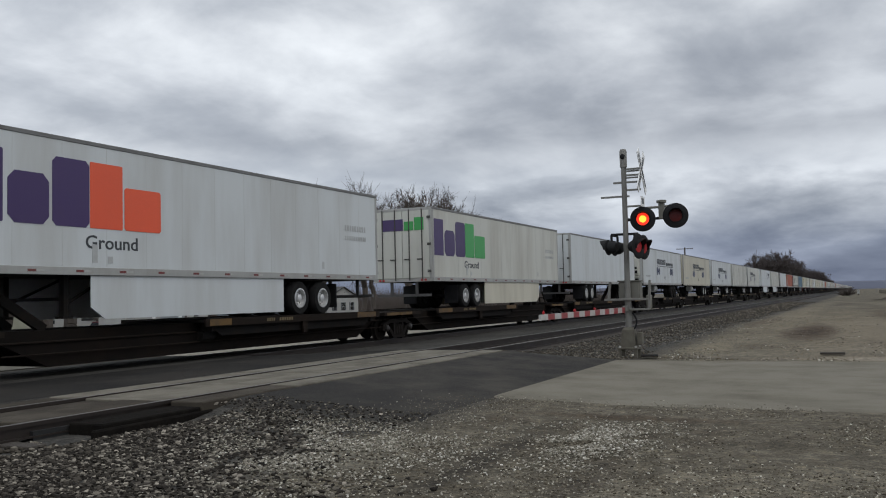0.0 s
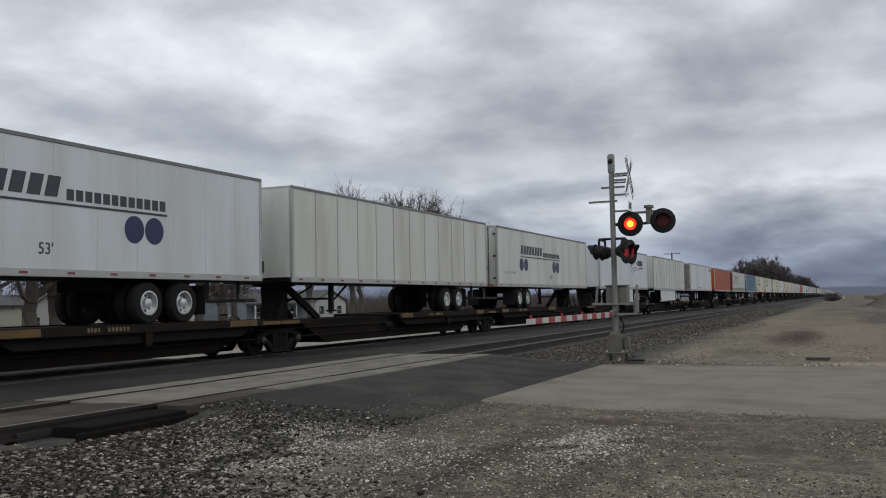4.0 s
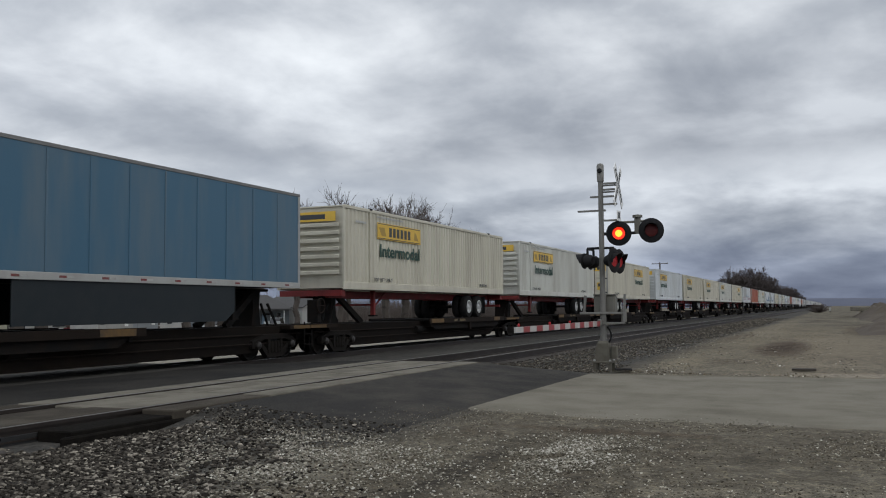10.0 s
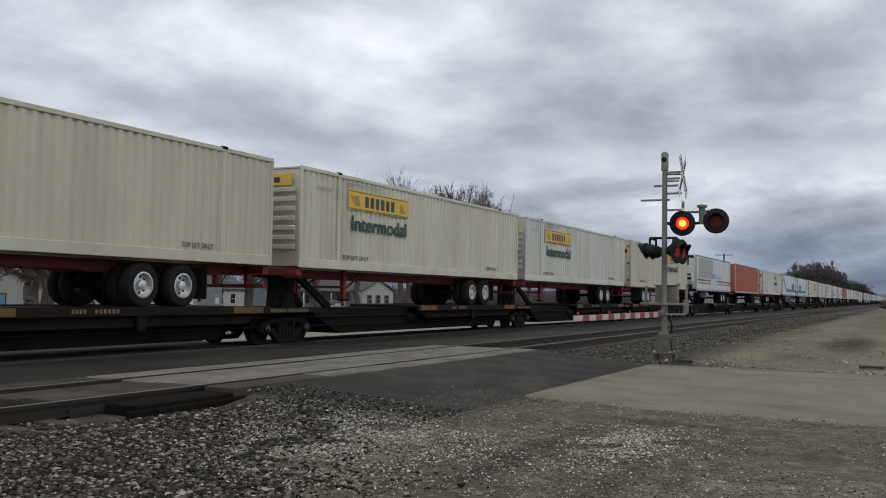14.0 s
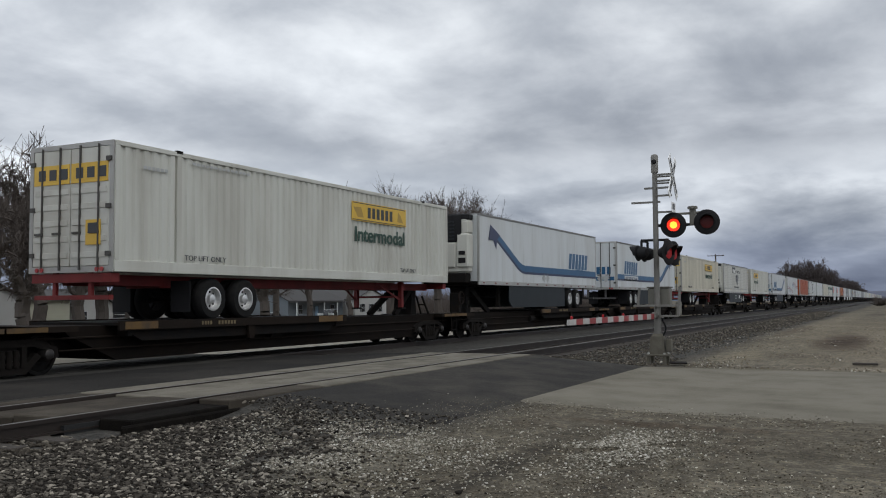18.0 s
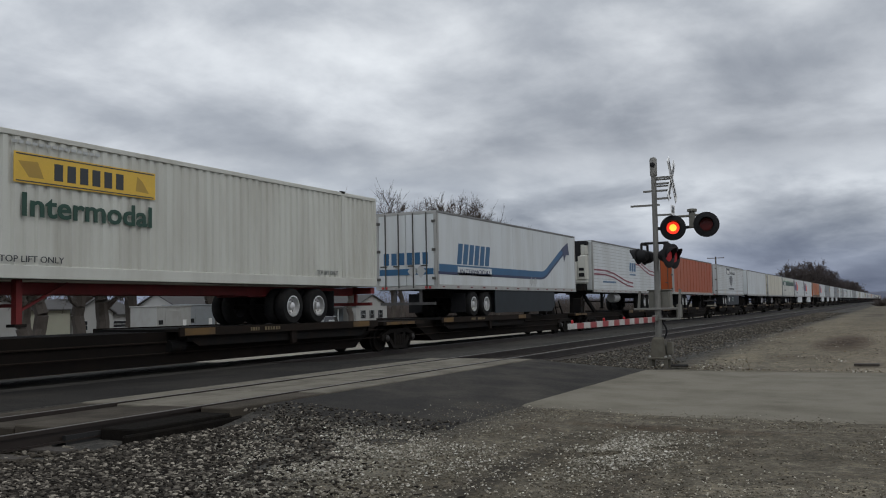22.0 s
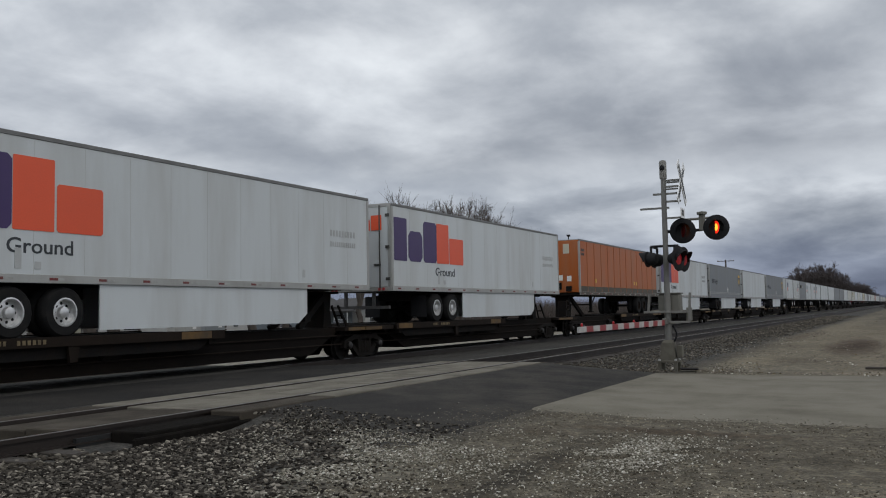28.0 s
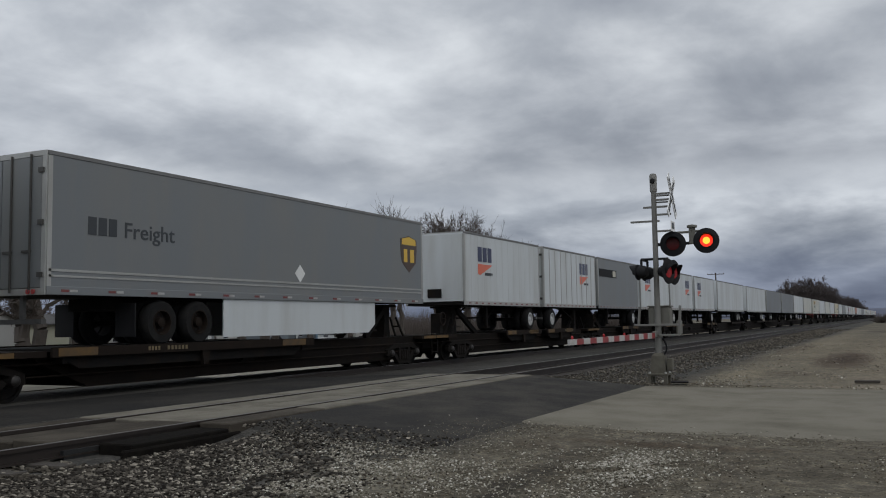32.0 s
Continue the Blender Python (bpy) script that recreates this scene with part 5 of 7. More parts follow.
# Mud taken to near black: the drop face's shadow is put into the colour.
SHADED_MUD = material("shaded_black_mud", (0.0085, 0.0075, 0.0065), 0.95, 0, (0.022, 0.019, 0.015), 0.5, 5.0, 1.0, 0.6, spec=0.05)
RUBBER_STRIP = material("rubber_flangeway", (0.012, 0.012, 0.012), 0.9)
RAIL = material("rail_steel", (0.028, 0.021, 0.017), 0.55, 0.4, (0.03, 0.02, 0.015), 0.5, 3.0)
RAIL_TOP = material("polished_rail_head", (0.74, 0.73, 0.71), 0.2, 0.95, (0.4, 0.38, 0.35), 0.2, 3.0)
DULL_TOP = material("dull_rail_head", (0.15, 0.14, 0.13), 0.5, 0.6, (0.06, 0.045, 0.035), 0.5, 3.0)

surface("road", [((12.3, -40.0), (21.0, -40.0)), ((12.4, -0.3), (21.2, -0.3)), ((12.45, 3.0), (21.0, 3.0)), ((12.53, 5.05), (20.3, 5.05))], 0.014, CONCRETE, "pale worn concrete road up to the crossing", 40, 0.12)
surface("asphalt_apron", [((10.1, 4.85), (12.5, 5.02)), ((10.05, 5.5), (20.25, 5.06)), ((10.0, 6.5), (19.9, 6.5)), ((9.75, 7.70), (20.6, 7.70))], 0.01, ASPHALT, "dark patched asphalt between road and track", 40, 0.22)
surface("asphalt_middle", [((6.6, 10.47), (20.5, 10.47)), ((6.0, 14.9), (20.5, 14.9))], 0.008, MID_ASPHALT, "dark asphalt between the two tracks", 20, 0.3)
surface("asphalt_beyond", [((7.0, 18.0), (20.5, 18.0)), ((7.0, 60.0), (20.5, 60.0))], 0.02, CONCRETE, "worn road beyond the tracks")


def track(y, rail_z, label, head, x0=-300.0, x1=1500.0):
    th = thing("railway_track", label, "railway track", kind="structure")
    for side in (-1, 1):
        c = y + side * 0.755
        r = part("rail", Build().box(x0, x1, c - 0.036, c + 0.036, rail_z - 0.045, rail_z - 0.003).box(x0, x1, c - 0.009, c + 0.009, rail_z - 0.15, rail_z - 0.045).box(x0, x1, c - 0.07, c + 0.07, rail_z - 0.17, rail_z - 0.15), RAIL, th)
        part("rail_head", Build().box(x0, x1, c - 0.030, c + 0.030, rail_z - 0.003, rail_z), head, r)
    return th


near_track = track(9.1, 0.36, "near railway track with rusty rails and timber sleepers", DULL_TOP)
far_track = track(TRACK_Y, RAIL_Z, "far railway track that carries the train", RAIL_TOP)


def crossing_panels(parent, y, rail_z, x0, x1, mat, count):
    """Concrete slabs between and beside the rails, with open flangeways along the rails."""
    w = (x1 - x0) / count
    rnd = random.Random(int(y))
    for y0, y1 in ((y - 1.34, y - 0.83), (y - 0.66, y - 0.01), (y + 0.0, y + 0.66), (y + 0.83, y + 1.34)):
        me = Build().box(0.006, w - 0.006, y0, y1, rail_z - 0.22, rail_z - 0.008, 0.014).mesh("crossing_panel", mat)
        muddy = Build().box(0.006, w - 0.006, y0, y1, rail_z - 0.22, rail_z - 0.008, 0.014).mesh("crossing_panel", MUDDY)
        # The muddy end panel carries the edge's shadow in its colour.
        black = Build().box(0.5, w - 0.006, y0, y1, rail_z - 0.22, rail_z - 0.008, 0.014).mesh("crossing_panel", SHADED_MUD)
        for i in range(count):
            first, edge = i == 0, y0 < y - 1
            part("crossing_panel", black if first and edge else muddy if first or edge and i == 1 else me, None, parent, "broken end panel, mud and shade painted black" if first and edge else "mud-stained panel" if first else "", pose(x0 + i * w, 0, rnd.uniform(-0.005, 0.003) - (0.05 if first and edge else 0.0), rnd.uniform(-0.3, 0.3) if first else 0))
    part("flangeway_bed", Build().box(x0 + 0.02, x1, y - 0.82, y + 1.2, rail_z - 0.24, rail_z - 0.10), RUBBER_STRIP, parent)


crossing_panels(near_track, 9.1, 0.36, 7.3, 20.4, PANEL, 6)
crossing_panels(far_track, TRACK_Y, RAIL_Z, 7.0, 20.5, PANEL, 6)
# This board's black stands for shadow on the crossing's drop face.
part("header_board", Build().box(7.7, 9.75, 7.66, 7.74, -0.05, 0.24, 0.02), SHADED_MUD, near_track, "edge of the crossing with its shadow painted black", pose(0, 0, 0, 0, 0, 0.4))


def sleepers(parent, y, rail_z):
    me = Build().box(-0.115, 0.115, -1.3, 1.3, -0.34, -0.172, 0.012).mesh("sleeper", WEATHERED)
    rnd = random.Random(3)
    spots = [1.2 + 0.52 * i for i in range(12)] + [20.75 + 0.52 * i for i in range(60)]
    for x in spots:
        part("sleeper", me, None, parent, m=pose(x + rnd.uniform(-0.02, 0.02), y + rnd.uniform(-0.06, 0.06), rail_z, 0, 0, rnd.uniform(-1.2, 1.2)))
    far = Build()
    for i in range(360):
        x = 51.95 + 0.52 * i
        far.box(x - 0.115, x + 0.115, y - 1.3, y + 1.3, rail_z - 0.34, rail_z - 0.172)
    for i in range(200):
        x = 0.6 - 0.52 * i
        far.box(x - 0.115, x + 0.115, y - 1.3, y + 1.3, rail_z - 0.34, rail_z - 0.172)
    tagged(part("far_sleepers", far, WEATHERED, parent), kind="stuff")


sleepers(near_track, 9.1, 0.36)
sleepers(far_track, TRACK_Y, RAIL_Z)


def stone_material():
    m = bpy.data.materials.new("crushed_stone")
    m.use_nodes = True
    t = m.node_tree
    lk = t.links.new
    b = t.nodes["Principled BSDF"]
    geo = t.nodes.new("ShaderNodeNewGeometry")
    r = ramp(t, [(0.0, (0.012, 0.0102, 0.0084)), (0.35, (0.031, 0.0268, 0.0218)), (0.7, (0.072, 0.063, 0.052)), (0.88, (0.155, 0.138, 0.113)), (1.0, (0.34, 0.305, 0.25))])
    lk(geo.outputs["Random Per Island"], r.inputs[0])
    n = node(t, "ShaderNodeTexNoise", Scale=60.0, Detail=3.0)
    lk(t.nodes.new("ShaderNodeTexCoord").outputs["Object"], n.inputs["Vector"])
    lk(mixed(t, 0.4, r.outputs[0], n.outputs[0], "OVERLAY"), b.inputs["Base Color"])
    b.inputs["Roughness"].default_value = 0.95
    b.inputs["Specular IOR Level"].default_value = 0.12
    return m


def pale_stone_material():
    m = stone_material()
    m.name = "pale_gravel"
    e = [n for n in m.node_tree.nodes if n.type == "VALTORGB"][0].color_ramp.elements
    for q, c in zip(e, ((0.044, 0.036, 0.026), (0.098, 0.083, 0.061), (0.176, 0.154, 0.117), (0.332, 0.302, 0.234), (0.586, 0.556, 0.469))):
        q.color = (*c, 1)
    return m


def scatter(name, label, points, sizes, mat, seed):
    """Crushed stones, each a rough flattened lump of its own, in one mesh."""
    rng = np.random.default_rng(seed)
    g = (1 + 5 ** 0.5) / 2
    ico = np.array([(-1, g, 0), (1, g, 0), (-1, -g, 0), (1, -g, 0), (0, -1, g), (0, 1, g), (0, -1, -g), (0, 1, -g), (g, 0, -1), (g, 0, 1), (-g, 0, -1), (-g, 0, 1)]) / 1.9
    tri = np.array([int(c, 16) for c in "0b5051017 07a0ab159 5b4ba2a76718 394342326 368389495 24b62a867981".replace(" ", "")]).reshape(-1, 3)
    n = len(points)
    v = np.repeat(ico[None], n, 0) * rng.uniform(0.55, 1.35, (n, 12, 1))
    v *= np.stack([rng.uniform(0.7, 1.3, n), rng.uniform(0.7, 1.3, n), rng.uniform(0.35, 0.75, n)], 1)[:, None]
    a = rng.uniform(0, 2 * np.pi, n)
    c, s = np.cos(a)[:, None], np.sin(a)[:, None]
    tilt = rng.uniform(-0.4, 0.4, n)[:, None]
    x, y, z = v[..., 0] * c - v[..., 1] * s, v[..., 0] * s + v[..., 1] * c, v[..., 2]
    z = z + x * tilt
    v = np.stack([x, y, z], -1) * sizes[:, None, None] + points[:, None]
    me = bpy.data.meshes.new(name)
    me.from_pydata(v.reshape(-1, 3).tolist(), [], (tri[None] + (np.arange(n) * 12)[:, None, None]).reshape(-1, 3).tolist())
    me.materials.append(mat)
    tagged(new(name, me), label, "gravel", kind="stuff")


def scatter_stones():
    rng = np.random.default_rng(11)
    coarse, fine, csize, fsize, far, farsize, chips_at, chip_size = [], [], [], [], [], [], [], []
    while len(fine) < 20000 or len(coarse) < 15000:
        r, a = 15.0 - 8.6 * abs(rng.uniform(-1, 1)) ** 0.9, math.radians(rng.uniform(-5, 56))
        x, y = r * math.cos(a), r * math.sin(a)
        if y > 7.55 or (y > 4.7 + 0.2 * rng.uniform() and x > 9.85) or x > 12.35 + 0.15 * rng.uniform():
            continue
        edge = 4.95 + 0.6 * (x - 6.5) + 0.9 * noise.noise(Vector((x * 0.8, y * 0.8, 0))) + 0.7 * rng.normal()
        z = ground_z(x, y)
        if y > edge and len(coarse) < 15000:
            s = 0.011 + 0.020 * rng.uniform() ** 1.5
            coarse.append((x, y, z + s * 0.35)), csize.append(s)
        elif y <= edge + 0.9 and len(fine) < 20000:
            if rng.uniform() > 0.55 + 0.9 * noise.noise(Vector((x * 0.6, y * 0.6, 4))):
                continue
            strip = math.exp(-((x - 11.3) / 0.55) ** 2) * (0.3 < y < 4.6) + math.exp(-((y - 3.4 - 0.1 * (x - 8)) / 0.22) ** 2) * 0.8
            if rng.uniform() < strip:
                continue
            chips = math.exp(-((x - 8.2) / 1.4) ** 2 - ((y - 4.6) / 1.0) ** 2) + 0.6 * math.exp(-((x - 9.3) / 0.8) ** 2 - ((y - 2.7) / 0.4) ** 2)
            s = 0.003 + 0.010 * rng.uniform() ** 2 + 0.012 * chips * rng.uniform()
            fine.append((x, y, z + s * 0.3)), fsize.append(s)
    for i in range(2600):
        # stones strewn over the ragged edges of asphalt and concrete
        if i % 2:
            x, y = rng.uniform(9.6, 12.6), 4.85 + 0.55 * abs(rng.normal()) * (1 if rng.uniform() > 0.4 else -0.6)
        else:
            y = rng.uniform(0.5, 5.0)
            x = 12.4 + 0.35 * abs(rng.normal()) * (1 if rng.uniform() > 0.4 else -1)
        s = 0.003 + 0.008 * rng.uniform() ** 2
        fine.append((x, y, max(ground_z(x, y), profile(y, CROSSING) + 0.012) + s * 0.3)), fsize.append(s)
    for i in range(20000):
        # pale flat chips thrown out from the heap, in a band that runs out over the dirt
        if i % 4:
            x, y = 8.15 + 1.25 * rng.normal(), 5.25 + 0.95 * rng.normal()
            if y > 5.75 + 0.7 * (x - 7.0) + 0.5 * rng.normal() or x < 5.4:
                continue
        else:
            x, y = 9.6 + 0.8 * rng.normal(), 2.6 + 0.35 * rng.normal()
        if x > 9.9 and y > 4.6 or x > 12.2 or noise.noise(Vector((x * 1.7, y * 1.7, 8.0))) < -0.12:
            continue
        s = 0.005 + 0.012 * rng.uniform() ** 1.6
        chips_at.append((x, y, ground_z(x, y) + 0.008 + s * 0.3)), chip_size.append(s)
    for i in range(900):
        x, y = rng.uniform(9.5, 10.6), rng.uniform(5.0, 7.6)
        s = 0.008 + 0.018 * rng.uniform() ** 2
        coarse.append((x, y, max(ground_z(x, y), profile(y, CROSSING) + 0.008) + s * 0.3)), csize.append(s)
    for i in range(1800):
        # stones banked against the broken end of the crossing
        x, y = rng.uniform(5.4, 9.0), 7.72 - 0.75 * rng.uniform() ** 1.3
        s = 0.011 + 0.020 * rng.uniform() ** 1.5
        coarse.append((x, y, ground_z(x, y) + s * 0.35)), csize.append(s)
    for i in range(22000):
        x = 20.6 + 95 * rng.uniform() ** 2.0
        y = 4.9 + 3.3 * rng.uniform() ** 0.8
        edge = 5.5 + 0.5 * noise.noise(Vector((x * 0.5, y * 0.5, 2.0))) + 0.35 * rng.normal() - 0.9 * math.exp(-((x - 22.5) / 1.8) ** 2)
        if y < edge or y > 7.75 and x < 60 and rng.uniform() < 0.5:
            continue
        s = rng.uniform(0.010, 0.027) * (1 + (x - 20) / 45)
        far.append((x, y, ground_z(x, y) + s * 0.3)), farsize.append(s)
    for i in range(9000):
        # loose stones and clods thinning out over the dirt beside the road
        x, y = 21.3 + 34 * rng.uniform() ** 1.8, 6.0 - 6.5 * rng.uniform() ** 1.5
        if noise.noise(Vector((x * 0.35, y * 0.9, 5.0))) + 0.4 * noise.noise(Vector((x * 1.3, y * 2.0, 8.0))) < 0.05 + 0.10 * (5.5 - y) / 5:
            continue
        s = 0.006 + 0.022 * rng.uniform() ** 2.5
        (chips_at if i % 3 == 0 else fine).append((x, y, ground_z(x, y) + s * 0.3)), (chip_size if i % 3 == 0 else fsize).append(s)
    for i in range(3500):
        x, y = rng.uniform(1.5, 7.2), rng.uniform(7.5, 10.6)
        s = rng.uniform(0.02, 0.04)
        far.append((x, y, ground_z(x, y) + s * 0.3)), farsize.append(s)
    grey, pale = stone_material(), pale_stone_material()
    scatter("crushed_stone_heap", "coarse grey crushed stone beside the crossing", np.array(coarse), np.array(csize), grey, 1)
    scatter("loose_gravel", "fine pale gravel scattered over dark dirt", np.array(fine), np.array(fsize), pale, 2)
    chip = pale_stone_material()
    chip.name = "pale_chips"
    for e, c in zip([n for n in chip.node_tree.nodes if n.type == "VALTORGB"][0].color_ramp.elements, ((0.12, 0.108, 0.082), (0.20, 0.182, 0.144), (0.30, 0.277, 0.225), (0.43, 0.405, 0.345), (0.62, 0.595, 0.53))):
        e.color = (*c, 1)
    scatter("pale_stone_chips", "pale flat stone chips strewn over gravel", np.array(chips_at), np.array(chip_size), chip, 4)
    brown = stone_material()
    brown.name = "dusty_ballast"
    for e, c in zip([n for n in brown.node_tree.nodes if n.type == "VALTORGB"][0].color_ramp.elements, ((0.030, 0.026, 0.021), (0.050, 0.043, 0.034), (0.085, 0.074, 0.058), (0.14, 0.124, 0.098), (0.27, 0.245, 0.20))):
        e.color = (*c, 1)
    scatter("track_ballast", "dusty grey-brown stone ballast beside the track", np.array(far), np.array(farsize), brown, 3)


scatter_stones()


def dry_weeds():
    """Sparse dry blades on the dirt beside the line."""
    rng = np.random.default_rng(21)
    n = 2200
    x, y = 21.8 + 60 * rng.uniform(0, 1, n) ** 1.7, rng.uniform(0.2, 5.6, n)
    keep = [noise.noise(Vector((a * 0.25, b * 0.7, 3.0))) + 0.25 * noise.noise(Vector((a * 1.4, b * 2.2, 6.0))) > 0.10 for a, b in zip(x, y)]
    x, y = x[keep], y[keep]
    n = len(x)
    h, w, a = rng.uniform(0.02, 0.06, n), rng.uniform(0.008, 0.02, n), rng.uniform(0, 6.28, n)
    z = np.array([ground_z(p, q) for p, q in zip(x, y)]) - 0.01
    lean = rng.uniform(-0.9, 0.9, (n, 2)) * h[:, None]
    v = np.stack([np.stack([x - w * np.cos(a), y - w * np.sin(a), z], 1), np.stack([x + w * np.cos(a), y + w * np.sin(a), z], 1), np.stack([x + lean[:, 0], y + lean[:, 1], z + h], 1)], 1).reshape(-1, 3)
    me = bpy.data.meshes.new("dry_weeds")
    me.from_pydata(v.tolist(), [], (np.arange(n)[:, None] * 3 + np.arange(3)).tolist())
    me.materials.append(material("dry_weeds", (0.15, 0.115, 0.06), 0.95, 0, (0.06, 0.045, 0.025), 0.7, 2.0, spec=0.1))
    tagged(new("dry_weeds", me), "sparse dry brown weeds on packed dirt", "weeds", kind="stuff")


dry_weeds()


# ---- crossing signal ----
SIGNAL = Vector((22.1, 5.16, 0.12))
LENSES = []
LAMP_ON = glow("lit_lens_centre", (1.0, 0.34, 0.03), 2.6)
LAMP_RIM = glow("lit_lens", (1.0, 0.035, 0.012), 1.0)
LAMP_OFF = material("unlit_red_lens", (0.07, 0.004, 0.004), 0.4, amount=0.1, spec=0.2)
LAMP_DIM = glow("dim_red_lens", (0.32, 0.008, 0.012), 0.12)
HOUSING = material("aged_grey_paint", (0.135, 0.13, 0.108), 0.6, 0, (0.12, 0.11, 0.09), 0.5, 5.0)
BASE = material("grimy_base_paint", (0.105, 0.096, 0.072), 0.75, 0, (0.05, 0.04, 0.028), 0.6, 5.0)
MAST = material("mast_aluminium", (0.185, 0.18, 0.162), 0.55, 0.3, (0.14, 0.13, 0.12), 0.5, 5.0)


def flasher(th, at, turn, moving, phase):
    """A lamp on a black round screen with a hood; turn is where it faces, in degrees about z from -x. A moving one has a turning lens."""
    m = pose(*at, 0, 0, turn)
    wide = 0.305 if moving or phase else 0.19
    head = part("light_head", Build().lathe([(0.0, 0.03), (0.11, 0.03), (0.13, -0.01), (wide - 0.01, -0.015), (wide, -0.022), (wide - 0.01, -0.03), (0.16, -0.03), (0.16, -0.02), (0.0, -0.02)], 28, "x"), BLACK, th, "round black screen of a flasher", m, True)
    part("lamp_case", Build().lathe([(0.0, 0.22), (0.10, 0.21), (0.15, 0.12), (0.155, 0.03), (0.0, 0.03)], 18, "x"), BLACK, head, smooth=True)
    hood = Build()
    n = 18
    rows = []
    for i in range(n + 1):
        a = math.radians(-20 + 220 * i / n)
        reach = 0.05 + (0.21 if moving else 0.15) * max(0.0, math.sin(a))
        rows.append([(-0.03, 0.165 * math.cos(a), 0.165 * math.sin(a)), (-0.03 - reach, 0.165 * math.cos(a), 0.165 * math.sin(a)), (-0.03 - reach, 0.175 * math.cos(a), 0.175 * math.sin(a)), (-0.03, 0.175 * math.cos(a), 0.175 * math.sin(a))])
    hood.add([p for r in rows for p in r], [(4 * i + k, 4 * i + (k + 1) % 4, 4 * i + 4 + (k + 1) % 4, 4 * i + 4 + k) for i in range(n) for k in range(4)])
    part("hood", hood, BLACK, head, smooth=True)
    if not moving:
        part("lens", Build().lathe([(0.0, -0.055), (0.10, -0.048), (0.15, -0.03), (0.0, -0.03)], 22, "x"), LAMP_DIM if phase else LAMP_OFF, head, "dull red lens", smooth=True)
        return
    drum = part("turning_lens", Build().lathe([(0.152, -0.012), (0.158, -0.012), (0.158, 0.012), (0.152, 0.012)], 24, "x", ring=True), BLACK, th, "red lens that flashes", pose(*at, 0, 0, turn) @ pose(-0.05, 0, 0))
    part("lit_rim", Build().lathe([(0.085, -0.012), (0.152, -0.008), (0.152, -0.001), (0.085, -0.001)], 24, "x", ring=True), LAMP_RIM, drum, "glowing red lens")
    part("lit_centre", Build().lathe([(0.0, -0.014), (0.085, -0.012), (0.085, -0.001), (0.0, -0.001)], 24, "x"), LAMP_ON, drum, "glowing orange lens centre")
    part("dark_side", Build().lathe([(0.0, 0.014), (0.10, 0.012), (0.152, 0.006), (0.152, 0.0), (0.0, 0.0)], 24, "x"), LAMP_OFF, drum, "dark red lens")
    LENSES.append((drum, Vector(at), turn, phase))


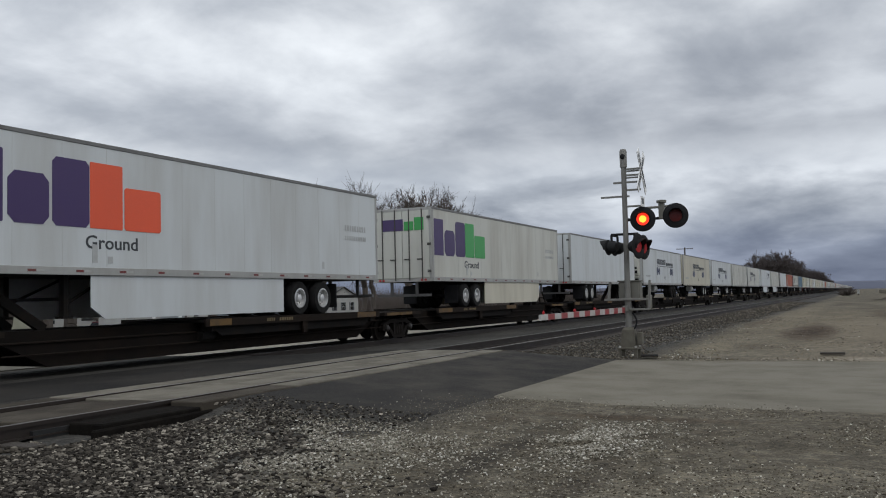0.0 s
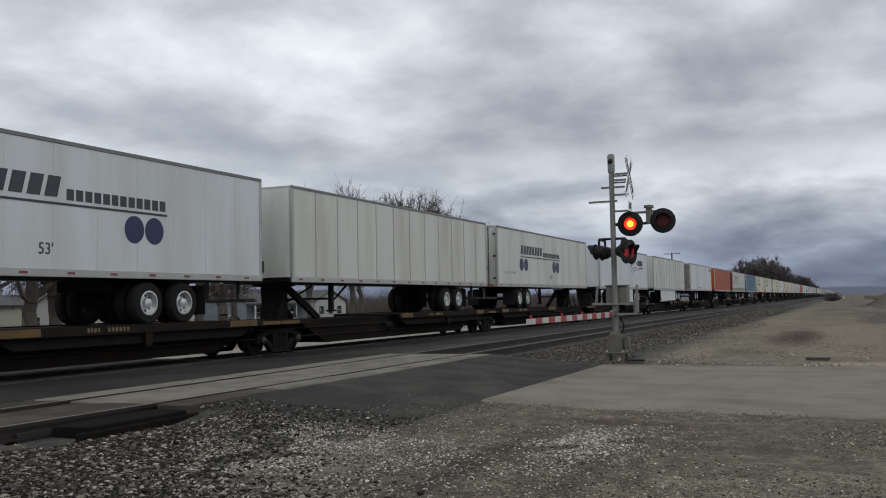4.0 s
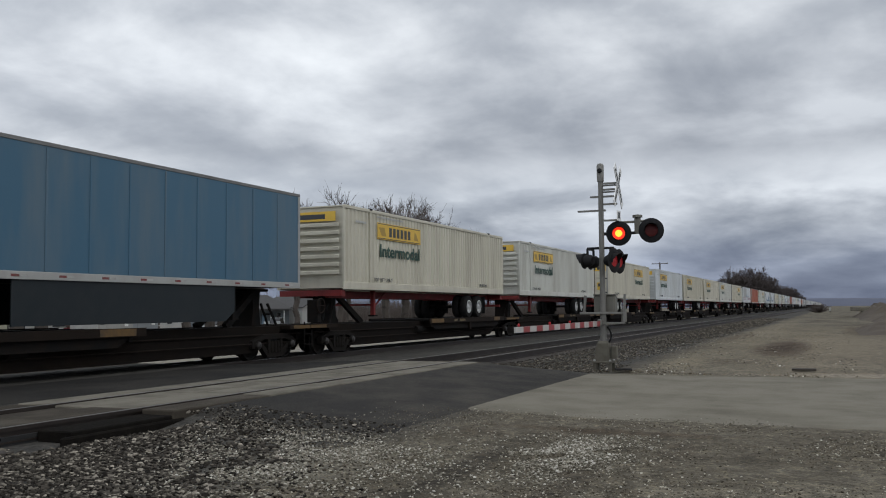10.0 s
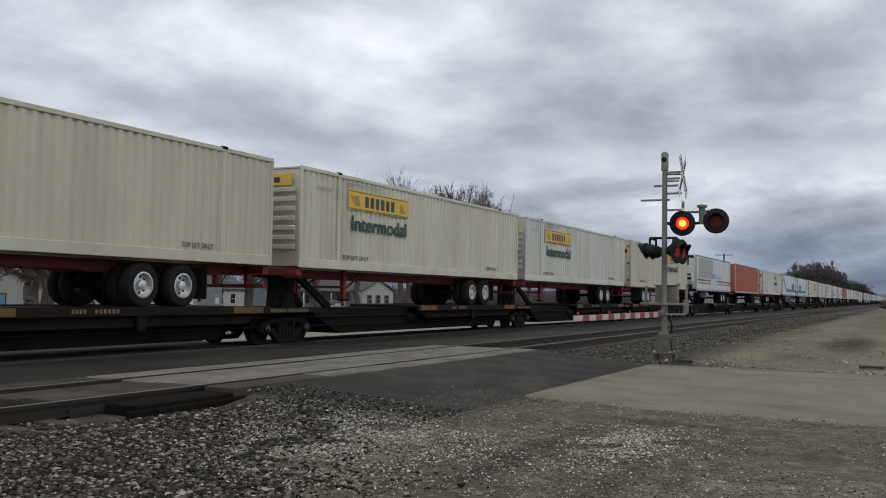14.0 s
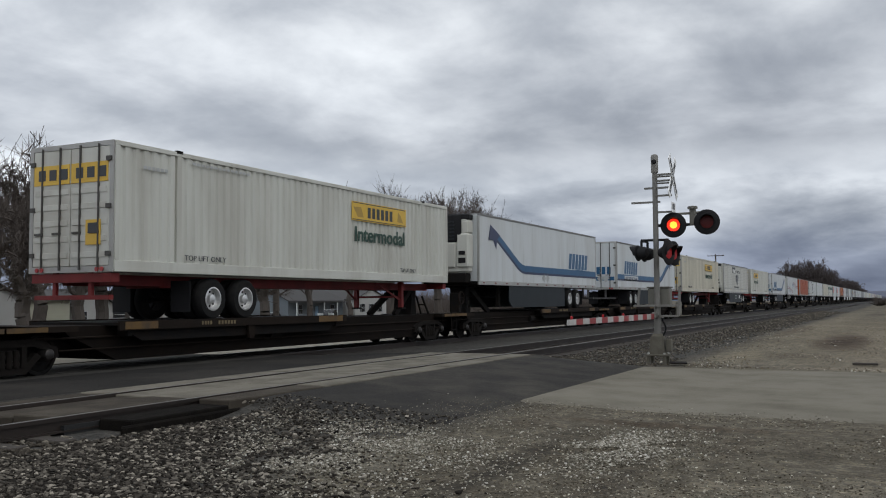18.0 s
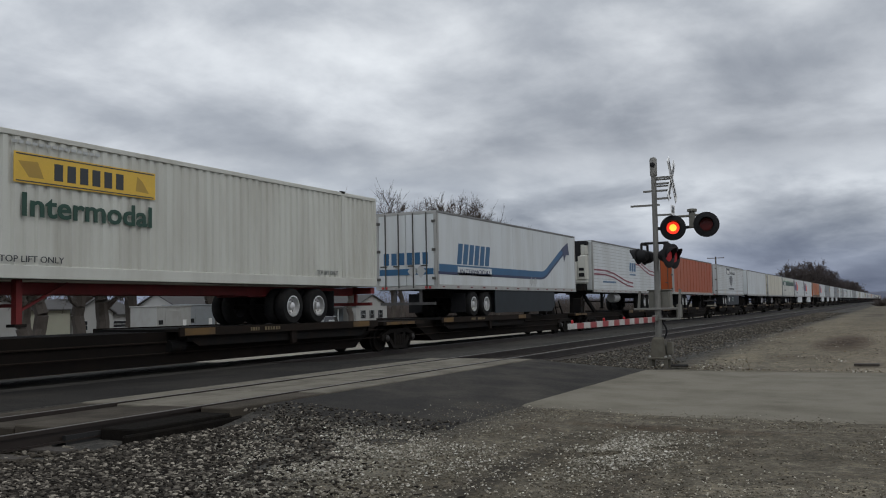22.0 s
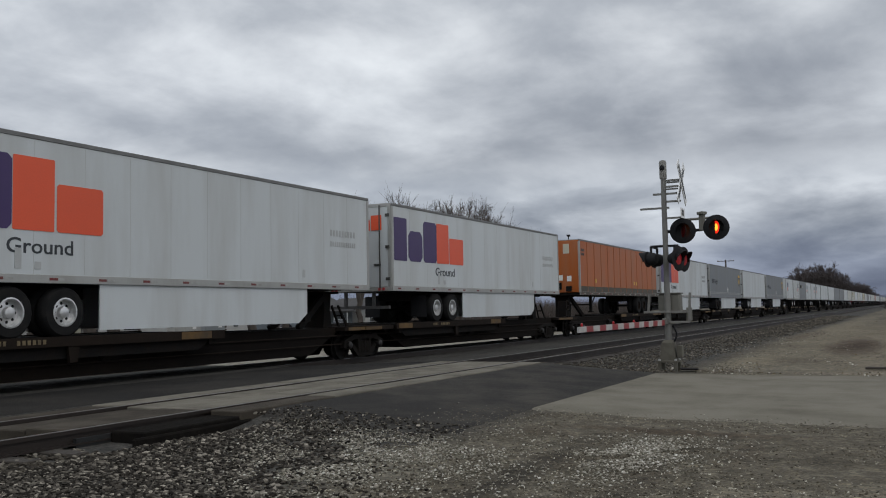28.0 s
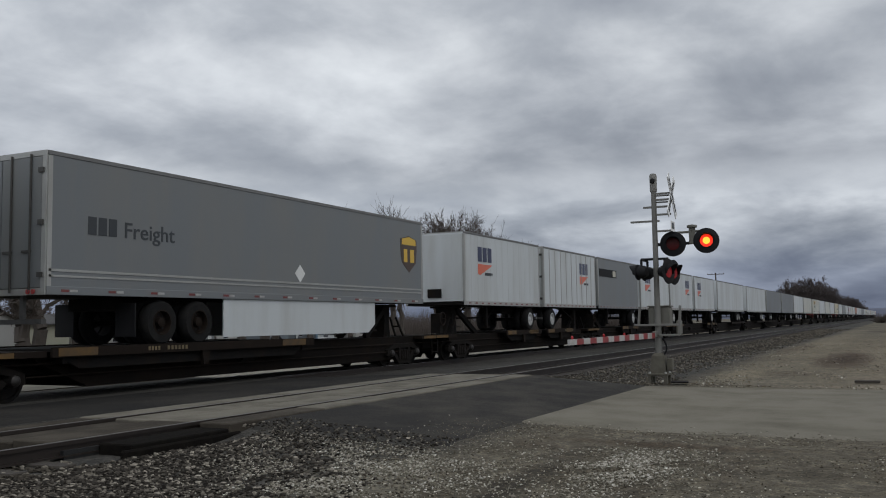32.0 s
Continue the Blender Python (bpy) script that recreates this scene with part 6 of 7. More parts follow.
def crossing_signal():
    th = thing("crossing_signal", "grey crossing signal mast with red flashers, crossbuck and lowered gate", "crossing signal", pose(*SIGNAL))
    part("mast", Build().lathe([(0.088, 0.25), (0.068, 2.0), (0.062, 4.6), (0.0, 4.62)], 16, "z"), MAST, th, smooth=True)
    bell = part("bell", Build().lathe([(0.0, 4.55), (0.085, 4.56), (0.09, 4.95), (0.07, 5.0), (0.0, 5.02)], 16, "z"), MAST, th, smooth=True)
    part("bell_gong", Build().lathe([(0.0, -0.13), (0.05, -0.12), (0.065, -0.085), (0.0, -0.085)], 14, "x", (0, 0, 4.82)), BLACK, bell, smooth=True)
    base = part("pedestal", Build().lathe([(0.26, 0.20), (0.255, 0.24), (0.20, 0.62), (0.13, 0.68), (0.0, 0.68)], 4, "z"), BASE, th, m=pose(0, 0, 0, 0, 0, 45))
    part("base_plate", Build().box(-0.24, 0.24, -0.24, 0.24, 0.15, 0.20, 0.008), BASE, th)
    for dx in (-0.19, 0.19):
        for dy in (-0.19, 0.19):
            leg = part("leg", Build().box(dx - 0.035, dx + 0.035, dy - 0.035, dy + 0.035, -0.05, 0.15), BASE, th)
            part("bolt", Build().lathe([(0.0, 0.20), (0.03, 0.20), (0.03, 0.235), (0.0, 0.24)], 6, "z", (dx, dy, 0)), GALV, leg)
    part("junction_box", Build().box(-0.10, 0.08, -0.33, -0.20, 0.26, 0.56, 0.015), BASE, th)
    bend = Build()
    turns = [Vector((0.0, -0.10 - 0.09 * math.sin(math.pi * k / 8), 0.60 + 0.42 * k / 8)) for k in range(9)]
    for p, q in zip(turns, turns[1:]):
        bend.rod(p, q, 0.022, 8)
    part("conduit", bend, BLACK, th, smooth=True)
    # gate machine, counterweight frame and arm
    mach = part("gate_machine", Build().box(0.09, 0.42, -0.27, 0.25, 1.34, 1.78, 0.03), HOUSING, th)
    part("machine_lid", Build().box(0.07, 0.44, -0.29, 0.27, 1.78, 1.81, 0.01), HOUSING, mach)
    for y, z0, z1 in ((0.44, 1.36, 1.78), (-0.52, 1.10, 1.80)):
        part("frame_upright", Build().beam((-0.1, y, z0), (-0.1, y - 0.04, z1), 0.07, 0.05), MAST, th)
    part("frame_bar", Build().box(-0.14, -0.06, -0.50, 0.55, 1.32, 1.375, 0.01), MAST, th)
    frame = part("counterweight_arm", Build().box(-0.14, -0.06, -0.52, -0.06, 1.08, 1.13, 0.01), MAST, th)
    part("counterweight", Build().box(0.05, 0.30, -0.52, -0.42, 1.12, 1.45, 0.02), HOUSING, frame)
    arm_y = 0.02
    arm = part("gate_arm", Build().box(-0.35, 0.25, arm_y - 0.04, arm_y + 0.04, 1.06, 1.2, 0.01), MAST, th)
    x, i, width = -6.65, 0, 0.40
    while x < -0.36:
        w = min(width, -0.36 - x)
        h = 0.05 + 0.015 * (x + 6.65) / 6
        part("stripe", Build().box(x, x + w, arm_y - 0.022, arm_y + 0.022, 1.10 - h, 1.10 + h), RED_STRIPE if i % 2 else GATE_WHITE, arm, "red reflective stripe" if i % 2 else "white reflective stripe")
        x, i = x + w, i + 1
    for q in (-6.45, -4.5, -3.0):
        part("arm_lamp", Build().lathe([(0.0, 1.15), (0.015, 1.15), (0.022, 1.17), (0.022, 1.20), (0.0, 1.215)], 10, "z", (q, arm_y, 0)), LAMP_DIM, arm, "small red lamp")
    # crossbuck and the plate under it, both facing the road
    sign = part("crossbuck", Build().rod((0.0, -0.06, 4.46), (0.0, -0.42, 4.46), 0.02, 8).rod((0.0, -0.06, 4.30), (0.0, -0.42, 4.30), 0.02, 8), MAST, th)
    for s in (-1, 1):
        blade = part("blade", Build().box(-0.61, 0.61, -0.008, 0.008, -0.11, 0.11), WHITE_TAPE, sign, "white reflective blade", pose(0.0, -0.43 - 0.012 * s, 4.43, 0, 50 * s, 0))
        part("wording_bars", bars(Build(), -0.5, 0.5, -0.055, 0.055, 8, -0.008, 0.3), INK["dark"], blade)
    plate = part("track_plate", Build().box(-0.2, 0.2, -0.44, -0.43, 3.58, 3.82), WHITE_TAPE, th, "small white plate")
    part("plate_bars", bars(Build(), -0.12, 0.12, 3.64, 3.78, 2, -0.441, 0.4), INK["dark"], plate)
    for z, y0, y1 in ((4.51, -0.40, 0.0), (4.36, -0.40, 0.0), (4.19, -0.36, 0.26), (3.85, -0.12, 0.58), (4.0, -0.40, 0.0), (3.6, -0.42, 0.0)):
        part("sign_bracket", Build().box(-0.03, 0.03, y0, y1, z - 0.022, z + 0.022), MAST, th)
    # upper pair on an arm towards the side road
    yaw = math.degrees(math.atan2(SIGNAL.y, SIGNAL.x))
    side = Vector((math.sin(radians(yaw + 8)), -math.cos(radians(yaw + 8)), 0))
    a, b = side * 0.42, side * 1.21
    arm2 = part("light_arm", Build().rod((0, 0, 3.28), side * 0.2 + Vector((0.1, 0, 3.28)), 0.04, 8).rod(a + Vector((0.12, 0, 3.28)), b + Vector((0.12, 0, 3.34)), 0.035, 8), BLACK, th)
    mid = side * 0.86
    part("arm_bracket", Build().box(mid.x + 0.05, mid.x + 0.17, mid.y - 0.07, mid.y + 0.07, 3.28, 3.68, 0.015).rod(mid + Vector((0.1, 0, 3.58)), b + Vector((0.1, 0, 3.61)), 0.03, 8).rod(mid + Vector((0.1, 0, 3.58)), a + Vector((0.1, 0, 3.56)), 0.03, 8).lathe([(0.0, 3.68), (0.12, 3.68), (0.12, 3.74), (0.0, 3.76)], 10, "z", (mid.x + 0.11, mid.y, 0)), HOUSING, arm2)
    flasher(th, (a.x, a.y, 3.285), yaw - 2, True, 0)
    flasher(th, (b.x, b.y, 3.35), yaw - 2, True, 1)
    # lower pairs, along the road in both directions
    part("cross_arm", Build().rod((0, -0.30, 2.93), (0, 0.36, 2.93), 0.03, 8).rod((-0.3, -0.28, 2.9), (0.3, -0.28, 2.9), 0.025, 8).rod((-0.3, 0.28, 2.9), (0.3, 0.28, 2.9), 0.025, 8), BLACK, th)
    for dx in (-0.3, 0.3):
        for dy in (-0.28, 0.28):
            part("hanger", Build().rod((dx, dy, 2.9), (dx, dy, 2.75), 0.03, 6), BLACK, th)
        flasher(th, (dx, -0.34, 2.61), 74, False, 1)
        flasher(th, (dx, 0.34, 2.61), -106, False, 0)
    return th


RED_STRIPE = material("red_reflective_stripe", (0.24, 0.018, 0.02), 0.45, amount=0.2)
crossing_signal()
tagged(part("steel_plate", Build().box(-0.2, 0.25, -0.3, 0.1, 0.0, 0.03, 0.01), STEEL, m=pose(21.75, 4.72, 0.125, 0, 0, 12)), "dark steel plate lying beside the signal base", "plate")
tagged(part("board", Build().box(-0.1, 0.1, -0.27, 0.27, 0.0, 0.05, 0.01), WEATHERED, m=pose(23.5, 0.7, 0.07, 0, 0, 4)), "short dark board lying on the dirt", "board")


# ---- what stands beyond ----
BARK = material("grey_brown_bark", (0.075, 0.062, 0.052), 0.9, 0, (0.03, 0.026, 0.022), 0.5, 4.0, 3.0, 0.4)
TWIGS = material("brown_twigs", (0.10, 0.084, 0.074), 0.95, 0, (0.06, 0.05, 0.044), 0.5, 0.6, spec=0.1)


# Paler, greyer twigs for the far clumps: haze is mixed into their colour.
FAR_TWIGS = material("hazy_brown_twigs", (0.115, 0.098, 0.094), 0.95, 0, (0.085, 0.072, 0.07), 0.5, 0.3, spec=0.1)


def sticks(a, b, ra, rb):
    """Three-sided twigs from points a to points b: vertices and faces."""
    way = b - a
    way = way / np.maximum(np.linalg.norm(way, axis=1, keepdims=True), 1e-6)
    u = np.cross(way, np.array([0.31, 0.77, 0.56]))
    u /= np.maximum(np.linalg.norm(u, axis=1, keepdims=True), 1e-6)
    w = np.cross(way, u)
    rows = []
    for c, r in ((a, ra), (b, rb)):
        for k in range(3):
            f = 2 * math.pi * k / 3
            rows.append(c + (u * math.cos(f) + w * math.sin(f)) * r[:, None])
    v = np.stack(rows, 1).reshape(-1, 3)
    f = np.array([(0, 1, 4, 3), (1, 2, 5, 4), (2, 0, 3, 5)])
    return v, (f[None] + (np.arange(len(a)) * 6)[:, None, None]).reshape(-1, 4)


def bare_tree(x, y, height, spread, seed, points=240, label="leafless grey-brown tree behind the houses", least=0.026, twig=TWIGS):
    """A leafless tree: branches grow out to points of a domed crown, thicker where they carry more; fine twigs end them."""
    rng = np.random.default_rng(seed)
    height *= 1.075
    z = ground_z(min(x, 290), y) - 0.15
    th = thing("tree", label, "tree", pose(x, y, z), group="bare trees")
    R, rise = 0.33 * height * spread, 0.36 * height
    centre = np.array([0, 0, height * 0.60])
    d = rng.normal(size=(points, 3))
    d /= np.linalg.norm(d, axis=1, keepdims=True)
    lumps = 0.82 + 0.24 * np.sin(3 * d[:, :1] * 2 + seed) * np.sin(d[:, 1:2] * 5 + seed * 2) + 0.10 * np.sin(d[:, 2:] * 9 + seed)
    target = centre + d * (rng.uniform(0, 1, (points, 1)) ** 0.45) * lumps * np.array([R, R, rise])
    target = target[target[:, 2] > height * 0.26]
    fork = np.array([0.0, 0.0, height * 0.22])
    target = target[np.argsort(np.linalg.norm(target - fork, axis=1))]
    nodes = [np.array([0.0, 0.0, 0.0]), fork * 0.5 + rng.normal(size=3) * 0.08, fork, np.array([rng.normal() * 0.3, rng.normal() * 0.3, height * 0.36])]
    parent, far = [-1, 0, 1, 2], [0.0, height * 0.11, height * 0.22, height * 0.36]
    for p in target:
        q = np.array(nodes[2:])
        gap = np.linalg.norm(q - p, axis=1)
        cost = gap * (1.0 + 0.5 * (q[:, 2] > p[2] + 0.2)) + 0.28 * np.array(far[2:])
        k = int(np.argmin(cost)) + 2
        nodes.append(p), parent.append(k), far.append(far[k] + float(gap[k - 2]))
    carried = np.ones(len(nodes))
    for k in range(len(nodes) - 1, 0, -1):
        carried[parent[k]] += carried[k]
    trunk = Build()
    radius = least * 1.15 * carried ** 0.47
    a, b, ra, rb = [], [], [], []
    for k in range(1, len(nodes)):
        p, q = nodes[parent[k]], nodes[k]
        m = (p + q) / 2 + rng.normal(size=3) * 0.07 * np.linalg.norm(q - p) + np.array([0, 0, 0.05 * np.linalg.norm(q - p)])
        if k < 4 or carried[k] > 22:
            r0 = min(radius[parent[k]], radius[k] * 1.35)
            trunk.rod(p, m, r0, 7, (r0 + radius[k]) / 2), trunk.rod(m, q, (r0 + radius[k]) / 2, 7, radius[k])
        else:
            a += [p, m]
            b += [m, q]
            ra += [radius[k] * 1.1, radius[k]]
            rb += [radius[k], radius[k] * 0.9]
    tips = np.array(nodes[4:])
    way = tips - np.array([0, 0, height * 0.38])
    way /= np.linalg.norm(way, axis=1, keepdims=True)
    n = 7
    p = np.repeat(tips, n, 0) - np.repeat(way, n, 0) * rng.uniform(0, 0.03 * height, (len(tips) * n, 1))
    v = np.repeat(way, n, 0) * 0.75 + rng.normal(size=p.shape) * 0.55 + np.array([0, 0, 0.1])
    q = p + v * rng.uniform(0.02, 0.048, (len(p), 1)) * height
    p2 = np.repeat(p + (q - p) * rng.uniform(0.3, 0.9, (len(p), 1)), 2, 0)
    q2 = p2 + (np.repeat(v, 2, 0) + rng.normal(size=p2.shape) * 0.5) * rng.uniform(0.012, 0.035, (len(p2), 1)) * height
    one = np.ones(len(p)) * least * 0.8
    two = np.ones(len(p2)) * least * 0.65
    va, fa = sticks(np.concatenate([np.array(a), p, p2]), np.concatenate([np.array(b), q, q2]), np.concatenate([np.array(ra), one, two]), np.concatenate([np.array(rb), one * 0.8, two * 0.7]))
    crown = bpy.data.meshes.new("crown")
    crown.from_pydata(va.tolist(), [], fa.tolist())
    crown.materials.append(twig)
    part("trunk", trunk, BARK, th), part("crown", crown, None, th)


for i, (x, y, h, sp, n) in enumerate([(93, 64, 15.2, 0.7, 200), (104, 65, 18.0, 0.65, 220), (112, 63, 19.6, 0.75, 260), (120, 66, 16.6, 0.6, 180), (128, 64, 18.8, 0.95, 640), (135, 64, 20.4, 1.1, 760), (143, 66, 20.2, 1.1, 760), (150.5, 64, 18.6, 0.95, 600), (164, 64, 18.2, 0.6, 220),
                                      (79, 63, 14.6, 0.8, 380), (73, 62, 13.5, 0.9, 420), (66, 66, 13.4, 1.1, 560), (60.5, 64, 12.6, 1.0, 520), (85, 63, 12.2, 0.9, 220), (57, 63, 15.2, 0.9, 460), (52, 62, 15.8, 0.8, 460), (47, 63, 15.0, 0.9, 460), (54, 41, 8.6, 0.8, 200), (31, 38, 8.2, 0.8, 200), (38, 62, 13.0, 0.9, 220)]):
    bare_tree(x, y, h, sp, 40 + i, n)
for i, (x, y, h, sp) in enumerate([(420, 46, 13.5, 1.6), (418, 39.5, 18.0, 1.4), (424, 32.5, 19.0, 1.4), (420, 27.0, 15.0, 1.4), (600, 35, 13.0, 1.6), (606, 29.5, 15.0, 1.5), (600, 23.5, 13.0, 1.5), (640, 21.0, 9.0, 1.6)]):
    bare_tree(x, y, h, sp, 80 + i, 620, "dense leafless tree in a clump beside the line", 0.062, FAR_TWIGS)


def far_woods():
    """Brush and bare saplings that close the view behind the houses."""
    rng = np.random.default_rng(5)
    n = 17000
    x, y = rng.uniform(10, 420, n), rng.uniform(104, 128, n)
    h = rng.uniform(3.0, 9.0, n) * (0.75 + 0.25 * np.sin(x * 0.21) * np.sin(x * 0.067 + 1))
    w = rng.uniform(0.05, 0.16, n)
    lean = rng.uniform(-0.35, 0.35, (n, 2)) * h[:, None]
    base = rng.uniform(0, 1.5, n)
    z0 = -1.3 + base * (rng.uniform(0, 1, n) > 0.5)
    a = np.stack([x - w, y, z0], 1)
    c = np.stack([x + w, y, z0], 1)
    d = np.stack([x, y + w, z0], 1)
    e = np.stack([x + lean[:, 0], y + lean[:, 1], -1.3 + h], 1)
    v = np.stack([a, c, d, e], 1).reshape(-1, 3)
    k = np.arange(n) * 4
    f = np.concatenate([np.stack([k, k + 1, k + 3], 1), np.stack([k + 1, k + 2, k + 3], 1), np.stack([k + 2, k, k + 3], 1)])
    me = bpy.data.meshes.new("far_woods")
    me.from_pydata(v.tolist(), [], f.tolist())
    me.materials.append(TWIGS)
    tagged(new("far_woods", me), "brown leafless brush far behind the houses", "woods", kind="stuff")


far_woods()


def utility_pole():
    x, y = 150.0, 25.6
    z = ground_z(x, y)
    th = thing("utility_pole", "far wooden utility pole with a crossarm", "utility pole", pose(x, y, z))
    part("pole", Build().lathe([(0.16, 0.0), (0.11, 9.05), (0.0, 9.06)], 10, "z"), BARK, th)
    part("crossarm", Build().box(-0.06, 0.06, -1.3, 1.3, 8.78, 8.88), BARK, th)
    for q in (-1.2, -0.7, 0.7, 1.2):
        part("insulator", Build().lathe([(0.0, 8.9), (0.05, 8.9), (0.06, 9.0), (0.0, 9.05)], 8, "z", (0, q, 0)), GALV, th)


utility_pole()
SIDING = material("white_siding", (0.40, 0.40, 0.385), 0.7, 0, (0.35, 0.33, 0.3), 0.3, 1.0)
SIDING_BLUE = material("blue_grey_siding", (0.15, 0.175, 0.195), 0.7, 0, (0.12, 0.12, 0.12), 0.3, 1.0)
SIDING_CREAM = material("cream_siding", (0.40, 0.40, 0.31), 0.7, 0, (0.35, 0.33, 0.27), 0.4, 1.0)
METAL_GREY = material("grey_sheet_metal", (0.26, 0.28, 0.29), 0.5, 0.3, (0.15, 0.15, 0.15), 0.3, 1.0)
SHINGLE = material("dark_shingles", (0.055, 0.053, 0.052), 0.9, 0, (0.10, 0.095, 0.09), 0.4, 1.2, 1.0, 0.4)
WINDOW = material("dark_window", (0.02, 0.023, 0.028), 0.1)


def house(x, y, w, d, wall, rise, siding, label, gable_front=True, windows=(), shutters=False, door=None, porch=False, ground=-1.2):
    """A small house with a pitched roof; its front looks to the tracks."""
    th = thing("house", label, "house", pose(x, y, ground), group="houses beyond the tracks")
    o = [(-w / 2, 0), (w / 2, 0), (w / 2, wall), (0, wall + rise), (-w / 2, wall)] if gable_front else [(-w / 2, 0), (w / 2, 0), (w / 2, wall), (-w / 2, wall)]
    b = Build().slab(o, 0, d)
    if not gable_front:
        b.add([(-w / 2 + 0.1, 0, wall), (-w / 2 + 0.1, d, wall), (-w / 2 + 0.1, d / 2, wall + rise), (w / 2 - 0.1, 0, wall), (w / 2 - 0.1, d, wall), (w / 2 - 0.1, d / 2, wall + rise)], [(0, 2, 1), (3, 4, 5)])
    part("wall", b, siding, th)
    e, t = 0.35, 0.14
    if gable_front:
        for s in (-1, 1):
            k = rise / (w / 2)
            part("roof", Build().slab([(s * (w / 2 + e), wall - e * k), (0, wall + rise), (0, wall + rise + t), (s * (w / 2 + e), wall - e * k + t)], -e, d + e), SHINGLE, th)
    else:
        for s in (-1, 1):
            y0, y1 = (-e, d / 2) if s < 0 else (d + e, d / 2)
            lo = wall - e * rise / (d / 2)
            part("roof", Build().add([(-w / 2 - e, y0, lo), (w / 2 + e, y0, lo), (w / 2 + e, y1, wall + rise), (-w / 2 - e, y1, wall + rise), (-w / 2 - e, y0, lo + t), (w / 2 + e, y0, lo + t), (w / 2 + e, y1, wall + rise + t), (-w / 2 - e, y1, wall + rise + t)],
                                     [(0, 1, 2, 3), (4, 7, 6, 5), (0, 4, 5, 1), (1, 5, 6, 2), (2, 6, 7, 3), (3, 7, 4, 0)]), SHINGLE, th)
    for wx, wz, ww, wh in windows:
        win = part("window", Build().box(wx - ww / 2 - 0.06, wx + ww / 2 + 0.06, -0.05, 0.0, wz - 0.06, wz + wh + 0.06), PAINT["white"], th)
        part("pane", Build().box(wx - ww / 2, wx + ww / 2, -0.07, -0.05, wz, wz + wh), WINDOW, win)
        part("glazing_bar", Build().box(wx - ww / 2, wx + ww / 2, -0.08, -0.07, wz + wh / 2 - 0.025, wz + wh / 2 + 0.025), PAINT["white"], win)
        if shutters:
            for s in (-1, 1):
                part("shutter", Build().box(wx + s * (ww / 2 + 0.22) - 0.15, wx + s * (ww / 2 + 0.22) + 0.15, -0.06, -0.004, wz, wz + wh), INK["dark"], win)
    if door is not None:
        dr = part("door", Build().box(door - 0.5, door + 0.5, -0.06, 0.0, 0.1, 2.15), INK["sky"], th)
        part("door_frame", Build().box(door - 0.6, door - 0.5, -0.08, 0.0, 0.1, 2.25).box(door + 0.5, door + 0.6, -0.08, 0.0, 0.1, 2.25).box(door - 0.5, door + 0.5, -0.08, 0.0, 2.15, 2.25), INK["dark"], dr)
    if porch:
        part("porch_roof", Build().box(-w / 2, w / 2, -1.8, -0.1, wall - 0.35, wall - 0.2), SHINGLE, th)
        for i in range(5):
            q = -w / 2 + 0.2 + i * (w - 0.4) / 4
            part("porch_post", Build().box(q - 0.08, q + 0.08, -1.75, -1.59, 0.0, wall - 0.35), PAINT["white"], th)
    return th


house(74.4, 80, 5.6, 9, 2.9, 1.5, SIDING, "small white house with a dark gabled roof", windows=((-1.3, 1.0, 0.8, 1.0),))
house(80.0, 82, 6.0, 8, 2.7, 1.6, SIDING, "low white house wing with dark shingles", gable_front=False, windows=((0.2, 1.2, 2.0, 0.7),))
house(68.2, 80, 6.0, 8, 3.3, 1.0, SIDING_CREAM, "cream outbuilding with a low roof", gable_front=False)
house(62.0, 80, 5.4, 8, 3.6, 1.2, SIDING, "white outbuilding with a blue door", door=-0.3)
house(151.5, 90, 11.5, 9, 3.4, 2.0, SIDING, "white gabled house with dark shutters", windows=((-3.2, 1.0, 1.0, 1.5), (0.0, 1.0, 1.0, 1.5), (3.2, 1.0, 1.0, 1.5)), shutters=True)
house(136.0, 92, 17.0, 10, 3.2, 2.4, SIDING_BLUE, "blue-grey house with a porch", gable_front=False, windows=((-5, 0.9, 1.1, 1.5), (5, 0.9, 1.1, 1.5)), door=0.0, porch=True)
house(112.0, 95, 14.0, 10, 3.2, 2.4, SIDING, "white house with a dark roof", gable_front=False, windows=((-4, 0.9, 1.1, 1.5), (3, 0.9, 1.1, 1.5)))
house(40.0, 76, 12.0, 10, 3.2, 2.2, SIDING, "white house beside the road", windows=((-3, 0.9, 1.1, 1.5), (3, 0.9, 1.1, 1.5)))


def metal_shed(x, y, w, h, d, mat, label):
    th = thing("metal_cabinet", label, "cabinet", pose(x, y, ground_z(x, y) - 0.05))
    part("body", Build().box(-w / 2, w / 2, 0, d, 0, h, 0.03), mat, th)
    part("lid", Build().box(-w / 2 - 0.06, w / 2 + 0.06, -0.06, d + 0.06, h, h + 0.08, 0.02), mat, th)
    part("door", Build().box(-w / 4, w / 5, -0.03, 0, 0.2, h - 0.25, 0.01), mat, th)
    part("sign", Build().box(w / 4, w / 4 + 0.35, -0.02, 0, h * 0.55, h * 0.55 + 0.45), WHITE_TAPE, th)
    part("vent", Build().box(-w / 2 + 0.2, -w / 2 + 0.6, -0.02, 0, h * 0.6, h * 0.6 + 0.3), BLACK, th)


metal_shed(49.0, 45, 3.4, 3.0, 2.4, PAINT["silver"], "light grey metal equipment cabinet beyond the train")
metal_shed(52.3, 45.4, 2.9, 3.1, 2.4, METAL_GREY, "grey metal signal equipment cabinet with a sign")


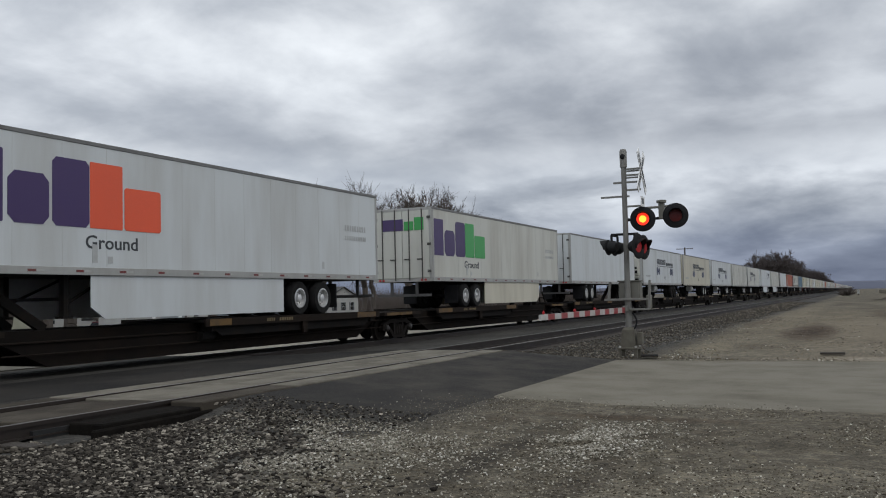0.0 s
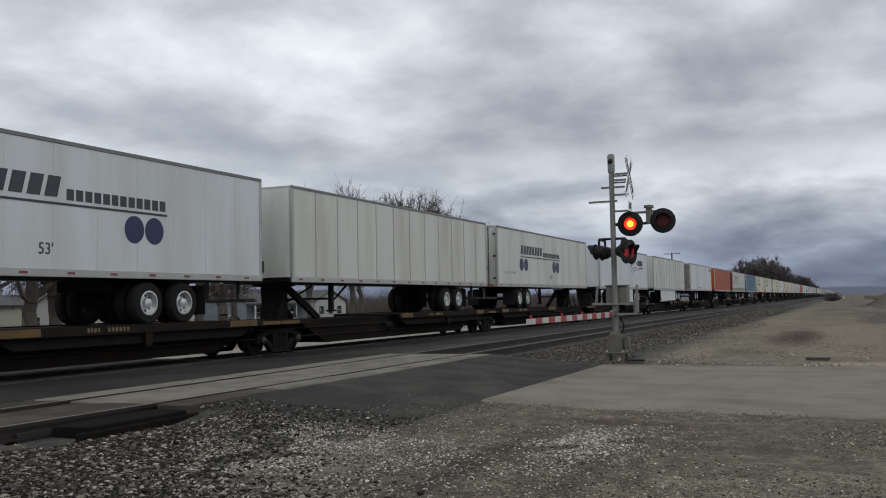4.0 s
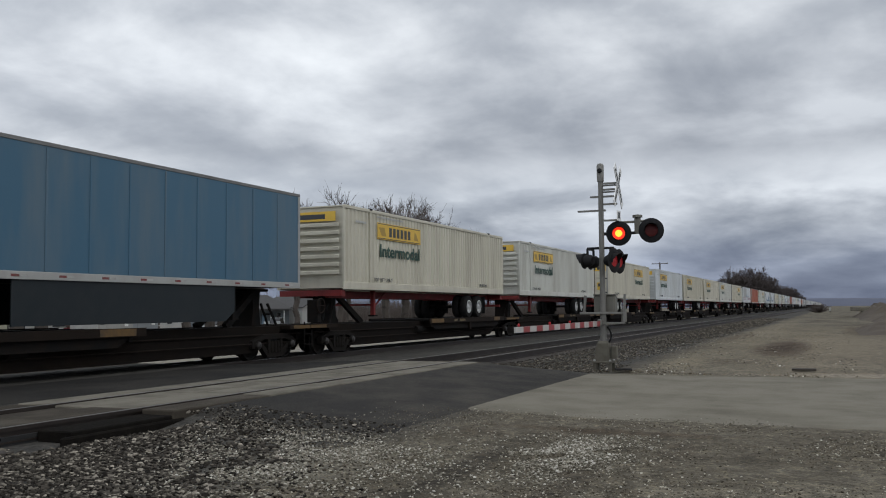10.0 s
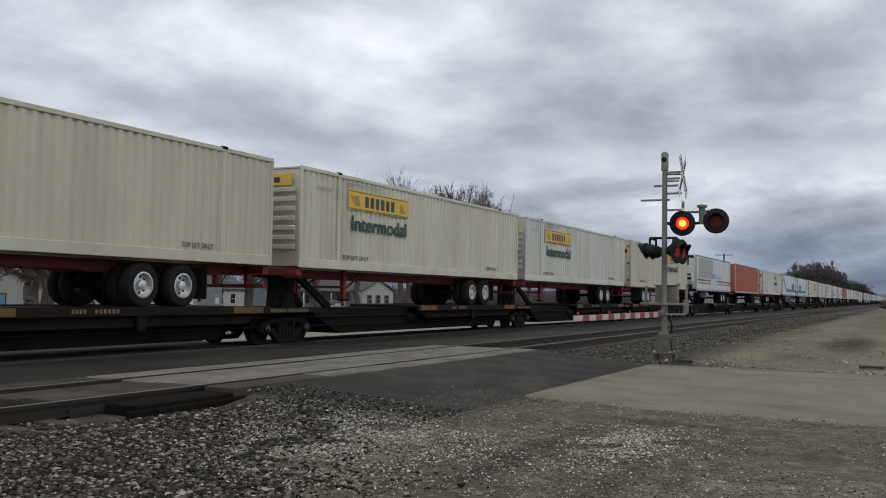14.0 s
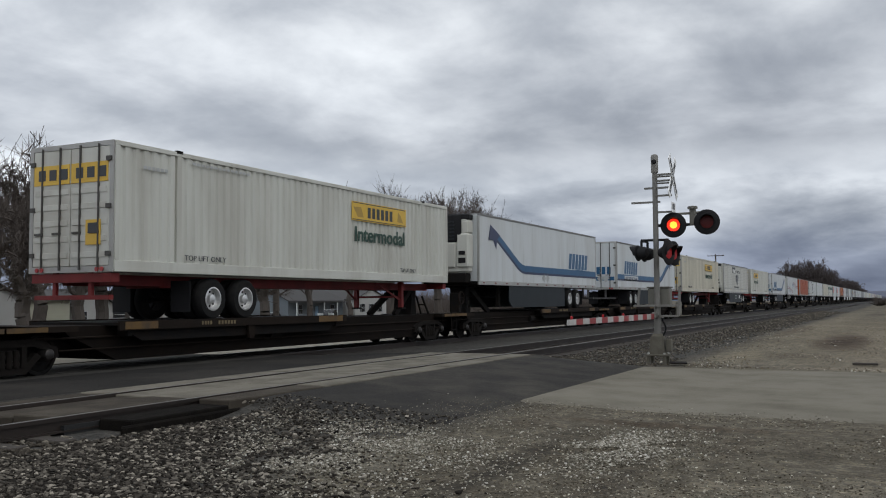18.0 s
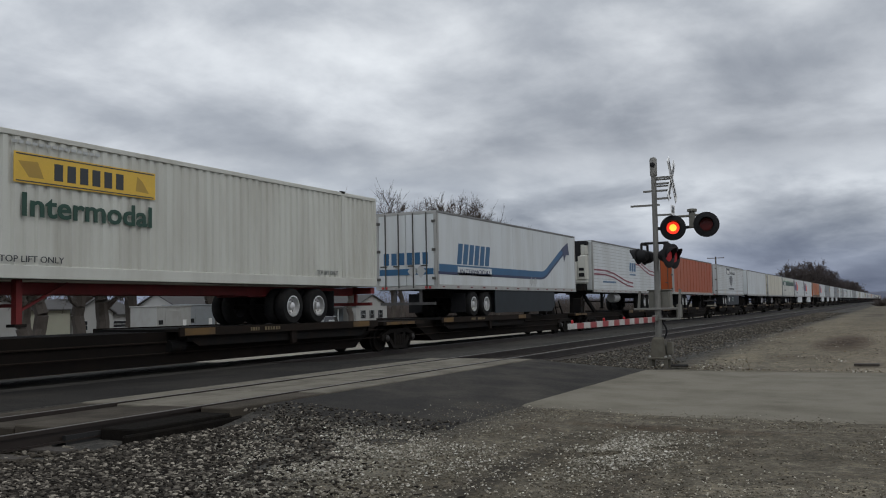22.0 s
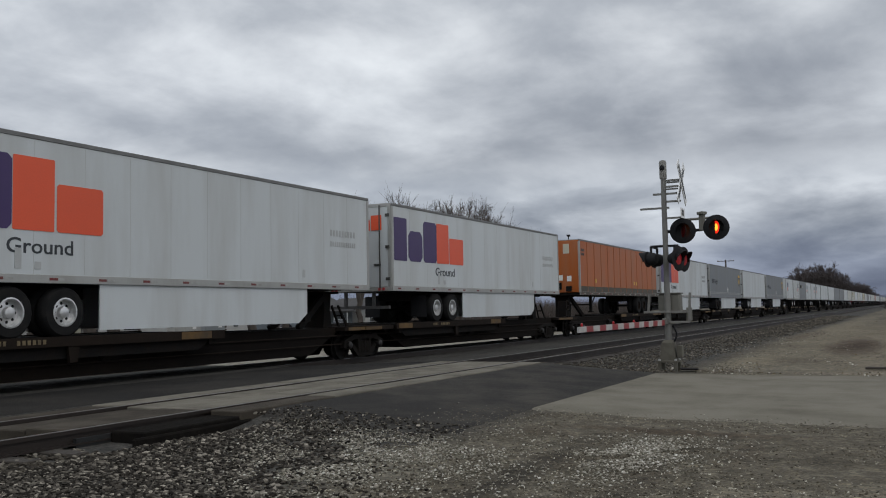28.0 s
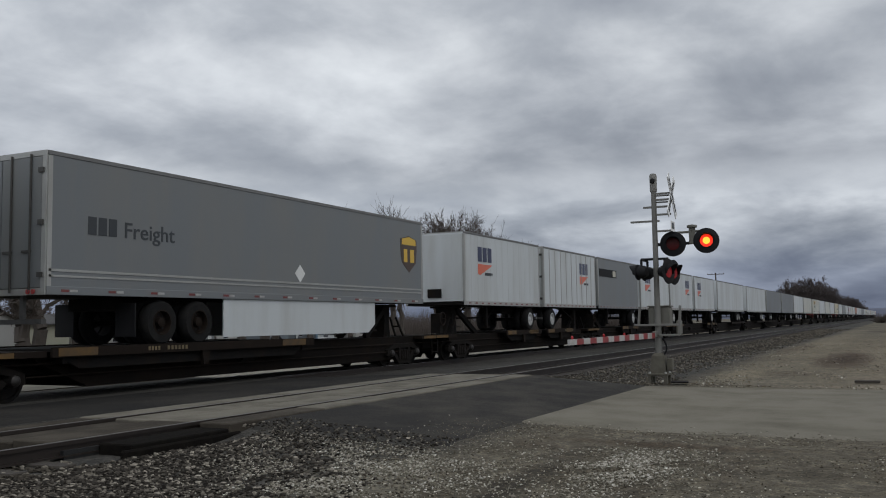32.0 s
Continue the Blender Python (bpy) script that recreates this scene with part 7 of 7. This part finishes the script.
def parked_car(x, y, turn, mat, label, truck=False, name="car"):
    th = thing(name, label, "car" if not truck else "pickup truck", pose(x, y, ground_z(x, y), 0, 0, turn))
    o = [(-2.2, 0.35), (2.2, 0.35), (2.25, 0.75), (1.3, 0.95), (-2.15, 1.0), (-2.25, 0.7)]
    part("body", Build().slab(o, -0.88, 0.88), mat, th)
    roof = [(-1.5, 0.97), (0.95, 0.95), (0.3, 1.45), (-1.1, 1.48)] if not truck else [(-0.4, 0.97), (1.2, 0.95), (0.7, 1.72), (-0.25, 1.74)]
    part("cabin", Build().slab(roof, -0.75, 0.75), WINDOW, th)
    cx = [p[0] for p in roof]
    part("roof", Build().box(min(cx) + 0.4, max(cx) - 0.75, -0.72, 0.72, max(p[1] for p in roof), max(p[1] for p in roof) + 0.05, 0.01), mat, th)
    if truck:
        for s in (-1, 1):
            part("bed_side", Build().box(-2.2, -0.45, s * 0.84 - 0.04, s * 0.84 + 0.04, 0.95, 1.3), mat, th)
    for wx in (-1.35, 1.4):
        for s in (-1, 1):
            w = part("wheel", Build().lathe([(0.0, -0.1), (0.20, -0.11), (0.20, 0.11), (0.0, 0.1)], 14, "y"), ALUMINIUM, th, m=pose(wx, s * 0.8, 0.34))
            part("tyre", Build().lathe([(0.20, -0.1), (0.32, -0.1), (0.34, 0.0), (0.32, 0.1), (0.20, 0.1)], 16, "y"), RUBBER, w)
    for s in (-1, 1):
        part("headlight", Build().box(2.2, 2.27, s * 0.65 - 0.15, s * 0.65 + 0.15, 0.6, 0.75), WHITE_TAPE, th)


parked_car(58.0, 57, 4, material("red_car_paint", (0.22, 0.02, 0.025), 0.3, coat=0.5), "dark red parked car beyond the train")
parked_car(112.0, 73.5, 8, PAINT["white"], "white parked pickup truck near the houses", True, "pickup_truck")
parked_car(100.0, 74.5, -4, PAINT["white"], "white parked car near the houses")


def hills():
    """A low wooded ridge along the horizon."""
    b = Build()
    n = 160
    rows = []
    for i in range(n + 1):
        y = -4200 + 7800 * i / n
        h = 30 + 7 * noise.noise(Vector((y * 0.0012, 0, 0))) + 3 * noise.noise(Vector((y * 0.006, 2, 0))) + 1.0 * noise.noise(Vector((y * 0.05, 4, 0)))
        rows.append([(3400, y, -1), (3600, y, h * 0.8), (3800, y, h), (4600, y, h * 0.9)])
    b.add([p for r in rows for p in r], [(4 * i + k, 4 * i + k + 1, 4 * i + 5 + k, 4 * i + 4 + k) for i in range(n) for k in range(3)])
    # Distance haze is put into the ridge's blue-grey base colour.
    tagged(part("backdrop", b, material("hazy_wooded_hills", (0.085, 0.095, 0.135), 1.0, 0, (0.065, 0.072, 0.10), 0.5, 0.004, 1.0, 0, 0.02)), "low wooded hills on the horizon, tinted blue-grey for haze", "hills", kind="structure")


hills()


def dirt_mound(x, y, lx, ly, h, label, mat, seed):
    b = Build()
    nx, ny = 28, 14
    v = []
    for j in range(ny + 1):
        for i in range(nx + 1):
            u, w = 2 * i / nx - 1, 2 * j / ny - 1
            k = max(0.0, 1 - u * u) * max(0.0, 1 - w * w)
            v.append((u * lx, w * ly, h * k * (1 + 0.6 * noise.noise(Vector((u * lx * 0.5 + seed, w * ly * 0.9, seed)))) - 0.06))
    n = nx + 1
    b.add(v, [(j * n + i, j * n + i + 1, (j + 1) * n + i + 1, (j + 1) * n + i) for j in range(ny) for i in range(nx)])
    tagged(part("dirt_mound", b, mat, m=pose(x, y, ground_z(x, y)), smooth=True), label, "mound")


SOIL = material("dark_soil", (0.060, 0.044, 0.030), 0.95, 0, (0.11, 0.09, 0.06), 0.6, 0.6, 1.0, 0.6, 8.0, 0.2)
dirt_mound(120.0, -5.5, 22.0, 3.2, 1.5, "long dark mound of bare soil", SOIL, 2)
dirt_mound(58.0, -2.6, 9.0, 1.6, 0.55, "low brown mound of weedy soil", SOIL, 5)
dirt_mound(90.0, -5.0, 8.0, 2.0, 0.7, "low brown mound of weedy soil", SOIL, 8)
tagged(part("concrete_slab", Build().box(-7, 7, -0.8, 0.8, 0, 0.5, 0.05), CONCRETE, m=pose(128, -3.2, 0.9, 0, 0, 3)), "pale concrete slab lying on a soil mound", "slab")
marker = thing("marker_post", "grey marker board on a post beside the line", "marker", pose(215, 0.75, ground_z(215, 0.75)))
part("post", Build().box(-0.06, 0.06, -0.06, 0.06, 0, 1.0), TIMBER, marker), part("board", Build().box(-0.1, -0.06, -0.2, 0.2, 0.35, 1.15), GALV, marker)


def bush(x, y, r, h, seed):
    rnd = random.Random(seed)
    b = Build()
    for i in range(260):
        a, e = rnd.uniform(0, 6.28), rnd.uniform(0.2, 1.5)
        p = Vector((math.cos(a) * r * 0.2 * rnd.random(), math.sin(a) * r * 0.2, 0))
        b.rod(p, p + Vector((math.cos(a) * math.cos(e) * r, math.sin(a) * math.cos(e) * r, math.sin(e) * h)) * rnd.uniform(0.6, 1.0), 0.05, 3, 0.02)
    th = thing("bush", "dark leafless bush beside the line", "bush", pose(x, y, ground_z(x, y)))
    part("stems", b, TWIGS, th)


bush(210, 3.0, 2.2, 2.2, 4)


# ---- what moves ----
def travelled(t):
    """Metres that the train has gone since the start; its slack runs in for a moment after 13 s."""
    return 24.865 * t + 0.01355 * t * t - 2.0 * min(1.0, max(0.0, (t - 13.0) / 1.4))


def lens_rows(at, turn, phase):
    """The lens turns its lit side out for part of each cycle: the first lamp early, the second late."""
    period, angle, rows = 0.9873, 0.0 if phase == 0 else 180.0, []
    centre = pose(*at, 0, 0, turn) @ pose(-0.05, 0, 0)
    rows.append((0.0, centre @ pose(0, 0, 0, 0, 0, angle)))
    k = 0
    while True:
        for part_of in (0.387, 0.905):
            start = (k + part_of) * period - 0.06
            if start > 31.93:
                rows.append((32.0, centre @ pose(0, 0, 0, 0, 0, angle)))
                return rows
            rows.append((start - 0.02, centre @ pose(0, 0, 0, 0, 0, angle)))
            for step in range(4):
                rows.append((start + step / 50, centre @ pose(0, 0, 0, 0, 0, angle + 60 * step)))
            angle += 180
            if start < 31.8:
                rows.append((start + 0.08, centre @ pose(0, 0, 0, 0, 0, angle)))
        k += 1


def motions():
    for ob, at, y, z in MOVING:
        walk(ob, [(t, pose(at - travelled(t), y, z)) for t in (0, 4, 8, 12, 13, 13.5, 14, 14.4, 15.2, 17, 20, 24, 28, 32)])
    for ob, at, turn, phase in LENSES:
        walk(ob, lens_rows(at, turn, phase))


motions()
